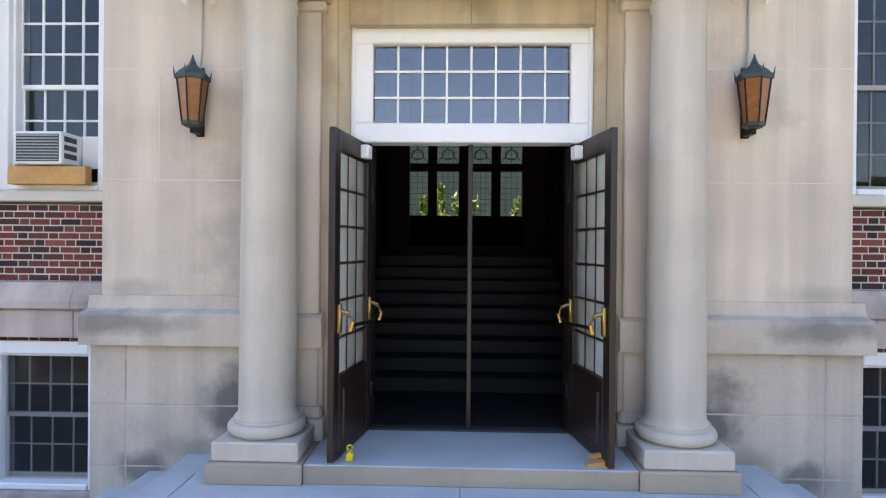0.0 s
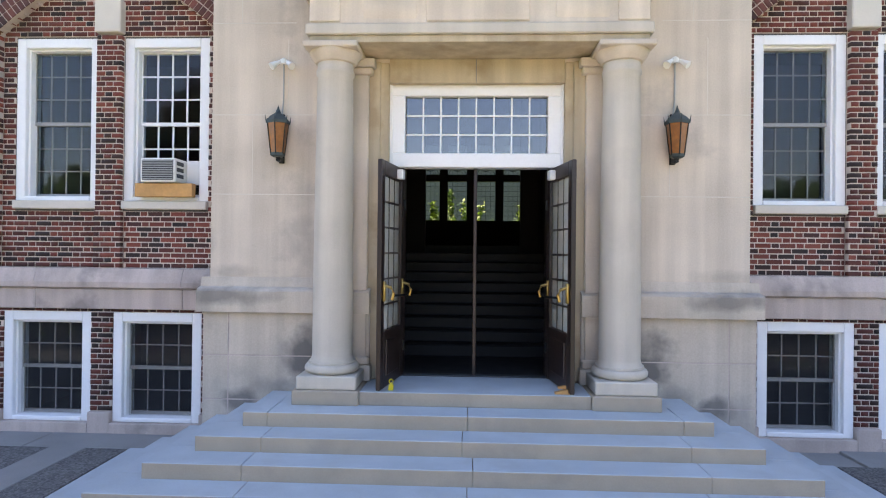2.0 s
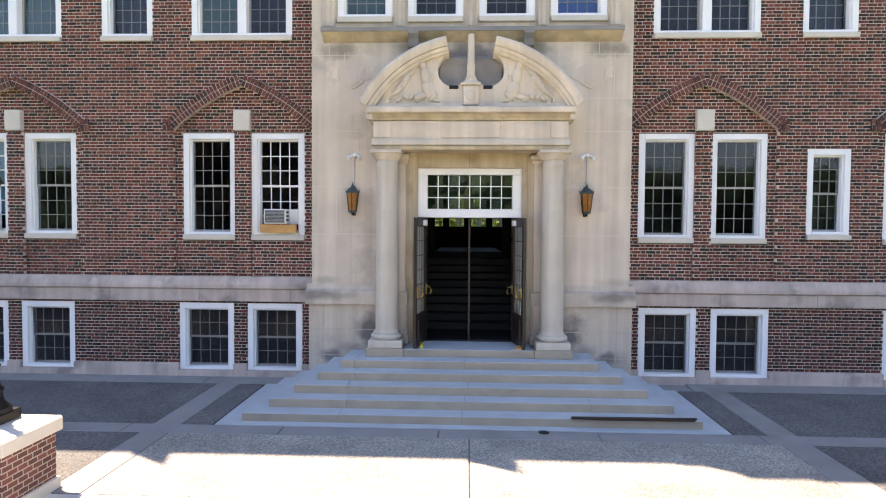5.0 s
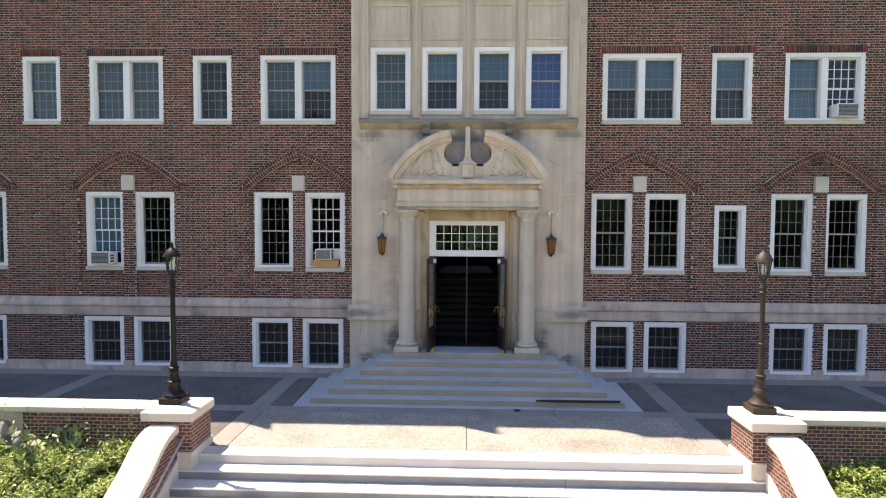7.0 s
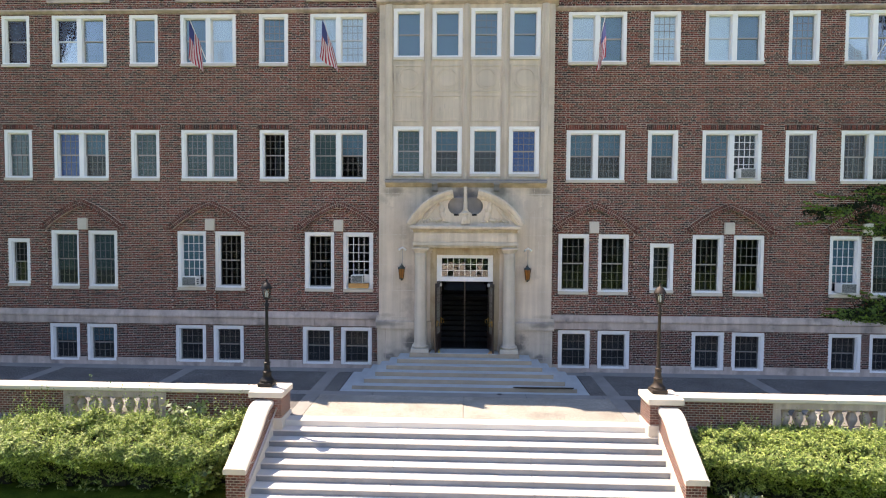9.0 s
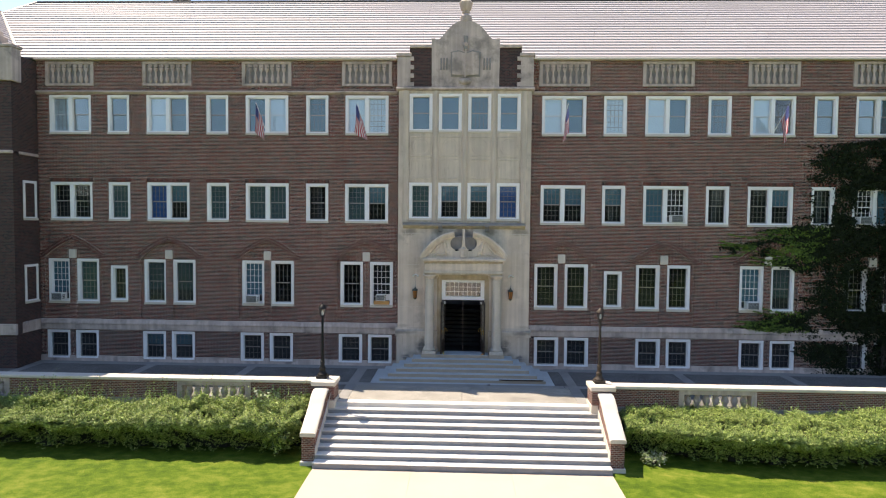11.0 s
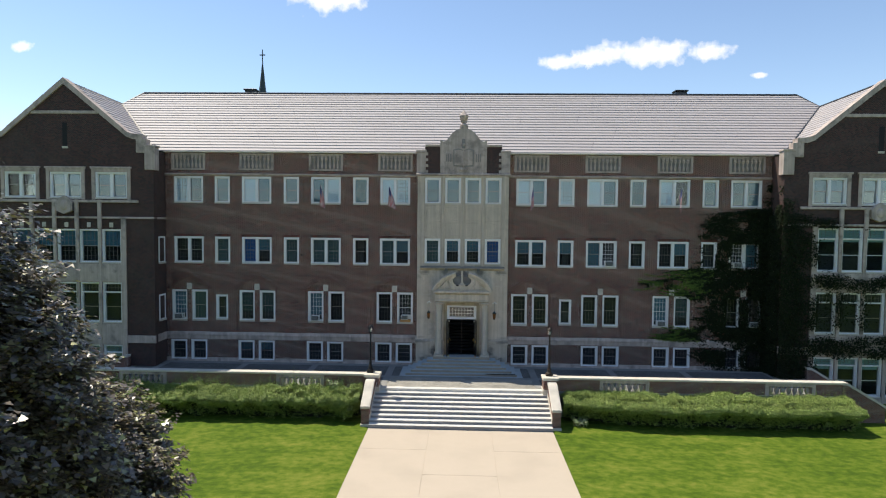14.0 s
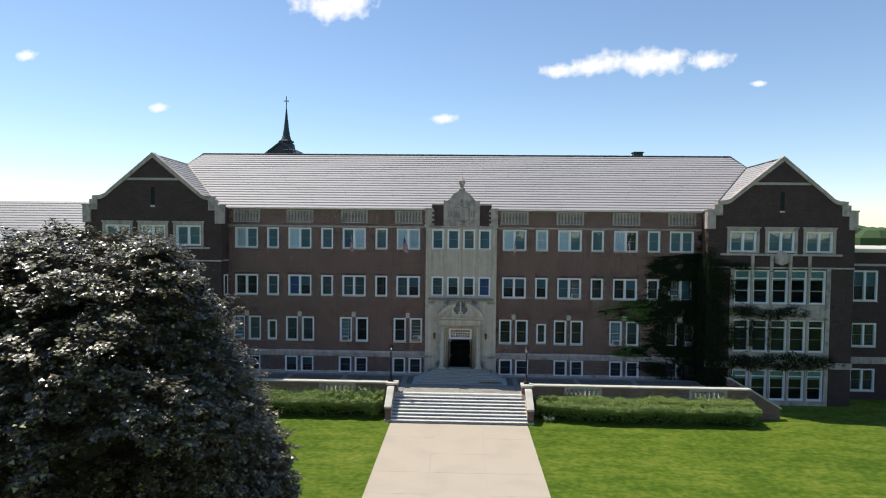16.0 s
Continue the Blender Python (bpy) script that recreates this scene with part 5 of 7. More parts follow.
# ---- terrace ----
terrace = thing("terrace", "paved terrace of aggregate panels and concrete strips", "terrace", kind="structure")
part("terrace_bed", Geo().box(-22.9, 22.9, -5.95, 0.0, -1.6, -0.03), M_STRIP, terrace)
strips = [-22.9, -21.0, -15.3, -10.3, -4.85, 4.85, 10.3, 15.3, 21.0, 22.9]
for a, b in zip(strips, strips[1:]):
    for y0, y1 in ((-3.10, -0.62), (-5.60, -3.50)):
        if abs(a) < 5 and abs(b) < 5 and y1 > -3.2:
            for s in (-1, 1):
                p, q = sorted((s * 4.12, s * 4.62))
                part("paving_panel", Geo().box(p, q, -3.1, y1, -0.1, 0.0, 0.006), M_AGG, terrace)
            continue
        n = 2 if b - a > 7 else 1
        for i in range(n):
            p, q = a + 0.23 + (b - a - 0.46) * i / n, a + 0.23 + (b - a - 0.46) * (i + 1) / n
            # Centre panels take the paler colour for the sun on them.
            part("paving_panel", Geo().box(p + 0.008 * (i > 0), q - 0.008 * (i < n - 1), y0, y1, -0.1, 0.0, 0.006), M_AGGSUN if abs(a + b) < 1 else M_AGG, terrace)
for x in strips:
    for y0, y1 in ((-5.6, -3.5), (-3.1, -0.1)):
        part("paving_strip", Geo().box(x - 0.224, x + 0.224, y0 + 0.004, y1 - 0.004, -0.1, 0.003, 0.006), M_STRIP, terrace)
x = -22.7
while x < 22.7:
    for y0, y1 in ((-3.496, -3.104), (-0.61, -0.07)):
        if not (abs(x + 1.2) < 4.1 and y1 > -3):
            part("paving_strip", Geo().box(x + 0.004, x + 2.46, y0, y1, -0.1, 0.002, 0.006), M_STRIP, terrace)
    x += 2.47

solid("drain_cover", Geo().lathe([(0.085, 0.0), (0.085, 0.008), (0.06, 0.012)], 0, 0, 14), M_IRON, "small round black iron drain cover in the paving", "drain cover", (1.17, -3.17, 0.003))

# ---- wide stairs down to the lawn ----
grand = thing("wide_stairs", "wide flight of pale concrete steps in full sun", "steps", kind="structure")
NS, SR, ST = 9, 0.170, 0.335
SY = -6.02
part("top_landing", Geo().box(-5.25, 5.25, SY, -5.604, -0.25, -0.004, 0.012), M_STEPC, grand)
for i in range(1, NS):
    z1 = -SR * i
    for a, b in ((-5.25, -1.8), (-1.8, 1.75), (1.75, 5.25)):
        # Riser colour holds the shade under each tread, tread colour the sun.
        st = part("step", Geo().box(a + 0.002, b - 0.002, SY - ST * i + 0.012, SY - ST * (i - 1) + 0.02, z1 - SR - 0.05, z1 - 0.03), M_RISER, grand, "concrete riser darkened for its shade")
        part("tread", Geo().box(a + 0.002, b - 0.002, SY - ST * i - 0.012, SY - ST * (i - 1) + 0.02, z1 - 0.034, z1, 0.012), M_STEPC, st, "concrete tread lightened for sunlight")
part("stair_core", Geo().prism_x([(SY, -1.6), (SY, -0.26), (SY - ST * 8 + 0.1, -1.58)], -5.24, 5.24), M_CONC, grand)

# ---- front walk ----
walkway = thing("front_walk", "broad pale concrete walk between two lawns", "path", kind="structure")
part("walk_bed", Geo().box(-5.24, 5.24, SY - ST * 8 - 90, SY - ST * 8, -1.72, -1.577), M_WALK, walkway)
y = SY - ST * 8
for k in range(30):
    y1 = y - 3.0
    for a, b in ((-5.25, -1.75), (-1.75, 1.75), (1.75, 5.25)):
        part("slab", Geo().box(a + 0.004, b - 0.004, y1 + 0.004, y - 0.004, -1.7, -1.565 - 0.003 * ((k * 7 + int(a)) % 3), 0.004), M_WALK, walkway)
    y = y1

# ---- terrace walls, piers and cheek walls ----
def balustrade(s):
    t = thing("terrace_wall", "low brick terrace wall with stone coping and baluster panels", "wall", kind="structure")
    runs = [(5.86, 8.45), (11.45, 18.35), (21.35, 22.9)]
    for a, b in runs:
        p, q = sorted((s * a, s * b))
        part("brick_run", Geo().box(p, q, -5.88, -5.52, -1.6, 0.70), M_BRICKNEAR, t)
    a, b = sorted((s * 5.915, s * 23.0))
    x = a
    while x < b - 0.1:
        q = min(x + 2.1, b)
        part("coping_stone", Geo().box(x + 0.003, q - 0.003, -5.95, -5.44, 0.70, 0.825, 0.02), M_SILL, t)
        x = q
    for c in (9.95, 19.85):
        p, q = s * c - 1.5, s * c + 1.5
        part("panel_base", Geo().box(p, q, -5.90, -5.50, -1.6, -0.05, 0.01), M_STONED, t)
        part("panel_head", Geo().box(p, q, -5.90, -5.50, 0.52, 0.70, 0.01), M_STONED, t)
        part("panel_post", Geo().box(p, p + 0.22, -5.90, -5.50, -0.05, 0.52, 0.01), M_STONED, t)
        part("panel_post", Geo().box(q - 0.22, q, -5.90, -5.50, -0.05, 0.52, 0.01), M_STONED, t)
        me = Geo().lathe([(0.10, -0.05), (0.10, -0.01), (0.075, 0.02), (0.085, 0.08), (0.135, 0.20), (0.14, 0.27), (0.10, 0.38), (0.075, 0.43), (0.10, 0.46), (0.10, 0.52)], 0, 0, 12).mesh("baluster", M_STONED, True)
        for i in range(7):
            part("baluster", me, None, t, at=(p + 0.42 + i * 0.36, -5.70, 0))
    return t


for s in (-1, 1):
    balustrade(s)
    pier = thing("stair_pier", "square brick pier with a stone cap beside the stairs", "pier", (s * 5.43, -5.87, -0.1), "stair piers")
    part("pier_base", Geo().box(-0.455, 0.455, -0.455, 0.455, -0.5, 0.24, 0.01), M_SILL, pier)
    part("pier_brick", Geo().box(-0.42, 0.42, -0.42, 0.42, 0.24, 0.80), M_BRICKNEAR, pier)
    part("pier_cap", Geo().box(-0.48, 0.48, -0.48, 0.48, 0.80, 0.975, 0.02), M_SILL, pier)
    cheek = thing("cheek_wall", "sloping brick cheek wall with a curved stone coping", "wall", (s * 5.49, -6.32, -1.6), "cheek walls")
    top = []
    for i in range(13):
        u = i / 12
        top.append((-2.02 * u, 2.10 - 0.06 * u - 0.98 * u ** 1.15 + 0.10 * math.sin(math.pi * min(1, u * 2.2)) * (u < 0.45)))
    body = [(0, 0)] + top + [(-2.02, 0)]
    part("cheek_brick", Geo().prism_x(body, -0.24, 0.24), M_BRICKNEAR, cheek)
    a, b = sorted((-s * 0.241, -s * 0.27))
    part("stringer", Geo().prism_x([(0.0, 1.64), (0.0, 1.2), (-2.02, 0.2), (-2.02, 0.62)], a, b), M_SILL, cheek, "pale stone stringer")
    cop = [(yy, zz) for yy, zz in top] + [(-2.10, top[-1][1] - 0.01)]
    up = [(yy, zz + 0.14) for yy, zz in cop]
    vs, fs = [], []
    for (ya, za), (yb, zb) in zip(cop, up):
        for x, yy, zz in ((-0.28, ya, za), (0.28, ya, za), (0.28, yb, zb - 0.03), (0.22, yb, zb), (-0.22, yb, zb), (-0.28, yb, zb - 0.03)):
            vs.append((x, yy, zz))
    n = len(cop)
    for i in range(n - 1):
        for k in range(6):
            fs.append((i * 6 + k, i * 6 + (k + 1) % 6, i * 6 + 6 + (k + 1) % 6, i * 6 + 6 + k))
    fs += [tuple(range(6)), tuple(range((n - 1) * 6, n * 6))[::-1]]
    part("cheek_coping", Geo().add(vs, fs), M_SILL, cheek)
    part("cheek_foot", Geo().box(-0.28, 0.28, -2.10, 0.0, -0.1, 0.14, 0.012), M_SILL, cheek)
    if s < 0:
        rail = thing("handrail", "thin steel handrail beside a cheek wall", "handrail", (s * 5.49 + 0.31, -6.32, -1.6))
        part("rail", Geo().tube([(0.05, 0.04, 2.02), (0.05, -0.02, 2.0), (0.05, -2.0, 1.0), (0.05, -2.06, 0.95)], 0.021, 8), M_STEEL, rail)
        for k in (2, 9):
            part("rail_bracket", Geo().tube([(0.05, -0.18 * k, 2.0 - 0.09 * k), (-0.05, -0.18 * k, 1.97 - 0.09 * k), (-0.09, -0.18 * k, 1.92 - 0.09 * k)], 0.011, 6), M_STEEL, rail)

# side stairs at the terrace ends
for s in (-1, 1):
    t = thing("side_stairs", "short stone stairs at the terrace end with sloping copings", "steps", kind="structure")
    for i in range(8):
        a, b = sorted((s * (22.9 + 0.32 * i), s * (22.9 + 0.32 * (i + 1))))
        part("step", Geo().box(a, b, -5.5, -1.95, -1.7, -0.19 * (i + 1), 0.012), M_STEP, t)
    for y0, y1 in ((-5.88, -5.52), (-2.2, -1.9)):
        a, b = s * 22.92, s * 25.5
        part("cheek_brick", Geo().prism([(a, -1.7), (a, 0.68), (a + s * 0.3, 0.66), (b, -0.72), (b, -1.7)], y0, y1), M_BRICKNEAR, t)
        part("cheek_coping", Geo().prism([(a, 0.68), (a, 0.83), (a + s * 0.3, 0.81), (b + s * 0.1, -0.60), (b + s * 0.1, -0.75), (a + s * 0.3, 0.66)], y0 - 0.06, y1 + 0.06), M_SILL, t)

# ---- roof ----
roof = thing("roof", "long hipped roof of pale grey tiles in even courses", "roof", kind="structure")
KS = (RIDGE_Z - EAVE_Z) / (RIDGE_Y + 0.15)
WR = 19.60                                # ridge height of the wings
NROW = 23


def tile_rows(geo, n, place, limits, w=4.2, lift=0.07):
    """Overlapping courses of tiles; place(u, t) gives the point at u along and t up the slope."""
    for i in range(n):
        t0, t1 = i / n, min(1.0, (i + 1.12) / n)
        a0, b0 = limits(t0)
        a1, b1 = limits(min(1.0, (i + 1) / n))
        k = max(1, int((b0 - a0) / w))
        for j in range(k):
            u0, u1 = j / k, (j + 1) / k
            p = [place(a0 + (b0 - a0) * u0, t0, lift), place(a0 + (b0 - a0) * u1 - 0.006, t0, lift), place(a1 + (b1 - a1) * u1 - 0.006, t1, 0.0), place(a1 + (b1 - a1) * u0, t1, 0.0),
                 place(a0 + (b0 - a0) * u0, t0, -0.005), place(a0 + (b0 - a0) * u1 - 0.006, t0, -0.005)]
            geo.add(p, [(0, 1, 2, 3), (4, 5, 1, 0)])


def main_place(u, t, lift):
    return (u, -0.15 + (RIDGE_Y + 0.15) * t, EAVE_Z + (RIDGE_Z - EAVE_Z) * t + lift)


tw = (WR - EAVE_Z) / (RIDGE_Z - EAVE_Z)
VAL0, VAL1 = 22.05, 28.2                  # the valleys' lower and upper ends
main_limits = lambda t: (-(VAL0 + (VAL1 - VAL0) * t / tw), VAL0 + (VAL1 - VAL0) * t / tw) if t < tw else (-(28.2 - 0.8 * (t - tw) / (1 - tw)), 28.2 - 0.8 * (t - tw) / (1 - tw))
g = Geo()
tile_rows(g, NROW, main_place, main_limits)
part("front_slope", g, M_TILE, roof)["kind"] = "stuff"
g = Geo().add([(-VAL0, -0.12, EAVE_Z - 0.03), (VAL0, -0.12, EAVE_Z - 0.03), (27.3, RIDGE_Y, RIDGE_Z - 0.03), (-27.3, RIDGE_Y, RIDGE_Z - 0.03), (-29, 2 * RIDGE_Y, EAVE_Z), (29, 2 * RIDGE_Y, EAVE_Z)], [(0, 1, 2, 3), (3, 2, 5, 4)])
for s in (-1, 1):
    g.add([(s * 27.3, RIDGE_Y, RIDGE_Z - 0.03), (s * 28.3, RIDGE_Y - 1.9, WR), (s * 29, 2 * RIDGE_Y, EAVE_Z), (s * 30.5, RIDGE_Y, WR - 0.6)], [(0, 1, 3, 2)])
part("roof_deck", g, M_LEAD, roof)
g = Geo().tube([(-27.4, RIDGE_Y, RIDGE_Z + 0.03), (27.4, RIDGE_Y, RIDGE_Z + 0.03)], 0.10, 8)
for s in (-1, 1):
    g.tube([(s * 27.4, RIDGE_Y, RIDGE_Z + 0.03), (s * 28.25, RIDGE_Y - 1.8, WR + 0.04)], 0.09, 8)
part("ridge_tiles", g, M_LEAD, roof, "dark ridge tiles")
part("gutter", Geo().box(-WALL, WALL, -0.24, 0.12, 14.97, 15.06, 0.015), M_SILL, roof, "pale eaves gutter")
for s in (-1, 1):
    m = s * WING_X
    for inner in (True, False):
        sg = -s if inner else s

        def wing_place(u, t, lift, m=m, sg=sg):
            bend = 0.8 * min(1.0, (u - WING_Y) / 8.3) * (1 if m > 0 else -1)
            return (m + bend + sg * (5.62 if sg * m < 0 else WING_HALF - 0.1) * (1 - t), u, 14.95 + (WR - 14.95) * t + lift)
        lim = (lambda t: (WING_Y + 0.25, max(WING_Y + 0.4, (RIDGE_Y + 0.15) * t * tw - 0.15))) if inner else (lambda t: (WING_Y + 0.25, 16.0))
        g = Geo()
        tile_rows(g, 19, wing_place, lim)
        part("wing_slope", g, M_TILE, roof)["kind"] = "stuff"
    g = Geo().tube([(m, WING_Y + 0.2, WR + 0.02), (m + s * 0.8, 6.5, WR + 0.02)], 0.09, 8)
    g.tube([(s * VAL0, -0.1, EAVE_Z + 0.05), (s * VAL1, 6.55, WR + 0.04)], 0.10, 6)
    part("valley_flashing", g, M_SILL if s < 0 else M_LEAD, roof)
chim = thing("roof_vent", "dark square vent on the ridge", "roof vent", (18.4, RIDGE_Y + 1.4, RIDGE_Z - 1.2), "ridge vents")
part("vent_box", Geo().box(-0.45, 0.45, -0.4, 0.4, 0, 1.74, 0.02), M_LEAD, chim)
part("vent_cap", Geo().box(-0.55, 0.55, -0.5, 0.5, 1.74, 1.86, 0.02), M_LEAD, chim)
copy_thing(chim, pose(-18.6, RIDGE_Y + 1.4, RIDGE_Z - 1.2))


# ---- windows ----
pane_meshes = {}
rw = random.Random(11)


# Lights "t" and "b" have a coloured sheet that paints mirrored sky.
LOOKS = {  # glazing, sash paint, blind or painted sky tint, share of the light that it covers, insect screen below
    "p": ("plain", M_SASHW, M_BLIND, 1.0, False), "t": ("plain", M_SASH, M_BLINDSKY, 1.0, False), "g": ("small", M_SASHW, M_BLIND, 1.0, False),
    "f": ("small", M_SASH, M_BLINDSKY, 1.0, False), "e": ("small", M_SASH, M_BLINDG, 1.0, False), "d": ("small", M_SASH, None, 0.0, False),
    "h": ("small", M_SASH, M_BLINDSKY, 0.5, False), "b": ("small", M_SASH, M_SKYPANE, 1.0, False), "w": ("white", M_WHITE, None, 0.0, False),
    "c": ("white", M_WHITE, M_BLINDSKY, 0.8, False), "s": ("small", M_SASH, None, 0.0, True), "m": ("small", M_SASH, M_BLINDG, 0.72, True),
    "u": ("small", M_SASH, M_BLINDSKY, 0.45, True), "x": ("plain", M_SASHW, M_BLINDC, 0.30, False)}


def make_window(w, h, cols, rows, looks, sill=0.11, low=0.5, transom=0.0, label="white-framed sash window with small panes", case=0.125, name="window", glass=M_GLASS):
    """A window whose outer face lies at y = 0 and whose stone sill starts at z = 0; looks has one letter for each light."""
    t = thing(name, label, "window", kind="structure")
    lights = len(looks)
    if sill:
        part("window_sill", Geo().box(-w / 2 + 0.002, w / 2 - 0.002, -0.06, 0.2, 0, sill, 0.012), M_SILL, t, "stone sill")
    g = Geo()
    mul = 0.19 if lights > 1 else 0
    x0, x1, z0, z1 = -w / 2 + case, w / 2 - case, sill + 0.06, h - case
    g.box(-w / 2 + 0.002, x0, 0.012, 0.28, sill, h - 0.002, 0.008).box(x1, w / 2 - 0.002, 0.012, 0.28, sill, h - 0.002, 0.008)
    g.box(x0, x1, 0.012, 0.28, z1, h - 0.002, 0.008).box(x0, x1, 0.0, 0.28, sill, z0, 0.01)
    # inner bead round the sashes
    g.box(x0, x0 + 0.03, 0.07, 0.26, z0, z1, 0.004).box(x1 - 0.03, x1, 0.07, 0.26, z0, z1, 0.004).box(x0 + 0.03, x1 - 0.03, 0.07, 0.26, z1 - 0.03, z1, 0.004)
    lw = (x1 - x0 - mul * (lights - 1)) / lights
    for i in range(1, lights):
        a = x0 + lw * i + mul * (i - 1)
        g.box(a, a + mul, 0.02, 0.28, z0, z1, 0.01)
    zt = z1
    if transom:
        zt = z1 - (z1 - z0) * transom
        g.box(x0, x1, 0.025, 0.2, zt, zt + 0.08, 0.008)
    part("window_frame", g, M_WHITE, t, "white painted frame")
    for i, code in enumerate(looks):
        glazing, sash, blind, share, screen = LOOKS[code]
        a = x0 + lw * i + mul * i
        zm = z0 + (zt - z0) * low
        nc, nr = (1, 1) if glazing == "plain" else (cols, rows)
        bar = 0.010 if glazing == "white" else 0.0075
        for (s0, s1, y) in ((zm - 0.02, zt, 0.15), (z0, zm + 0.02, 0.18)):
            rail = 0.04
            g = Geo().box(a, a + rail, y, y + 0.03, s0, s1).box(a + lw - rail, a + lw, y, y + 0.03, s0, s1)
            g.box(a + rail, a + lw - rail, y, y + 0.03, s0, s0 + rail * 1.1).box(a + rail, a + lw - rail, y, y + 0.03, s1 - rail, s1)
            so = part("sash", g, sash, t)
            iw, ih = lw - 2 * rail, s1 - s0 - 2.1 * rail
            bars = Geo()
            for k in range(1, nc):
                xx = a + rail + iw * k / nc
                bars.box(xx - bar, xx + bar, y + 0.004, y + 0.024, s0 + rail * 1.1, s1 - rail)
            for k in range(1, nr):
                zz = s0 + 1.1 * rail + ih * k / nr
                bars.box(a + rail, a + lw - rail, y + 0.005, y + 0.023, zz - bar, zz + bar)
            if bars.v:
                part("glazing_bars", bars, M_WHITE if glazing == "white" else M_SASH if code == "g" else M_BAR, so)
            key = (round(iw / nc, 3), round(ih / nr, 3), glass.name)
            if key not in pane_meshes:
                pane_meshes[key] = Geo().box(-key[0] / 2 + 0.006, key[0] / 2 - 0.006, -0.002, 0.002, -key[1] / 2 + 0.006, key[1] / 2 - 0.006).mesh("pane", glass)
            for c in range(nc):
                for k in range(nr):
                    o = part("pane", pane_meshes[key], None, so, at=(a + rail + iw * (c + 0.5) / nc, y + 0.014, s0 + 1.1 * rail + ih * (k + 0.5) / nr))
                    o.rotation_euler = (radians(rw.gauss(0, 0.2)), 0, radians(rw.gauss(0, 0.2)))
                    o.visible_shadow = False
        if screen:
            o = part("insect_screen", Geo().box(a + 0.02, a + lw - 0.02, 0.130, 0.133, z0, z1), M_SCREEN, t, "fine grey insect screen")
            o.visible_shadow = False
        if transom:
            g = Geo()
            for k in range(1, 5):
                xx = a + lw * k / 5
                g.box(xx - 0.008, xx + 0.008, 0.10, 0.12, zt + 0.08, z1)
            g.box(a, a + lw, 0.10, 0.12, (zt + 0.08 + z1) / 2 - 0.008, (zt + 0.08 + z1) / 2 + 0.008)
            so = part("transom_light", g, M_BAR, t)
            o = part("pane", Geo().box(a, a + lw, 0.108, 0.112, zt + 0.08, z1), M_GLASS, so)
            o.visible_shadow = False
        # Sheet behind the glass: real blinds, and mirrored sky put into colour.
        if blind:
            zb = z1 - (z1 - z0) * share
            part("roller_blind", Geo().box(a + 0.01, a + lw - 0.01, 0.222, 0.228, zb, z1), blind, t, "drawn blind, in some lights a tint for mirrored sky")
    return t


templates, count = {}, 0


def put_window(x, y, z, w, h, sort, looks):
    global count
    spec = {"double": (4, 3), "single": (4, 3), "tall": (4, 3), "small": (3, 3), "basement": (4, 2), "bay": (4, 3)}[sort]
    key = (w, h, sort, looks, z > 11)
    count += 1
    if key not in templates:
        lab = {"double": "double white-framed sash window", "single": "narrow white-framed sash window", "tall": "tall white-framed sash window", "small": "small white-framed sash window",
               "basement": "low white-framed basement sash window", "bay": "white-framed sash window in stone"}[sort]
        kinds = set(looks)
        lab += " with pale drawn blinds" if kinds <= set("pg") else " with shades and painted sky tints" if kinds <= set("tfe") else " with one pale blind drawn" if kinds & set("pg") else \
               " with half-drawn blinds" if kinds & set("hum") else " with white glazing bars" if kinds & set("wc") else " with a painted blue reflection" if "b" in kinds else " with small dark panes"
        o = make_window(w, h, *spec, looks, sill=0.0 if sort == "basement" else 0.11, label=lab, name="window_1", glass=M_STORM if z > 11 else M_GLASS)
        o.location = (x, y, z)
        templates[key] = o
    else:
        o = copy_thing(templates[key], pose(x, y, z))
    o.name = "window_%d" % count
    return o


# one letter for each light, by floor, from left to right along the front
FLOOR3 = {-19.62: "gt", -17.18: "t", -14.70: "pt", -12.20: "t", -9.73: "tp", -7.24: "f", -4.79: "pg", 4.79: "pt", 7.24: "g", 9.73: "pt", 12.20: "f", 14.70: "pd", 17.18: "t", 19.62: "tt"}
FLOOR2 = {-19.62: "dd", -17.18: "e", -14.70: "bh", -12.20: "e", -9.73: "ee", -7.24: "d", -4.79: "eh", 4.79: "hh", 7.24: "h", 9.73: "fw", 12.20: "d", 14.70: "dh", 17.18: "d", 19.62: "wt"}
FLOOR1 = {-20.355: "c", -18.885: "e", -15.435: "m", -13.965: "m", -10.465: "c", -8.995: "d", -5.525: "d", -4.055: "w", 4.055: "d", 5.525: "d", 8.995: "d", 10.465: "d", 13.965: "c", 15.435: "m", 18.885: "d", 20.355: "w"}
for x, z, w, h, sort, lev in windows:
    if sort == "basement":
        code = "u" if -16 < x < -13 else "s"
    elif lev == 3:
        code = FLOOR3[round(x, 2)]
    elif lev == 2:
        code = FLOOR2[round(x, 2)]
    else:
        code = FLOOR1.get(round(x, 3), "d")
    put_window(x, 0.072 if sort == "tall" else -0.005, z, w, h, sort, code)
for c, upper, lower in ((-2.10, "t", "e"), (-0.70, "t", "h"), (0.70, "f", "h"), (2.10, "t", "b")):
    put_window(c, BAY_Y - 0.004, 7.23, 1.10, 1.82, "bay", lower)
    put_window(c, BAY_Y - 0.004, 11.42, 1.10, 1.86, "bay", upper)


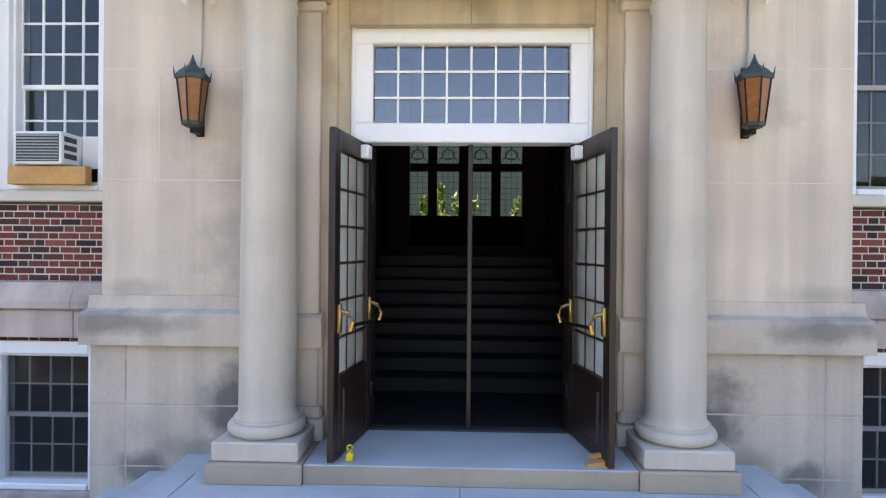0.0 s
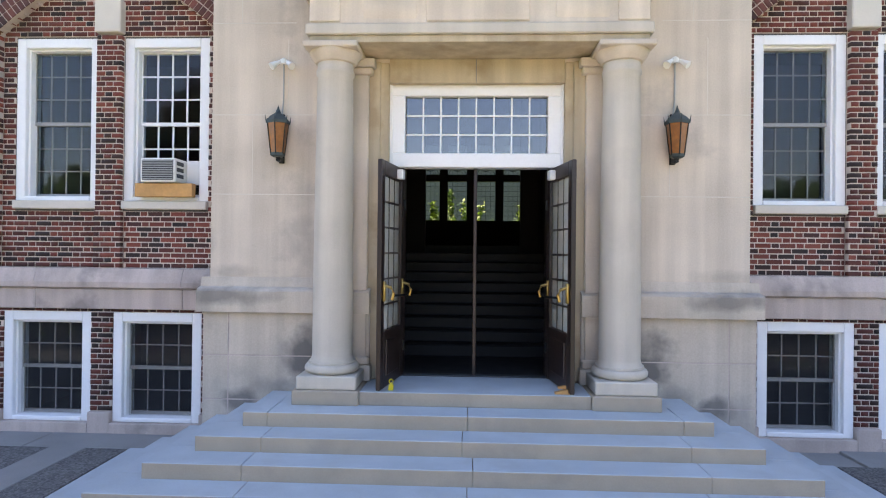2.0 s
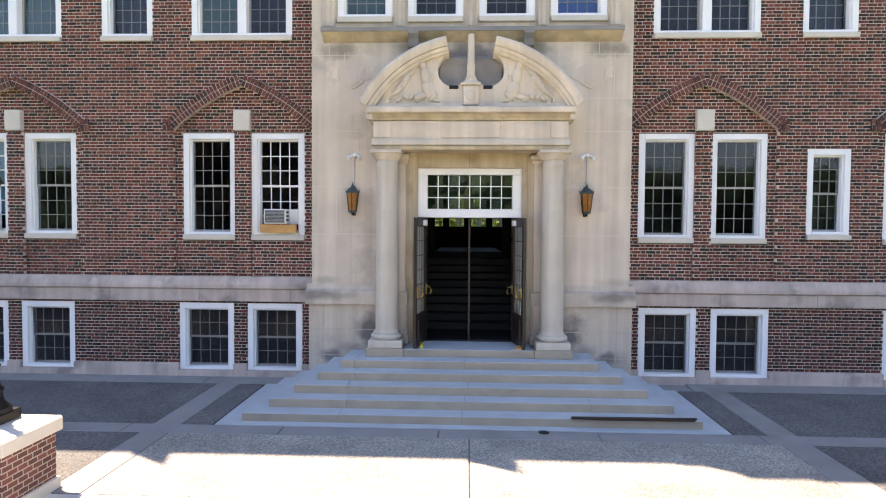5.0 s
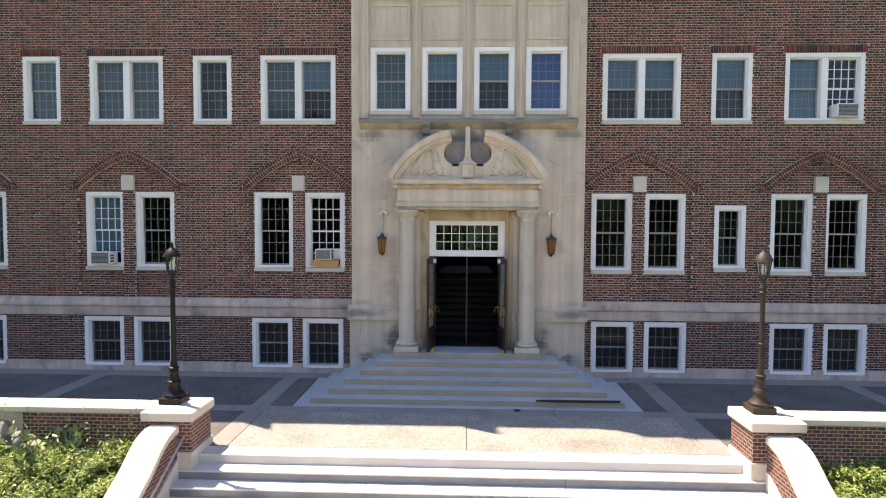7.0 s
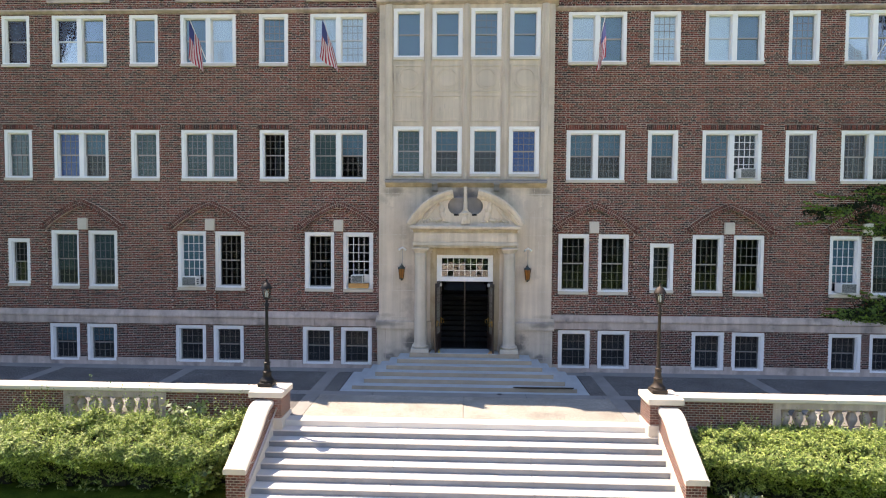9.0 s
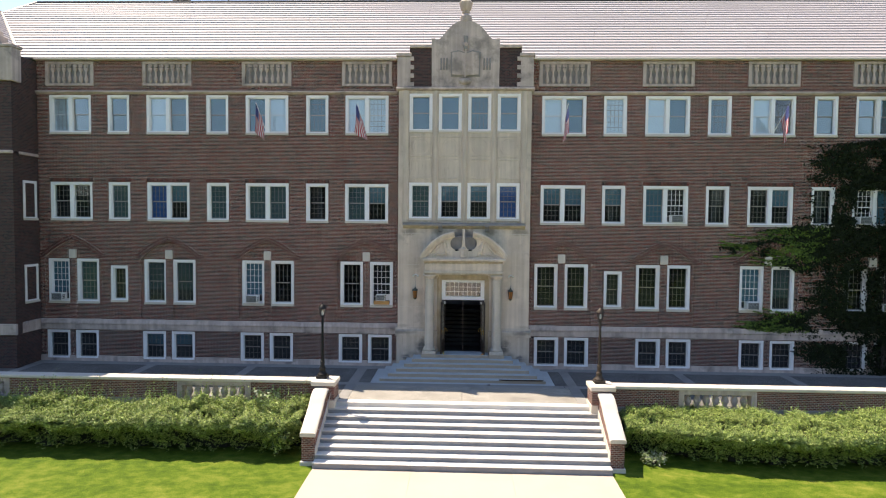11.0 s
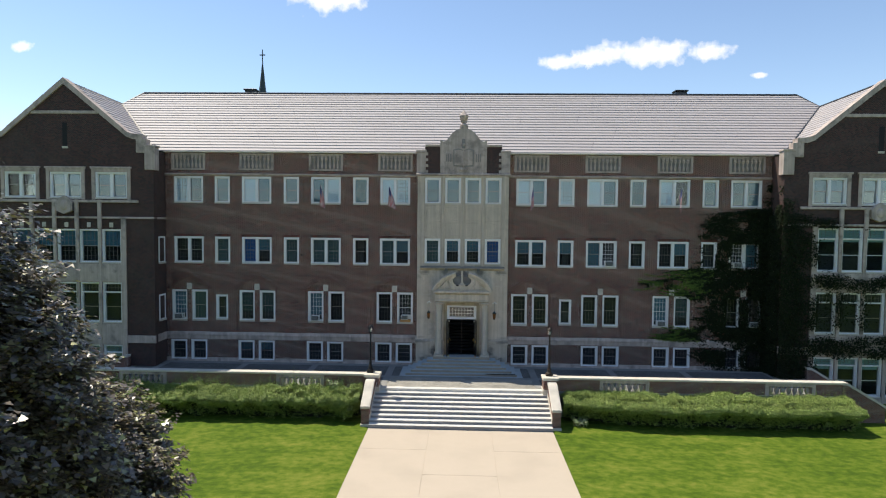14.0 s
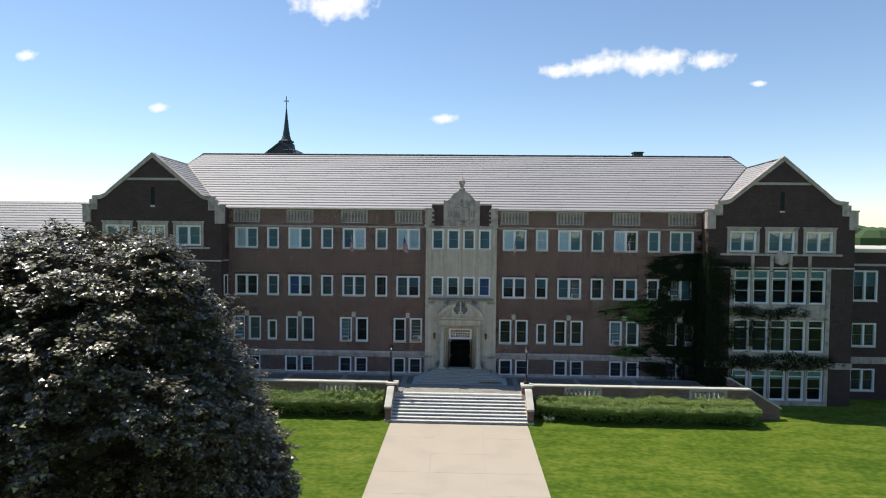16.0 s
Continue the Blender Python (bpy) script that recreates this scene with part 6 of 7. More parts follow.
# window air conditioners
def air_conditioner(x, y, z, w=0.50, h=0.33):
    t = thing("air_conditioner", "white window air conditioner with grey louvres", "air conditioner", (x, y, z), "window air conditioners")
    part("casing", Geo().box(-w / 2, w / 2, -0.26, 0.16, 0, h, 0.012), M_PLASTIC, t)
    g = Geo()
    for i in range(9):
        zz = 0.04 + (h - 0.08) * i / 8
        g.box(-w / 2 + 0.03, w / 2 - 0.03, -0.272, -0.258, zz - 0.006, zz + 0.006)
    part("grille", g, M_GRILLE, t)
    part("back_panel", Geo().box(-w / 2 + 0.025, w / 2 - 0.025, -0.264, -0.259, 0.025, h - 0.025), M_LEAD, t)
    for k in range(3):
        part("side_vent", Geo().box(w / 2 - 0.002, w / 2 + 0.003, -0.22, -0.04, 0.06 + k * 0.08, 0.11 + k * 0.08), M_LEAD, t)
    return t


air_conditioner(-4.07, 0.16, 3.245, 0.46, 0.31)
part_plank = solid("plank", Geo().box(-0.38, 0.38, -0.08, 0.02, 0, 0.175, 0.006), M_WOOD, "knotty pine plank propping an air conditioner", "plank", (-4.02, 0.03, 3.06))
solid("filler_panel", Geo().box(-0.11, 0.11, 0, 0.02, 0, 0.32, 0.004), M_PLASTIC, "white filler panel beside an air conditioner", "panel", (-3.725, 0.20, 3.24))
for x, z in ((-10.47, 3.08), (13.97, 3.08), (20.35, 3.08), (-20.35, 3.08), (10.25, 7.24), (19.1, 7.24)):
    air_conditioner(x, 0.06, z, 0.55, 0.36)

# ---- wings ----
for s in (-1, 1):
    m = s * WING_X
    wing = thing("wing_wall", "gabled brick wing with stone window surrounds", "wall", kind="structure")
    lights = [(m + (i - 2) * 1.58 - 0.69, m + (i - 2) * 1.58 + 0.69) for i in range(5)]
    top2 = 9.48 if s < 0 else 10.08
    wh = []
    for a, b in lights:
        wh += [(a, b, 7.1, top2), (a, b, 2.95, 5.80), (a, b, -1.25, 1.45)]
    for c in (-3.2, 0, 3.2):
        wh.append((m + c - 1.12, m + c + 1.12, 11.55, 13.40))
    g = holed(Geo(), m - WING_HALF, m + WING_HALF, -1.7, 14.9, WING_Y, WING_Y + 0.4, wh)
    # gable
    g.prism([(m - WING_HALF + 0.6, 14.9), (m + WING_HALF - 0.6, 14.9), (m + WING_HALF - 1.5, 15.9), (m, 19.5), (m - WING_HALF + 1.5, 15.9)], WING_Y, WING_Y + 0.4)
    part("brick_front", g, M_BRICKWALL, wing)
    g = Geo()
    for xx in (s * (WALL - 0.0), m + s * WING_HALF):
        a, b = sorted((xx, xx + (s if abs(xx) < 25 else -s) * 0.35))
        g.box(a, b, WING_Y + 0.4, 0.0 if abs(xx) < 25 else 14.0, -1.7, 14.9)
    part("brick_return", g, M_BRICKWALL, wing)
    # dark rooms
    g = Geo().box(m - 5.7, m + 5.7, WING_Y + 3.5, WING_Y + 3.6, -1.7, 14.9)
    for z in (-1.5, 2.4, 6.6, 10.9, 14.6):
        g.box(m - 5.7, m + 5.7, WING_Y + 0.4, WING_Y + 3.5, z, z + 0.1)
    part("inner_rooms", g, M_ROOM, wing)
    # stone surround of the tall bay
    x0, x1 = lights[0][0] - 0.35, lights[-1][1] + 0.35
    mids = [(lights[i][1] + lights[i + 1][0]) / 2 for i in range(4)]
    for xx in [x0 + 0.16] + mids + [x1 - 0.16]:
        w2 = 0.17 if xx in (x0 + 0.16, x1 - 0.16) else 0.1
        part("stone_mullion", Geo().box(xx - w2, xx + w2, WING_Y - 0.10, WING_Y + 0.1, -1.6, 10.19, 0.015), M_STONED, wing)
    for z0, z1 in ((5.82, 7.08), (1.47, 2.93)):
        part("stone_spandrel", Geo().box(x0, x1, WING_Y - 0.07, WING_Y + 0.1, z0, z1, 0.01), M_STONED, wing)
    part("stone_spandrel", Geo().box(x0, x1, WING_Y - 0.07, WING_Y + 0.1, -1.6, -1.27, 0.01), M_STONED, wing)
    for a, b in lights:
        part("spandrel_panel", Geo().box(a + 0.1, b - 0.1, WING_Y - 0.085, WING_Y, 5.98, 6.9, 0.012), M_STONED, wing)
        if s < 0:
            part("small_stone", Geo().box((a + b) / 2 - 0.13, (a + b) / 2 + 0.13, WING_Y - 0.03, WING_Y + 0.1, 9.60, 9.93, 0.01), M_SILL, wing)
    for z0, z1, p in ((10.20, 10.34, 0.12), (11.30, 11.48, 0.16)):
        a, b = (m - WING_HALF - 0.02, m + WING_HALF + 0.02) if z0 < 11 else (m - 5.1, m + 5.1)
        part("string_course", Geo().box(a, b, WING_Y - p, WING_Y + 0.05, z0, z1, 0.02), M_STONED, wing)
    part("string_course", Geo().box(*sorted((s * (WALL - 0.1), s * (WALL + 0.02))), WING_Y, -0.06, 10.20, 10.34, 0.02), M_STONED, wing)
    for a, b in ((m - WING_HALF - 0.06, x0), (x1, m + WING_HALF + 0.06)):
        part("stone_band", Geo().box(a, b, WING_Y - 0.08, WING_Y + 0.05, BAND0, BAND1, 0.02), M_STONED, wing)
    part("stone_band", Geo().box(*sorted((s * (WALL - 0.08), s * (WALL + 0.02))), WING_Y, -0.12, BAND0, BAND1, 0.02), M_STONED, wing)
    for c in (-3.2, 0, 3.2):
        a, b = m + c - 1.12, m + c + 1.12
        for q in ((a - 0.24, a, 11.50, 13.62), (b, b + 0.24, 11.50, 13.62), (a, b, 13.40, 13.62)):
            part("window_surround", Geo().box(q[0], q[1], WING_Y - 0.06, WING_Y + 0.1, q[2], q[3], 0.012), M_STONED, wing)
        part("label_mould", Geo().box(a - 0.32, b + 0.32, WING_Y - 0.12, WING_Y + 0.05, 13.62, 13.76, 0.02), M_STONED, wing)
    for c in (-0.79, 0.79, 2.4, -2.4):
        part("bay_shaft", Geo().box(m + c - 0.13, m + c + 0.13, WING_Y - 0.17, WING_Y, 9.5, 11.5, 0.03), M_STONED, wing)
    g = Geo().prism([(m - 0.55, 10.72), (m, 10.5), (m + 0.55, 10.72), (m + 0.6, 11.3), (m + 0.3, 11.6), (m, 11.75), (m - 0.3, 11.6), (m - 0.6, 11.3)], WING_Y - 0.26, WING_Y)
    g.ball((m, WING_Y - 0.26, 11.1), 0.3, 10, 7, (1, 0.4, 1.1))
    part("coat_of_arms", g, M_STONED, wing, "carved stone shield")
    part("vent_slot", Geo().box(m - 0.17, m + 0.17, WING_Y - 0.004, WING_Y + 0.05, 15.15, 16.75), M_IRON, wing, "dark louvred slot")
    part("slot_sill", Geo().box(m - 0.2, m + 0.2, WING_Y - 0.05, WING_Y + 0.05, 15.0, 15.14, 0.01), M_SILL, wing)
    part("gable_string", Geo().box(m - 2.35, m + 2.35, WING_Y - 0.07, WING_Y + 0.1, 17.34, 17.56, 0.02), M_STONED, wing)
    for d in (-1, 1):
        pts_in = [(4.75, 15.66), (4.35, 15.8), (4.05, 16.05), (0, 19.36)]
        pts_out = [(0, 19.80), (3.95, 16.52), (4.35, 16.16), (4.75, 16.02), (5.45, 15.96), (5.45, 15.66)]
        part("gable_coping", Geo().prism([(m + d * x, z) for x, z in pts_in + pts_out], WING_Y - 0.12, WING_Y + 0.5), M_STONED, wing)
        part("kneeler", Geo().box(*sorted((m + d * 5.0, m + d * 5.72)), WING_Y - 0.10, WING_Y + 0.45, 14.72, 15.66, 0.02), M_STONED, wing)
        part("kneeler", Geo().box(*sorted((m + d * 5.6, m + d * 6.32)), WING_Y - 0.14, WING_Y + 0.45, 13.56, 15.10, 0.02), M_STONED, wing)
        part("kneeler_cap", Geo().box(*sorted((m + d * 5.6, m + d * 6.38)), WING_Y - 0.18, WING_Y + 0.5, 15.10, 15.24, 0.02), M_STONED, wing)
    for a, b in lights:
        c = (a + b) / 2
        for z0, h, code, tr in ((7.1, round(top2 - 7.1, 2), "h" if s < 0 else "x", 0.0 if s < 0 else 0.24), (2.95, 2.85, "d", 0.24), (-1.25, 2.70, "x", 0.20)):
            count += 1
            key = ("wing", h)
            if key not in templates:
                o = make_window(1.38, h, 4 if s < 0 and z0 > 7 else 1, 3 if s < 0 and z0 > 7 else 1, code, sill=0.09, transom=tr, label="white-framed window in a stone bay" + (" with a transom light" if tr else ""), case=0.10, name="window_1")
                templates[key] = o
                o.location = (c, WING_Y + 0.02, z0)
            else:
                o = copy_thing(templates[key], pose(c, WING_Y + 0.02, z0))
            o.name = "window_%d" % count
    for c in (-3.2, 0, 3.2):
        put_window(m + c, WING_Y - 0.003, 11.55, 2.24, 1.85, "double", "tt")
    for z, h in ((7.06, 1.94), (3.0, 1.9)):
        o = put_window(0, 0, 0, 0.9, h, "small", "d")
        o.matrix_basis = pose(s * (WALL - 0.055), -0.62, z, 0, 0, -90 * s)

# lower range beyond the right wing, long roofed range beyond the left
ext = thing("side_range", "lower flat-roofed brick range beyond the wing", "building", kind="structure")
wh = []
for i in range(4):
    for z0, z1 in ((7.2, 10.0), (3.1, 5.3), (-0.9, 1.2)):
        wh.append((34.9 + i * 3.4, 37.1 + i * 3.4, z0, z1))
part("brick_front", holed(Geo(), 33.6, 60, -1.7, 11.6, 0.5, 0.9, wh), M_BRICKWALL, ext)
part("roof_slab", Geo().box(33.4, 60, 0.3, 14, 11.6, 11.95, 0.03), M_SILL, ext)
part("stone_band", Geo().box(33.6, 60, 0.4, 0.6, 1.65, 2.25, 0.02), M_STONED, ext)
part("string_course", Geo().box(33.6, 60, 0.4, 0.6, 10.4, 10.6, 0.02), M_STONED, ext)
part("inner_rooms", Geo().box(33.6, 60, 3.5, 3.6, -1.7, 11.6), M_ROOM, ext)
for a, b, z0, z1 in wh:
    put_window((a + b) / 2, 0.49, z0, b - a, round(z1 - z0, 2), "double", "hh" if z0 > 5 else "dd")
fr = thing("far_range", "long tiled range with small gables beyond the wing", "building", kind="structure")
part("brick_front", Geo().box(-90, -33.6, 15, 26, -1.7, 10.0), M_BRICKWALL, fr)
g = Geo()
tile_rows(g, 20, lambda u, t, l: (u, 14.6 + 6.2 * t, 10.0 + 6.3 * t + l), lambda t: (-90, -33.7))
part("tiled_slope", g, M_TILE, fr)["kind"] = "stuff"
part("roof_deck", Geo().prism_x([(14.7, 9.9), (20.8, 16.2), (27, 9.9)], -90, -33.7), M_LEAD, fr)
for x in (-50.2, -44.0):
    part("small_gable", Geo().prism([(x - 2.2, 8), (x + 2.2, 8), (x + 2.2, 10.3), (x, 12.5), (x - 2.2, 10.3)], 13.6, 17), M_BRICKWALL, fr)
    for d in (-1, 1):
        part("gable_coping", Geo().prism([(x, 12.5), (x + d * 2.3, 10.2), (x + d * 2.45, 10.35), (x, 12.75)], 13.5, 13.9), M_STONED, fr)

# chapel spire behind the roof
spire = thing("chapel_spire", "slender green copper spire with a cross on a chapel roof", "spire", (-29.6, 45.0, -1.25), kind="structure")
part("chapel_roof", Geo().prism([(-4.6, 24.6), (4.6, 24.6), (0.25, 28.1), (-0.25, 28.1)], -3, 9), M_LEAD, spire)
part("chapel_walls", Geo().box(-4.2, 4.2, -2.8, 9, 0, 24.6), M_BRICKWALL, spire)
for d in (-1, 1):
    part("chapel_coping", Geo().prism([(0, 28.15), (d * 4.7, 24.5), (d * 4.75, 24.85), (0, 28.5)], -3.2, -2.8), M_COPPER, spire)
part("spire_base", Geo().lathe([(1.5, 27.2), (1.35, 28.3), (1.05, 28.6), (1.1, 28.75)], 0, 0, 8), M_COPPER, spire)
part("spire_cornice", Geo().lathe([(1.25, 28.7), (1.3, 28.85), (0.95, 29.0)], 0, 0, 8), M_COPPER, spire)
part("spire_cone", Geo().lathe([(0.92, 28.95), (0.62, 29.7), (0.40, 31.2), (0.05, 34.6)], 0, 0, 8), M_COPPER, spire)
g = Geo().box(-0.06, 0.06, -0.06, 0.06, 34.5, 36.3, 0.01).box(-0.42, 0.42, -0.05, 0.05, 35.45, 35.6, 0.01)
part("cross", g, M_COPPER, spire)

# ---- lamp posts ----
def lamp_post(x, mat, lab):
    t = thing("lamp_post", lab, "lamp post", (x, -5.70, 0.875), "terrace lamp posts")
    part("plinth", Geo().box(-0.21, 0.21, -0.21, 0.21, 0, 0.12, 0.015), mat, t)
    part("post_base", Geo().lathe([(0.20, 0.12), (0.20, 0.17), (0.13, 0.24), (0.11, 0.34), (0.13, 0.38), (0.10, 0.42), (0.075, 0.55), (0.095, 0.60), (0.07, 0.64), (0.06, 0.78)], 0, 0, 16), mat, t, smooth=True)
    part("pole", Geo().lathe([(0.052, 0.78), (0.046, 1.6), (0.042, 2.25), (0.06, 2.27), (0.06, 2.32), (0.035, 2.36), (0.035, 2.45)], 0, 0, 14), mat, t, smooth=True)
    for z, r in ((0.40, 0.125), (0.66, 0.10), (1.25, 0.062), (2.20, 0.066)):
        part("collar", Geo().lathe([(r * 0.7, z - 0.03), (r, z - 0.012), (r, z + 0.012), (r * 0.7, z + 0.03)], 0, 0, 14), mat, t, smooth=True)
    lan = part("lantern", Geo().lathe([(0.05, 2.45), (0.09, 2.48), (0.10, 2.52)], 0, 0, 12), mat, t, smooth=True)
    part("lantern_glass", Geo().lathe([(0.085, 2.52), (0.125, 2.78)], 0, 0, 8, False), M_CLEAR, lan)
    g = Geo()
    for i in range(8):
        a = math.pi / 4 * i + math.pi / 8
        g.tube([(0.088 * math.cos(a), 0.088 * math.sin(a), 2.52), (0.128 * math.cos(a), 0.128 * math.sin(a), 2.78)], 0.008, 5)
    part("lantern_bars", g, mat, lan)
    part("lantern_hood", Geo().lathe([(0.165, 2.78), (0.16, 2.80), (0.11, 2.90), (0.05, 2.94), (0.025, 2.98), (0.03, 3.02), (0.005, 3.06)], 0, 0, 14), mat, lan, smooth=True)
    part("lantern_bulb", Geo().lathe([(0.03, 2.53), (0.045, 2.62), (0.02, 2.72)], 0, 0, 8), M_PLASTIC, lan, smooth=True)
    return t


lamp_post(-5.60, M_IRON, "black iron lamp post with a hooded lantern on a pier")
lamp_post(5.40, M_BRONZE, "rust-brown bronze lamp post with a hooded lantern on a pier")


# ---- wall lanterns ----
def wall_lantern(x):
    t = thing("wall_lantern", "amber glass lantern with a dark copper crown on an iron bracket", "wall lantern", (x, BAY_Y, 3.47), "portal lanterns")
    t.scale = (0.82, 0.82, 0.86)
    part("back_bar", Geo().box(-0.04, 0.04, -0.03, 0.0, -0.06, 0.62, 0.006), M_IRON, t)
    part("lower_arm", Geo().box(-0.03, 0.03, -0.20, -0.02, -0.05, 0.02, 0.006), M_IRON, t)
    body = part("amber_glass", Geo().lathe([(0.095, 0.05), (0.145, 0.45)], 0, -0.20, 6), M_AMBER, t, "amber glass")
    g = Geo()
    for i in range(6):
        a = math.pi / 3 * (i + 0.5)
        g.tube([(0.098 * math.cos(a), -0.20 + 0.098 * math.sin(a), 0.04), (0.15 * math.cos(a), -0.20 + 0.15 * math.sin(a), 0.47)], 0.009, 5)
    part("lantern_ribs", g, M_IRON, body)
    part("bottom_ring", Geo().lathe([(0.07, 0.0), (0.105, 0.02), (0.105, 0.055), (0.09, 0.06)], 0, -0.20, 6), M_COPPER, t)
    part("crown", Geo().lathe([(0.165, 0.45), (0.17, 0.49), (0.11, 0.55), (0.04, 0.60), (0.015, 0.66), (0.004, 0.70)], 0, -0.20, 6), M_COPPER, t, "dark spiked copper crown")
    for i in range(6):
        a = math.pi / 3 * (i + 0.5)
        c, s2 = math.cos(a), math.sin(a)
        part("crown_point", Geo().tube([(0.16 * c, -0.20 + 0.16 * s2, 0.45), (0.17 * c, -0.20 + 0.17 * s2, 0.50), (0.18 * c, -0.20 + 0.18 * s2, 0.56)], [0.012, 0.009, 0.002], 5), M_COPPER, t)
    part("conduit", Geo().tube([(0.0, -0.03, 0.58), (0.02, -0.03, 0.8), (0.02, -0.03, 1.34)], 0.012, 6), M_GRILLE, t)
    f = part("floodlight", Geo().lathe([(0.05, 1.31), (0.05, 1.37), (0.02, 1.39)], 0.02, -0.04, 10), M_PLASTIC, t, "white twin floodlight")
    for d in (-1, 1):
        part("flood_head", Geo().tube([(0.02 + d * 0.05, -0.06, 1.34), (0.02 + d * 0.10, -0.10, 1.30), (0.02 + d * 0.15, -0.14, 1.25)], [0.022, 0.034, 0.056], 8), M_PLASTIC, f)


wall_lantern(-2.31)
wall_lantern(2.27)


# ---- flags ----
def flag(x, lean):
    t = thing("flag", "striped flag hanging from a short pole at a window", "flag", (x, -0.02, 11.62), "window flags")
    top = Vector((0, -1.30, 1.05))
    part("flag_pole", Geo().tube([(0, 0, 0), tuple(top)], 0.017, 6), M_WHITE, t)
    rf = random.Random(int(x * 10))

    def cloth(u, v):
        """u along the hanging fly, v across the stripes."""
        p = top * (0.97 - 0.52 * v)
        return (p.x + lean * (0.14 + 0.46 * u) * (v - 0.5) + lean * 0.12 * u + 0.05 * math.sin(7 * v + 3 * u) * u, p.y - 0.05 * math.sin(9 * v + x), p.z - 1.35 * u * (1 - 0.15 * v) + 0.03 * math.sin(8 * u))
    blue = Geo()
    for k in range(13):
        stripe = Geo()
        for j in range(12):
            v0, v1, u0, u1 = k / 13, (k + 1) / 13, j / 12, (j + 1) / 12
            geo = blue if (k < 7 and j < 5) else stripe
            geo.add([cloth(u0, v0), cloth(u1, v0), cloth(u1, v1), cloth(u0, v1)], [(0, 1, 2, 3)])
        part("stripe", stripe, M_RED if k % 2 == 0 else M_FWHITE, t, "red stripe" if k % 2 == 0 else "white stripe")
    part("blue_canton", blue, M_BLUE, t, "dark blue corner")


for x, lean in ((-9.80, 0.40), (-5.0, 0.9), (4.75, -0.28), (14.75, 0.5)):
    flag(x, lean)


# ---- leaves ----
def leaf_cloud(pts, size, seed, droop=0.3, shape=1.6, pointed=False, wild=0.55):
    """Many small folded leaves, one at each point of pts (point, outward direction)."""
    r = np.random.RandomState(seed)
    P, D = pts if isinstance(pts, tuple) else (np.array([p for p, _ in pts], np.float32), np.array([d for _, d in pts], np.float32))
    n = len(P)
    D = D + r.normal(0, wild, D.shape)
    D[:, 2] += droop
    D /= np.linalg.norm(D, axis=1)[:, None] + 1e-6
    A = np.cross(D, r.normal(0, 1, D.shape))
    A /= np.linalg.norm(A, axis=1)[:, None] + 1e-6
    B = np.cross(D, A)
    s = (size * r.uniform(0.6, 1.35, n))[:, None]
    co = np.stack([P - A * s * 0.5 * shape, P + B * s * 0.45 - D * s * 0.12, P + A * s * 0.5 * shape, P - B * s * 0.45 - D * s * 0.12], 1)
    me = bpy.data.meshes.new("leaves")
    if pointed:
        co = np.stack([P - A * s * 0.5 * shape, P + A * s * 0.25 * shape + B * s * 0.62, P + A * s * 0.25 * shape - B * s * 0.62], 1)
        me.vertices.add(n * 3)
        me.vertices.foreach_set("co", co.astype(np.float32).reshape(-1))
        me.loops.add(n * 3)
        me.loops.foreach_set("vertex_index", np.arange(n * 3, dtype=np.int32))
        me.polygons.add(n)
        me.polygons.foreach_set("loop_start", (np.arange(n) * 3).astype(np.int32))
        me.update(calc_edges=True)
        return me
    me.vertices.add(n * 4)
    me.vertices.foreach_set("co", co.astype(np.float32).reshape(-1))
    f = np.array([(0, 1, 2), (0, 2, 3)])
    loops = (np.arange(n)[:, None, None] * 4 + f[None]).reshape(-1)
    me.loops.add(len(loops))
    me.loops.foreach_set("vertex_index", loops.astype(np.int32))
    me.polygons.add(n * 2)
    me.polygons.foreach_set("loop_start", (np.arange(n * 2) * 3).astype(np.int32))
    me.update(calc_edges=True)
    return me


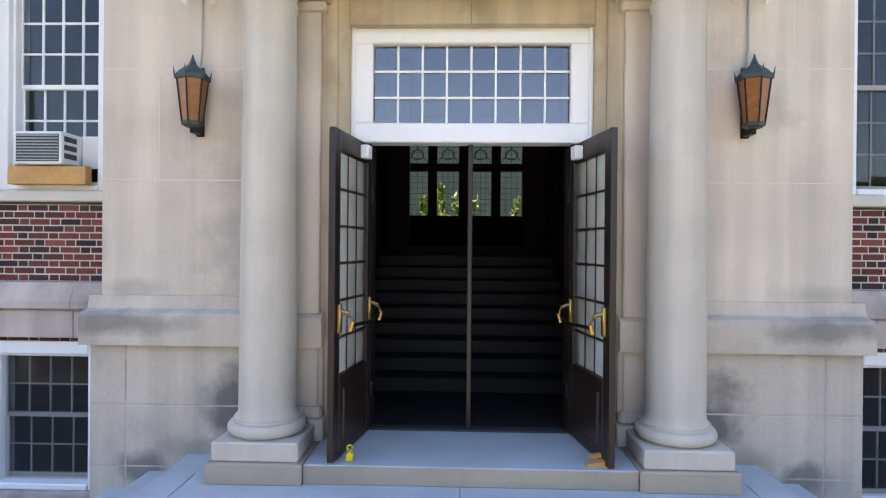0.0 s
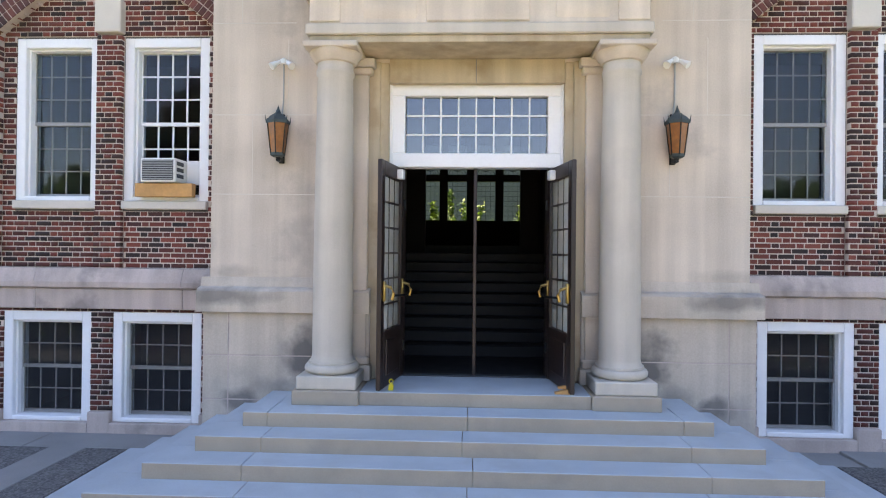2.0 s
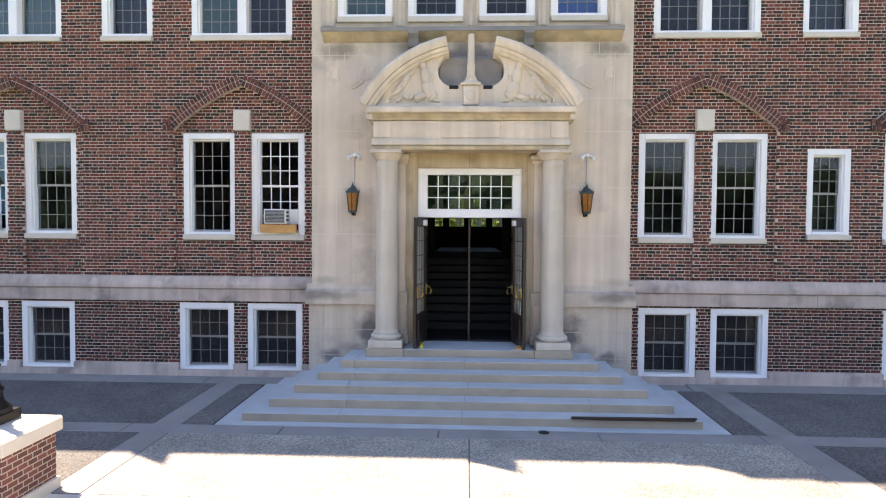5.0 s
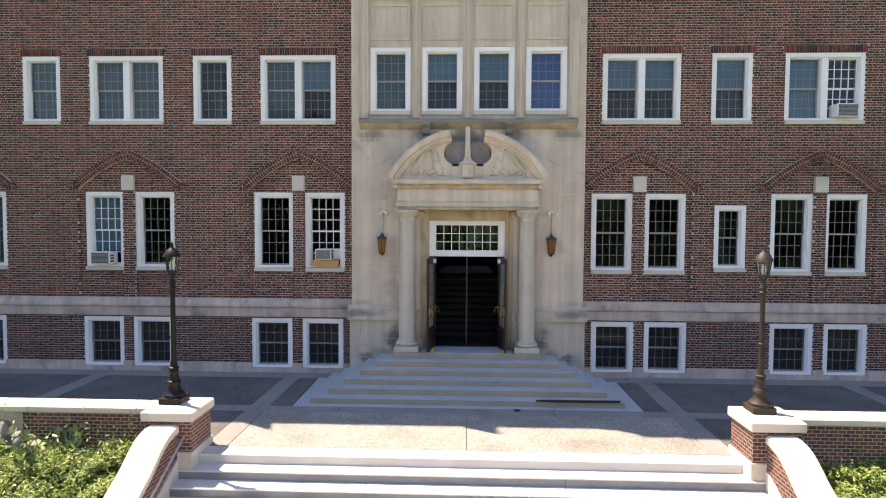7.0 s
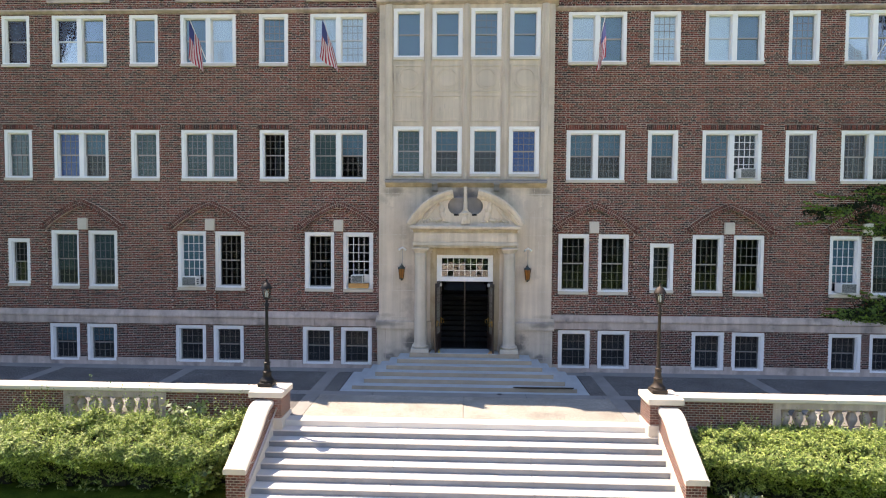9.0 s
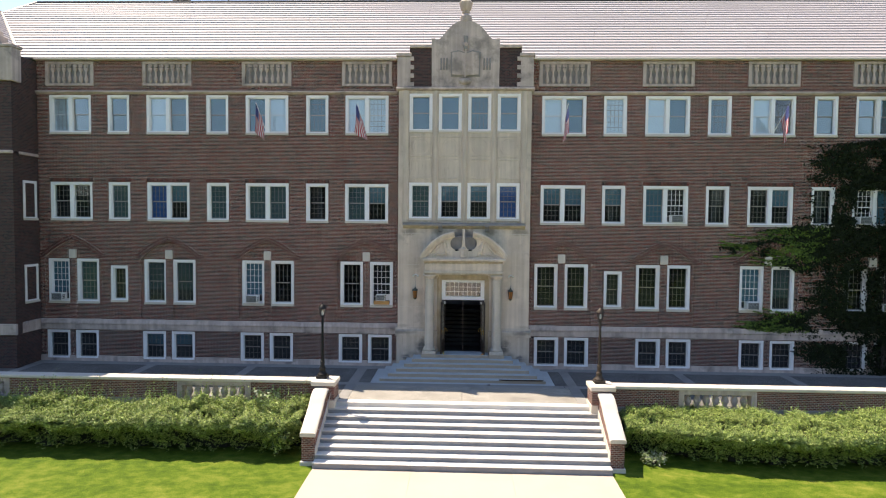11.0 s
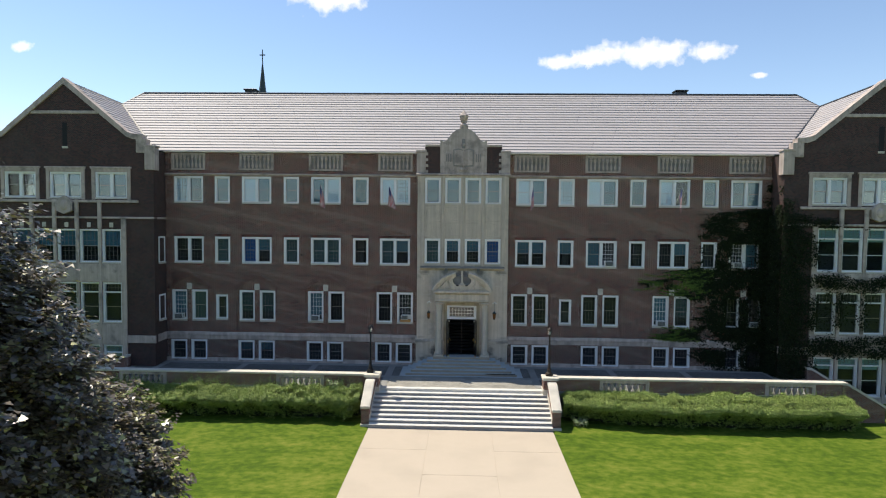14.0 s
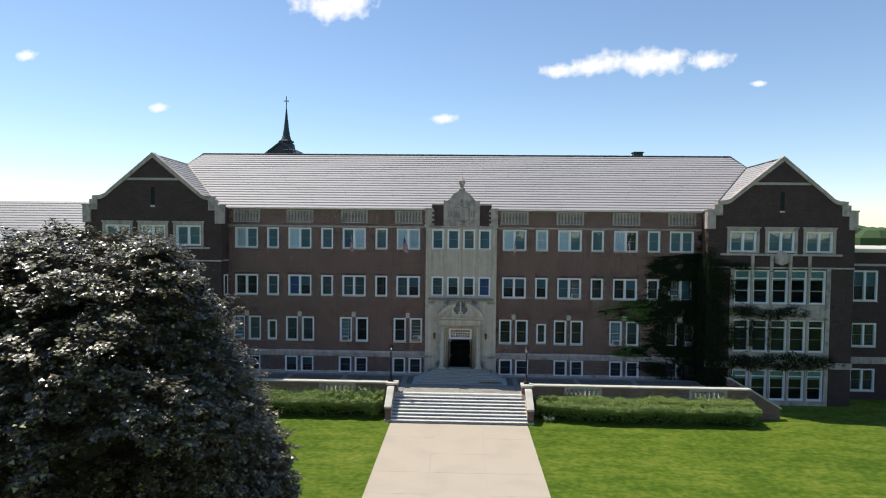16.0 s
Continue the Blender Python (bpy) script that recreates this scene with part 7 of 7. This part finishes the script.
def hedge(name, x0, x1, y0, y1, seed, lab, n, nose=0.0, rough=1.0):
    """A hedge of leafy sprays over a rounded, overhanging profile; its front steps back by nose at the end nearest the stairs."""
    t = thing(name, lab, "hedge", ((x0 + x1) / 2, (y0 + y1) / 2, -1.6))
    r = random.Random(seed)
    cx, cy = (x0 + x1) / 2, (y0 + y1) / 2
    prof = [(0.62, 0.0), (0.50, 0.40), (0.28, 0.76), (0.06, 1.02), (0.0, 1.17), (0.20, 1.40), (0.60, 1.57), (1.05, 1.66)]
    deep = y1 - y0

    def front(x):
        """How far the front has moved back at x."""
        end = min(abs(x - x0), abs(x - x1))
        return nose * max(0.0, 1 - abs(x - x0) / 3.6) ** 0.7 + 0.3 * max(0.0, 1 - end / 0.5) + 0.10 * noise.noise((x * 0.45, seed, 7))

    def skin(x, u):
        """Point of the outline at x, u from the front's foot (0) over the top to the back (1), with its normal."""
        k = min(len(prof) - 2, int(u * (len(prof) - 1)))
        f = u * (len(prof) - 1) - k
        (ya, za), (yb, zb) = prof[k], prof[k + 1]
        if k >= 5:
            yb = max(yb, deep - 0.05)
            ya = ya if k == 5 else max(ya, 0.95)
        y, z = ya + (yb - ya) * f, za + (zb - za) * f
        ny, nz = -(zb - za), yb - ya
        d = math.hypot(ny, nz) + 1e-6
        ny, nz = ny / d, nz / d
        lump = rough * (0.20 * noise.noise((x * 1.1, u * 2.6, seed)) + 0.13 * noise.noise((x * 2.7, u * 6.5, seed + 4)))
        z = z * (0.98 + 0.07 * noise.noise((x * 0.35, seed, 1)) + 0.05 * noise.noise((x * 1.6, seed, 2)))
        return y0 + front(x) + y + ny * lump, z + nz * lump, ny, nz

    # Dark solid core behind the leaves, in place of inner shade.
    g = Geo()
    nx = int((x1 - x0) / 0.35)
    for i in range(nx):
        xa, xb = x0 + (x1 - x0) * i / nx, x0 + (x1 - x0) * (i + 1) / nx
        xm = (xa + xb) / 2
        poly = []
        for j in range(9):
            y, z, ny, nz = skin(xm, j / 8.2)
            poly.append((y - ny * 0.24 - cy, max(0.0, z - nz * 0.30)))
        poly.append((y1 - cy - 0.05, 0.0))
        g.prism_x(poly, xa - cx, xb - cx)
    part("twig_core", g, M_INNERSHADE, t, "dark core standing in for shaded inner twigs")
    pts = []
    for _ in range(n // 9):
        x = r.uniform(x0, x1)
        u = r.random() ** 0.60
        # Fewer sprays low down, so the dark core shows there as shade.
        if u < 0.45 and r.random() < 0.55:
            continue
        if r.random() < 0.05:
            x = (x0 if r.random() < 0.5 else x1) + r.uniform(-0.12, 0.12)
        y, z, ny, nz = skin(x, u)
        deep_in = abs(r.gauss(0, 0.09))
        y, z = y - ny * deep_in, max(0.03, z - nz * deep_in)
        d = Vector((r.gauss(0, 0.45), ny * 0.8 + r.gauss(0, 0.35), nz * 0.6 + 0.45 + r.gauss(0, 0.3))).normalized()
        L = r.uniform(0.10, 0.26)
        for j in range(9):
            w = j / 8 - 0.35
            pts.append(((x - cx + d.x * L * w + r.gauss(0, 0.022), y - cy + d.y * L * w + r.gauss(0, 0.022), max(0.01, z + d.z * L * w - 0.05 * w * w)), (r.gauss(0, 0.4), ny * 0.9 + r.gauss(0, 0.35), nz * 1.2 + 0.1)))
    # upright young shoots
    for _ in range(int((x1 - x0) * 42 * rough ** 1.3)):
        x = r.uniform(x0, x1)
        y, z, ny, nz = skin(x, r.uniform(0.62, 1.0))
        L = r.choice((0.14, 0.22, 0.30, 0.40, 0.62)) * (0.5 + 0.5 * rough) * r.uniform(0.8, 1.3)
        lx, ly = r.gauss(0, 0.09), r.gauss(0, 0.09)
        for j in range(10):
            w = j / 9
            pts.append(((x - cx + lx * w + r.gauss(0, 0.014), y - cy + ly * w + r.gauss(0, 0.014), z - 0.05 + L * w), (r.gauss(0, 1), r.gauss(0, 1), 0.4)))
    me = leaf_cloud(pts, 0.029, seed, droop=0.1, shape=2.7, wild=0.45)
    me.materials.append(M_HEDGE)
    o = part("leaves", me, None, t, "yellow-green sunlit leaves")
    o["kind"] = "stuff"
    return t


hedge("hedge", -22.4, -6.15, -7.85, -6.05, 3, "thick loose yellow-green hedge below the terrace wall", 330000, 0.2, 1.75)
hedge("hedge", 6.25, 22.9, -8.20, -6.05, 8, "clipped yellow-green hedge below the terrace wall", 320000, 0.85, 1.0)


def shrub(x, y, z, w, h, n, mat, lab, seed, size):
    t = thing("shrub", lab, "shrub", (x, y, z))
    r = random.Random(seed)
    g, pts = Geo(), []
    for i in range(9):
        a = r.uniform(0, 2 * math.pi)
        tip = (w * 0.45 * math.cos(a), w * 0.45 * math.sin(a), h * r.uniform(0.6, 1.0))
        part("stem", Geo().tube([(0, 0, 0), (tip[0] * 0.4, tip[1] * 0.4, tip[2] * 0.55), tip], [0.02, 0.012, 0.004], 5), M_BARK, t)
        for k in range(n // 9):
            u = r.uniform(0.35, 1.0)
            pts.append(((tip[0] * u + r.gauss(0, 0.09), tip[1] * u + r.gauss(0, 0.09), tip[2] * u + r.gauss(0, 0.07)), (r.gauss(0, 1), r.gauss(0, 1), 0.6)))
    me = leaf_cloud(pts, size, seed)
    me.materials.append(mat)
    part("leaves", me, None, t)["kind"] = "stuff"


shrub(-7.6, -6.35, -1.6, 0.9, 2.25, 700, M_PALELEAF, "pale variegated shrub rising out of the hedge", 21, 0.10)
shrub(-6.9, -7.4, -1.6, 1.2, 0.9, 900, M_HEDGE, "low green shrub at the hedge's end", 22, 0.08)
shrub(7.0, -7.6, -1.6, 0.8, 0.45, 500, M_PALELEAF, "small pale plant at the hedge's foot", 23, 0.06)
shrub(-0.5, 23.0, -1.6, 5.0, 7.4, 3600, M_HEDGE, "sunlit green bush in the courtyard", 24, 0.16)

shrub(0.9, 20.0, -1.6, 4.0, 6.6, 2600, M_HEDGE, "sunlit green bush in the courtyard", 25, 0.14)

# ---- ivy on the wall and the wing ----
ivy = thing("ivy", "dark green ivy climbing the brick corner and spreading over the walls", "ivy")
ri = random.Random(77)
pts = []


IVY_EDGE = ((-0.2, 16.4), (1.9, 15.8), (2.2, 12.3), (2.6, 13.6), (3.2, 16.0), (4.5, 16.3), (5.2, 14.6), (5.7, 11.8), (6.1, 12.0), (6.4, 14.4), (6.9, 13.4), (7.2, 16.0), (8.9, 16.3), (9.3, 15.9), (11.0, 16.6), (11.4, 20.2), (13.2, 21.0))


def fbm(x, z, seed):
    return noise.noise((x, z, seed)) + 0.5 * noise.noise((x * 2.1, z * 2.1, seed + 3)) + 0.28 * noise.noise((x * 4.7, z * 4.7, seed + 6))


def ivy_density(x, z):
    """How thick the ivy is on the main wall: a dark mass at the corner that thins out in drawn-out tendrils."""
    edge = IVY_EDGE[-1][1]
    for (za, ea), (zb, eb) in zip(IVY_EDGE, IVY_EDGE[1:]):
        if za <= z <= zb:
            edge = ea + (eb - ea) * (z - za) / (zb - za)
    d = (x - edge + 1.1 * fbm(x * 0.35, z * 1.5, 4)) / 2.6
    if x < 19.9 and z < 11.3:
        d = min(d, 0.62 + 1.25 * fbm(x * 0.55, z * 0.8, 11))
        d = max(d, 0.10 * (x > edge + 0.8))
    d = max(0.0, min(1.0, d))
    d = d * d * (3 - 2 * d)
    for x0, x1, z0, z1 in holes:
        if x0 + 0.12 < x < x1 - 0.12 and z0 + 0.16 < z < z1 - 0.12:
            d *= 0.035 if x < 20.3 else 0.16
    return d


while len(pts) < 50000:
    x, z = ri.uniform(11.4, WALL), ri.uniform(-0.1, 13.2)
    if ri.random() < ivy_density(x, z):
        thick = 0.08 + 0.30 * max(0.0, min(1.0, (x - 17.5) / 3))
        pts.append(((x, -0.02 - ri.random() ** 2 * thick, z), (0, -1, 0.35)))
for _ in range(26000):
    y, z = ri.uniform(WING_Y, 0), ri.uniform(-1.5, 13.0)
    if fbm(y * 0.8, z * 0.5, 3) > -0.9 + 0.22 * max(0.0, z - 7):
        pts.append(((WALL - 0.02 - ri.random() ** 2 * 0.35, y, z), (-1, -0.3, 0.35)))
wing_lights = [(WING_X + (i - 2) * 1.58 - 0.60, WING_X + (i - 2) * 1.58 + 0.60, a, b) for i in range(5) for a, b in ((7.25, 10.0), (3.1, 5.7), (-1.2, 1.4))]
for _ in range(105000):
    x, z = ri.uniform(WALL - 0.2, 33.2), ri.uniform(-1.5, 12.0)
    d = (23.3 - x + 0.8 * fbm(x * 0.5, z * 0.7, 21)) / 1.2 if z < 11.0 else (22.2 - x) / 1.5
    for zc, hw, xe in ((6.45, 0.62, 30.6), (2.15, 0.85, 32.6), (10.45, 0.40, 26.0), (8.4, 1.6, 24.9), (4.4, 1.5, 27.8), (0.3, 1.3, 24.6)):
        u = 1 - abs(z - zc + 0.35 * noise.noise((x * 0.7, zc, 2))) / hw
        d = max(d, min(0.9, u * 1.6) * min(1.0, (xe - x) / 2.5) + 0.55 * fbm(x * 0.8, z * 1.1, 30) - 0.05 if u > 0 else 0)
    d = max(0.0, min(1.0, d)) ** 1.3
    if x > 23.4 and any(a < x < b and c < z < e for a, b, c, e in wing_lights):
        d *= 0.14
    if ri.random() < d:
        pts.append(((x, WING_Y - 0.12 - ri.random() ** 2 * 0.25, z), (0, -1, 0.35)))
young = []
for _ in range(300):
    x, z = ri.uniform(12.0, 18.5), ri.choice((5.9, 5.9, 5.9, 6.9, 2.3, 2.4, 7.6, 3.6)) + ri.gauss(0, 0.55)
    if ivy_density(x, z) < 0.2 or ivy_density(x + 0.3, z) < 0.2:
        continue
    L, dz = ri.uniform(0.5, 2.2), ri.gauss(0.0, 0.12)
    n = int(L * 34)
    for j in range(n):
        u = j / n
        p = (x - L * u, -0.04 - 0.10 * ri.random() * (1 - u), z + dz * L * u - 0.10 * math.sin(3 * u) + ri.gauss(0, 0.05 * (1.2 - u)))
        if not any(a + 0.05 < p[0] < b - 0.05 and c + 0.1 < p[2] < d for a, b, c, d in holes):
            (young if x < 17.5 and z > 1.5 else pts).append((p, (0, -1, 0.35)))
me = leaf_cloud(young, 0.085, 6, droop=-0.1, shape=1.5)
me.materials.append(M_IVYNEW)
part("young_leaves", me, None, ivy, "bright green young tendrils")["kind"] = "stuff"
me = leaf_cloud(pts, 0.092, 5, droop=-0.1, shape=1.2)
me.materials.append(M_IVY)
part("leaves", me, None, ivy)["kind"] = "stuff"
g = Geo()
for i in range(9):
    x = 20.2 + 0.12 * i
    g = Geo().tube([(x, -0.03, 0.0), (x - 0.3 * i * 0.3, -0.03, 3 + i * 0.4), (x - 1.5 + 0.2 * i, -0.03, 7 + 0.5 * i)], [0.04, 0.03, 0.012], 5)
    part("stem", g, M_BARK, ivy)


# ---- maple on the lawn ----
def maple(x, y, z, seed):
    t = thing("maple_tree", "large maple with dense dark bronze-green foliage", "tree", (x, y, z))
    r = random.Random(seed)
    part("trunk", Geo().tube([(0, 0, -0.1), (0.05, -0.2, 1.2), (0, -0.6, 3.0), (0.1, -2.2, 6.5), (0, -2.9, 11)], [0.48, 0.36, 0.32, 0.22, 0.06], 12), M_BARK, t, smooth=True)
    env = ((0.2, 6.9), (2.0, 7.3), (4.0, 7.4), (5.2, 6.9), (6.2, 5.9), (7.2, 6.2), (8.4, 6.5), (9.6, 6.0), (11.0, 5.4), (12.6, 4.6), (13.8, 3.6), (14.6, 2.2))

    def reach(h):
        for (ha, ra), (hb, rb) in zip(env, env[1:]):
            if ha <= h <= hb:
                return ra + (rb - ra) * (h - ha) / (hb - ha)
        return env[-1][1]
    lobes = []
    for i in range(120):
        u = (i + 0.5) / 120
        h = 0.9 + 13.1 * u ** 1.10
        a = i * 2.39996 + r.uniform(-0.35, 0.35)
        size = r.uniform(0.85, 1.75) * (1.0 if h < 11 else 0.8)
        d = max(0.2, reach(min(14.5, h + 0.3)) * r.uniform(0.90, 1.06) - size)
        c = Vector((d * math.cos(a), d * math.sin(a) * (0.66 if math.sin(a) > 0 else 1.0) - 2.9 * max(0.0, min(1.0, (h - 5.0) / 2.0)), h))
        lobes.append((c, size))
        if i % 4 == 0:
            part("limb", Geo().tube([(0, -0.26 * min(9.5, max(1.8, h * 0.6)), min(9.5, max(1.8, h * 0.6))), (c.x * 0.5, c.y * 0.5, h * 0.8 + 0.3), tuple(c)], [0.11, 0.06, 0.015], 6), M_BARK, t)
    for dx, dy, h in ((0.0, 0.0, 13.2), (0.9, 0.5, 12.7), (-0.8, 0.6, 12.6), (0.3, -0.9, 12.8)):
        lobes.append((Vector((dx, dy - 2.9, h)), 1.05))
    # Solid dark hull inside the crown, added in place of its inner shade.
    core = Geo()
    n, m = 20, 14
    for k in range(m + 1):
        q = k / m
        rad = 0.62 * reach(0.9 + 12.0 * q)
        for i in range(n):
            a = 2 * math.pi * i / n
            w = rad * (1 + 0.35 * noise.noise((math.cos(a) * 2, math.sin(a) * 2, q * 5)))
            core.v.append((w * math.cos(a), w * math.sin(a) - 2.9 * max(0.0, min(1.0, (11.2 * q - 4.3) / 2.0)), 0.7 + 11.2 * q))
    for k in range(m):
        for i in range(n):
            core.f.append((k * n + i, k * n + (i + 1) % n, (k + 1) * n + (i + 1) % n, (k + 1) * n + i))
    part("twig_core", core, M_INNERSHADE, t, "dark solid core in place of the crown's inner shade")["kind"] = "stuff"
    nr = np.random.RandomState(seed)
    P, D = [], []
    for c, size in lobes:
        # sprays sit on the upper and outer side of each bough, with shaded gaps below
        k = int(46 * size * size)
        v = nr.normal(0, 1, (k * 2, 3))
        v /= np.linalg.norm(v, axis=1)[:, None]
        lean = -2.9 * max(0.0, min(1.0, (c.z - 5.0) / 2.0))
        out = np.array((c.x, c.y - lean, 0.0)) / (math.hypot(c.x, c.y - lean) + 1e-6)
        keep = v @ out * 0.55 + v[:, 2] * 0.85 > -0.25 + 0.35 * nr.random_sample(k * 2)
        v = v[keep]
        for d in v:
            s = nr.uniform(0.16, 0.40)
            mid = np.array(c) + d * size * nr.choice((0.72, 0.9, 1.0, 1.12, 1.3)) * np.array((1.08, 1.08, 0.80))
            way = d * 0.7 + out * 0.4 + nr.normal(0, 0.25, 3) + np.array((0, 0, -0.12))
            q = int(700 * s * s + 18)
            w = nr.uniform(-0.7, 1.3, (q, 1))
            P.append(mid + way * w * s + nr.normal(0, 1, (q, 3)) * s * np.array((0.55, 0.55, 0.26)) * (1.25 - 0.55 * np.maximum(0, w)))
            D.append(np.tile(d * 0.30 + out * 0.15 + np.array((0, 0, 0.85)), (q, 1)))
    me = leaf_cloud((np.concatenate(P), np.concatenate(D)), 0.125, seed, droop=0.25, shape=1.25, pointed=True, wild=0.34)
    me.materials.append(M_MAPLE)
    part("crown", me, None, t)["kind"] = "stuff"


maple(-15.0, -27.0, -1.6, 4)

# ---- far woods and clouds ----
rf = random.Random(2)
g = Geo()
for i in range(900):
    a = rf.uniform(-0.95, 0.95)
    d = rf.uniform(700, 1500)
    g.ball((d * math.sin(a), d * math.cos(a), 2 + 9 * noise.noise((a * 6, 0, 0)) + (d - 700) * 0.012), rf.uniform(9, 17), 7, 5, (1.3, 1.0, 0.9))
solid("far_woods", g, M_FARWOOD, "low wooded hills along the horizon", "woods", kind="stuff")


g = Geo()
for i in range(260):
    x = -190 + 380 * i / 259 + rf.uniform(-2, 2)
    y = -76 - 14 * abs(noise.noise((x * 0.02, 3, 0))) - rf.uniform(0, 10)
    h = 11.5 + 3 * noise.noise((x * 0.06, 0, 8))
    for k in range(7):
        g.ball((x + rf.uniform(-3, 3), y + rf.uniform(-3, 3), -1 + h * (k + 0.6) / 7), rf.uniform(2.4, 4.4), 6, 4)
solid("street_trees", g, M_FARWOOD, "row of leafy trees across the lawn, mirrored in the windows", "woods", kind="stuff")


def cloud(across, up, w, h, seed):
    """A small fair-weather cloud, far away; its place as slopes from the axis."""
    D = 4100
    g = Geo().add([(-w * D / 2, 0, -h * D / 2), (w * D / 2, 0, -h * D / 2), (w * D / 2, 0, h * D / 2), (-w * D / 2, 0, h * D / 2)], [(0, 1, 2, 3)])
    solid("cloud", g, M_CLOUD, "small white fair-weather cloud", "cloud", (D * across, D + seed, 13 + D * up), "clouds", "stuff")


for k, (across, up, w, h) in enumerate(((0.305, 0.284, 0.27, 0.078), (0.216, 0.279, 0.15, 0.058), (0.160, 0.270, 0.14, 0.042), (0.408, 0.288, 0.12, 0.052), (-0.227, 0.382, 0.257, 0.100), (-0.771, 0.297, 0.074, 0.033), (-0.536, 0.207, 0.067, 0.029), (-0.036, 0.190, 0.088, 0.029), (0.496, 0.251, 0.054, 0.019))):
    cloud(across, up, w, h, k * 7)

# ---- the bricks nearest the walk, one by one ----
brick_cache = {}
for xa, xb, y, za, zb in near_bricks[:300]:
    key = (round(xb - xa, 3), round(zb - za, 3))
    if key not in brick_cache:
        brick_cache[key] = Geo().box(-key[0] / 2, key[0] / 2, 0, 0.07, -key[1] / 2, key[1] / 2, 0.003).mesh("brick", M_BRICKO)
    part("brick", brick_cache[key], None, wall_front, at=((xa + xb) / 2, y, (za + zb) / 2))
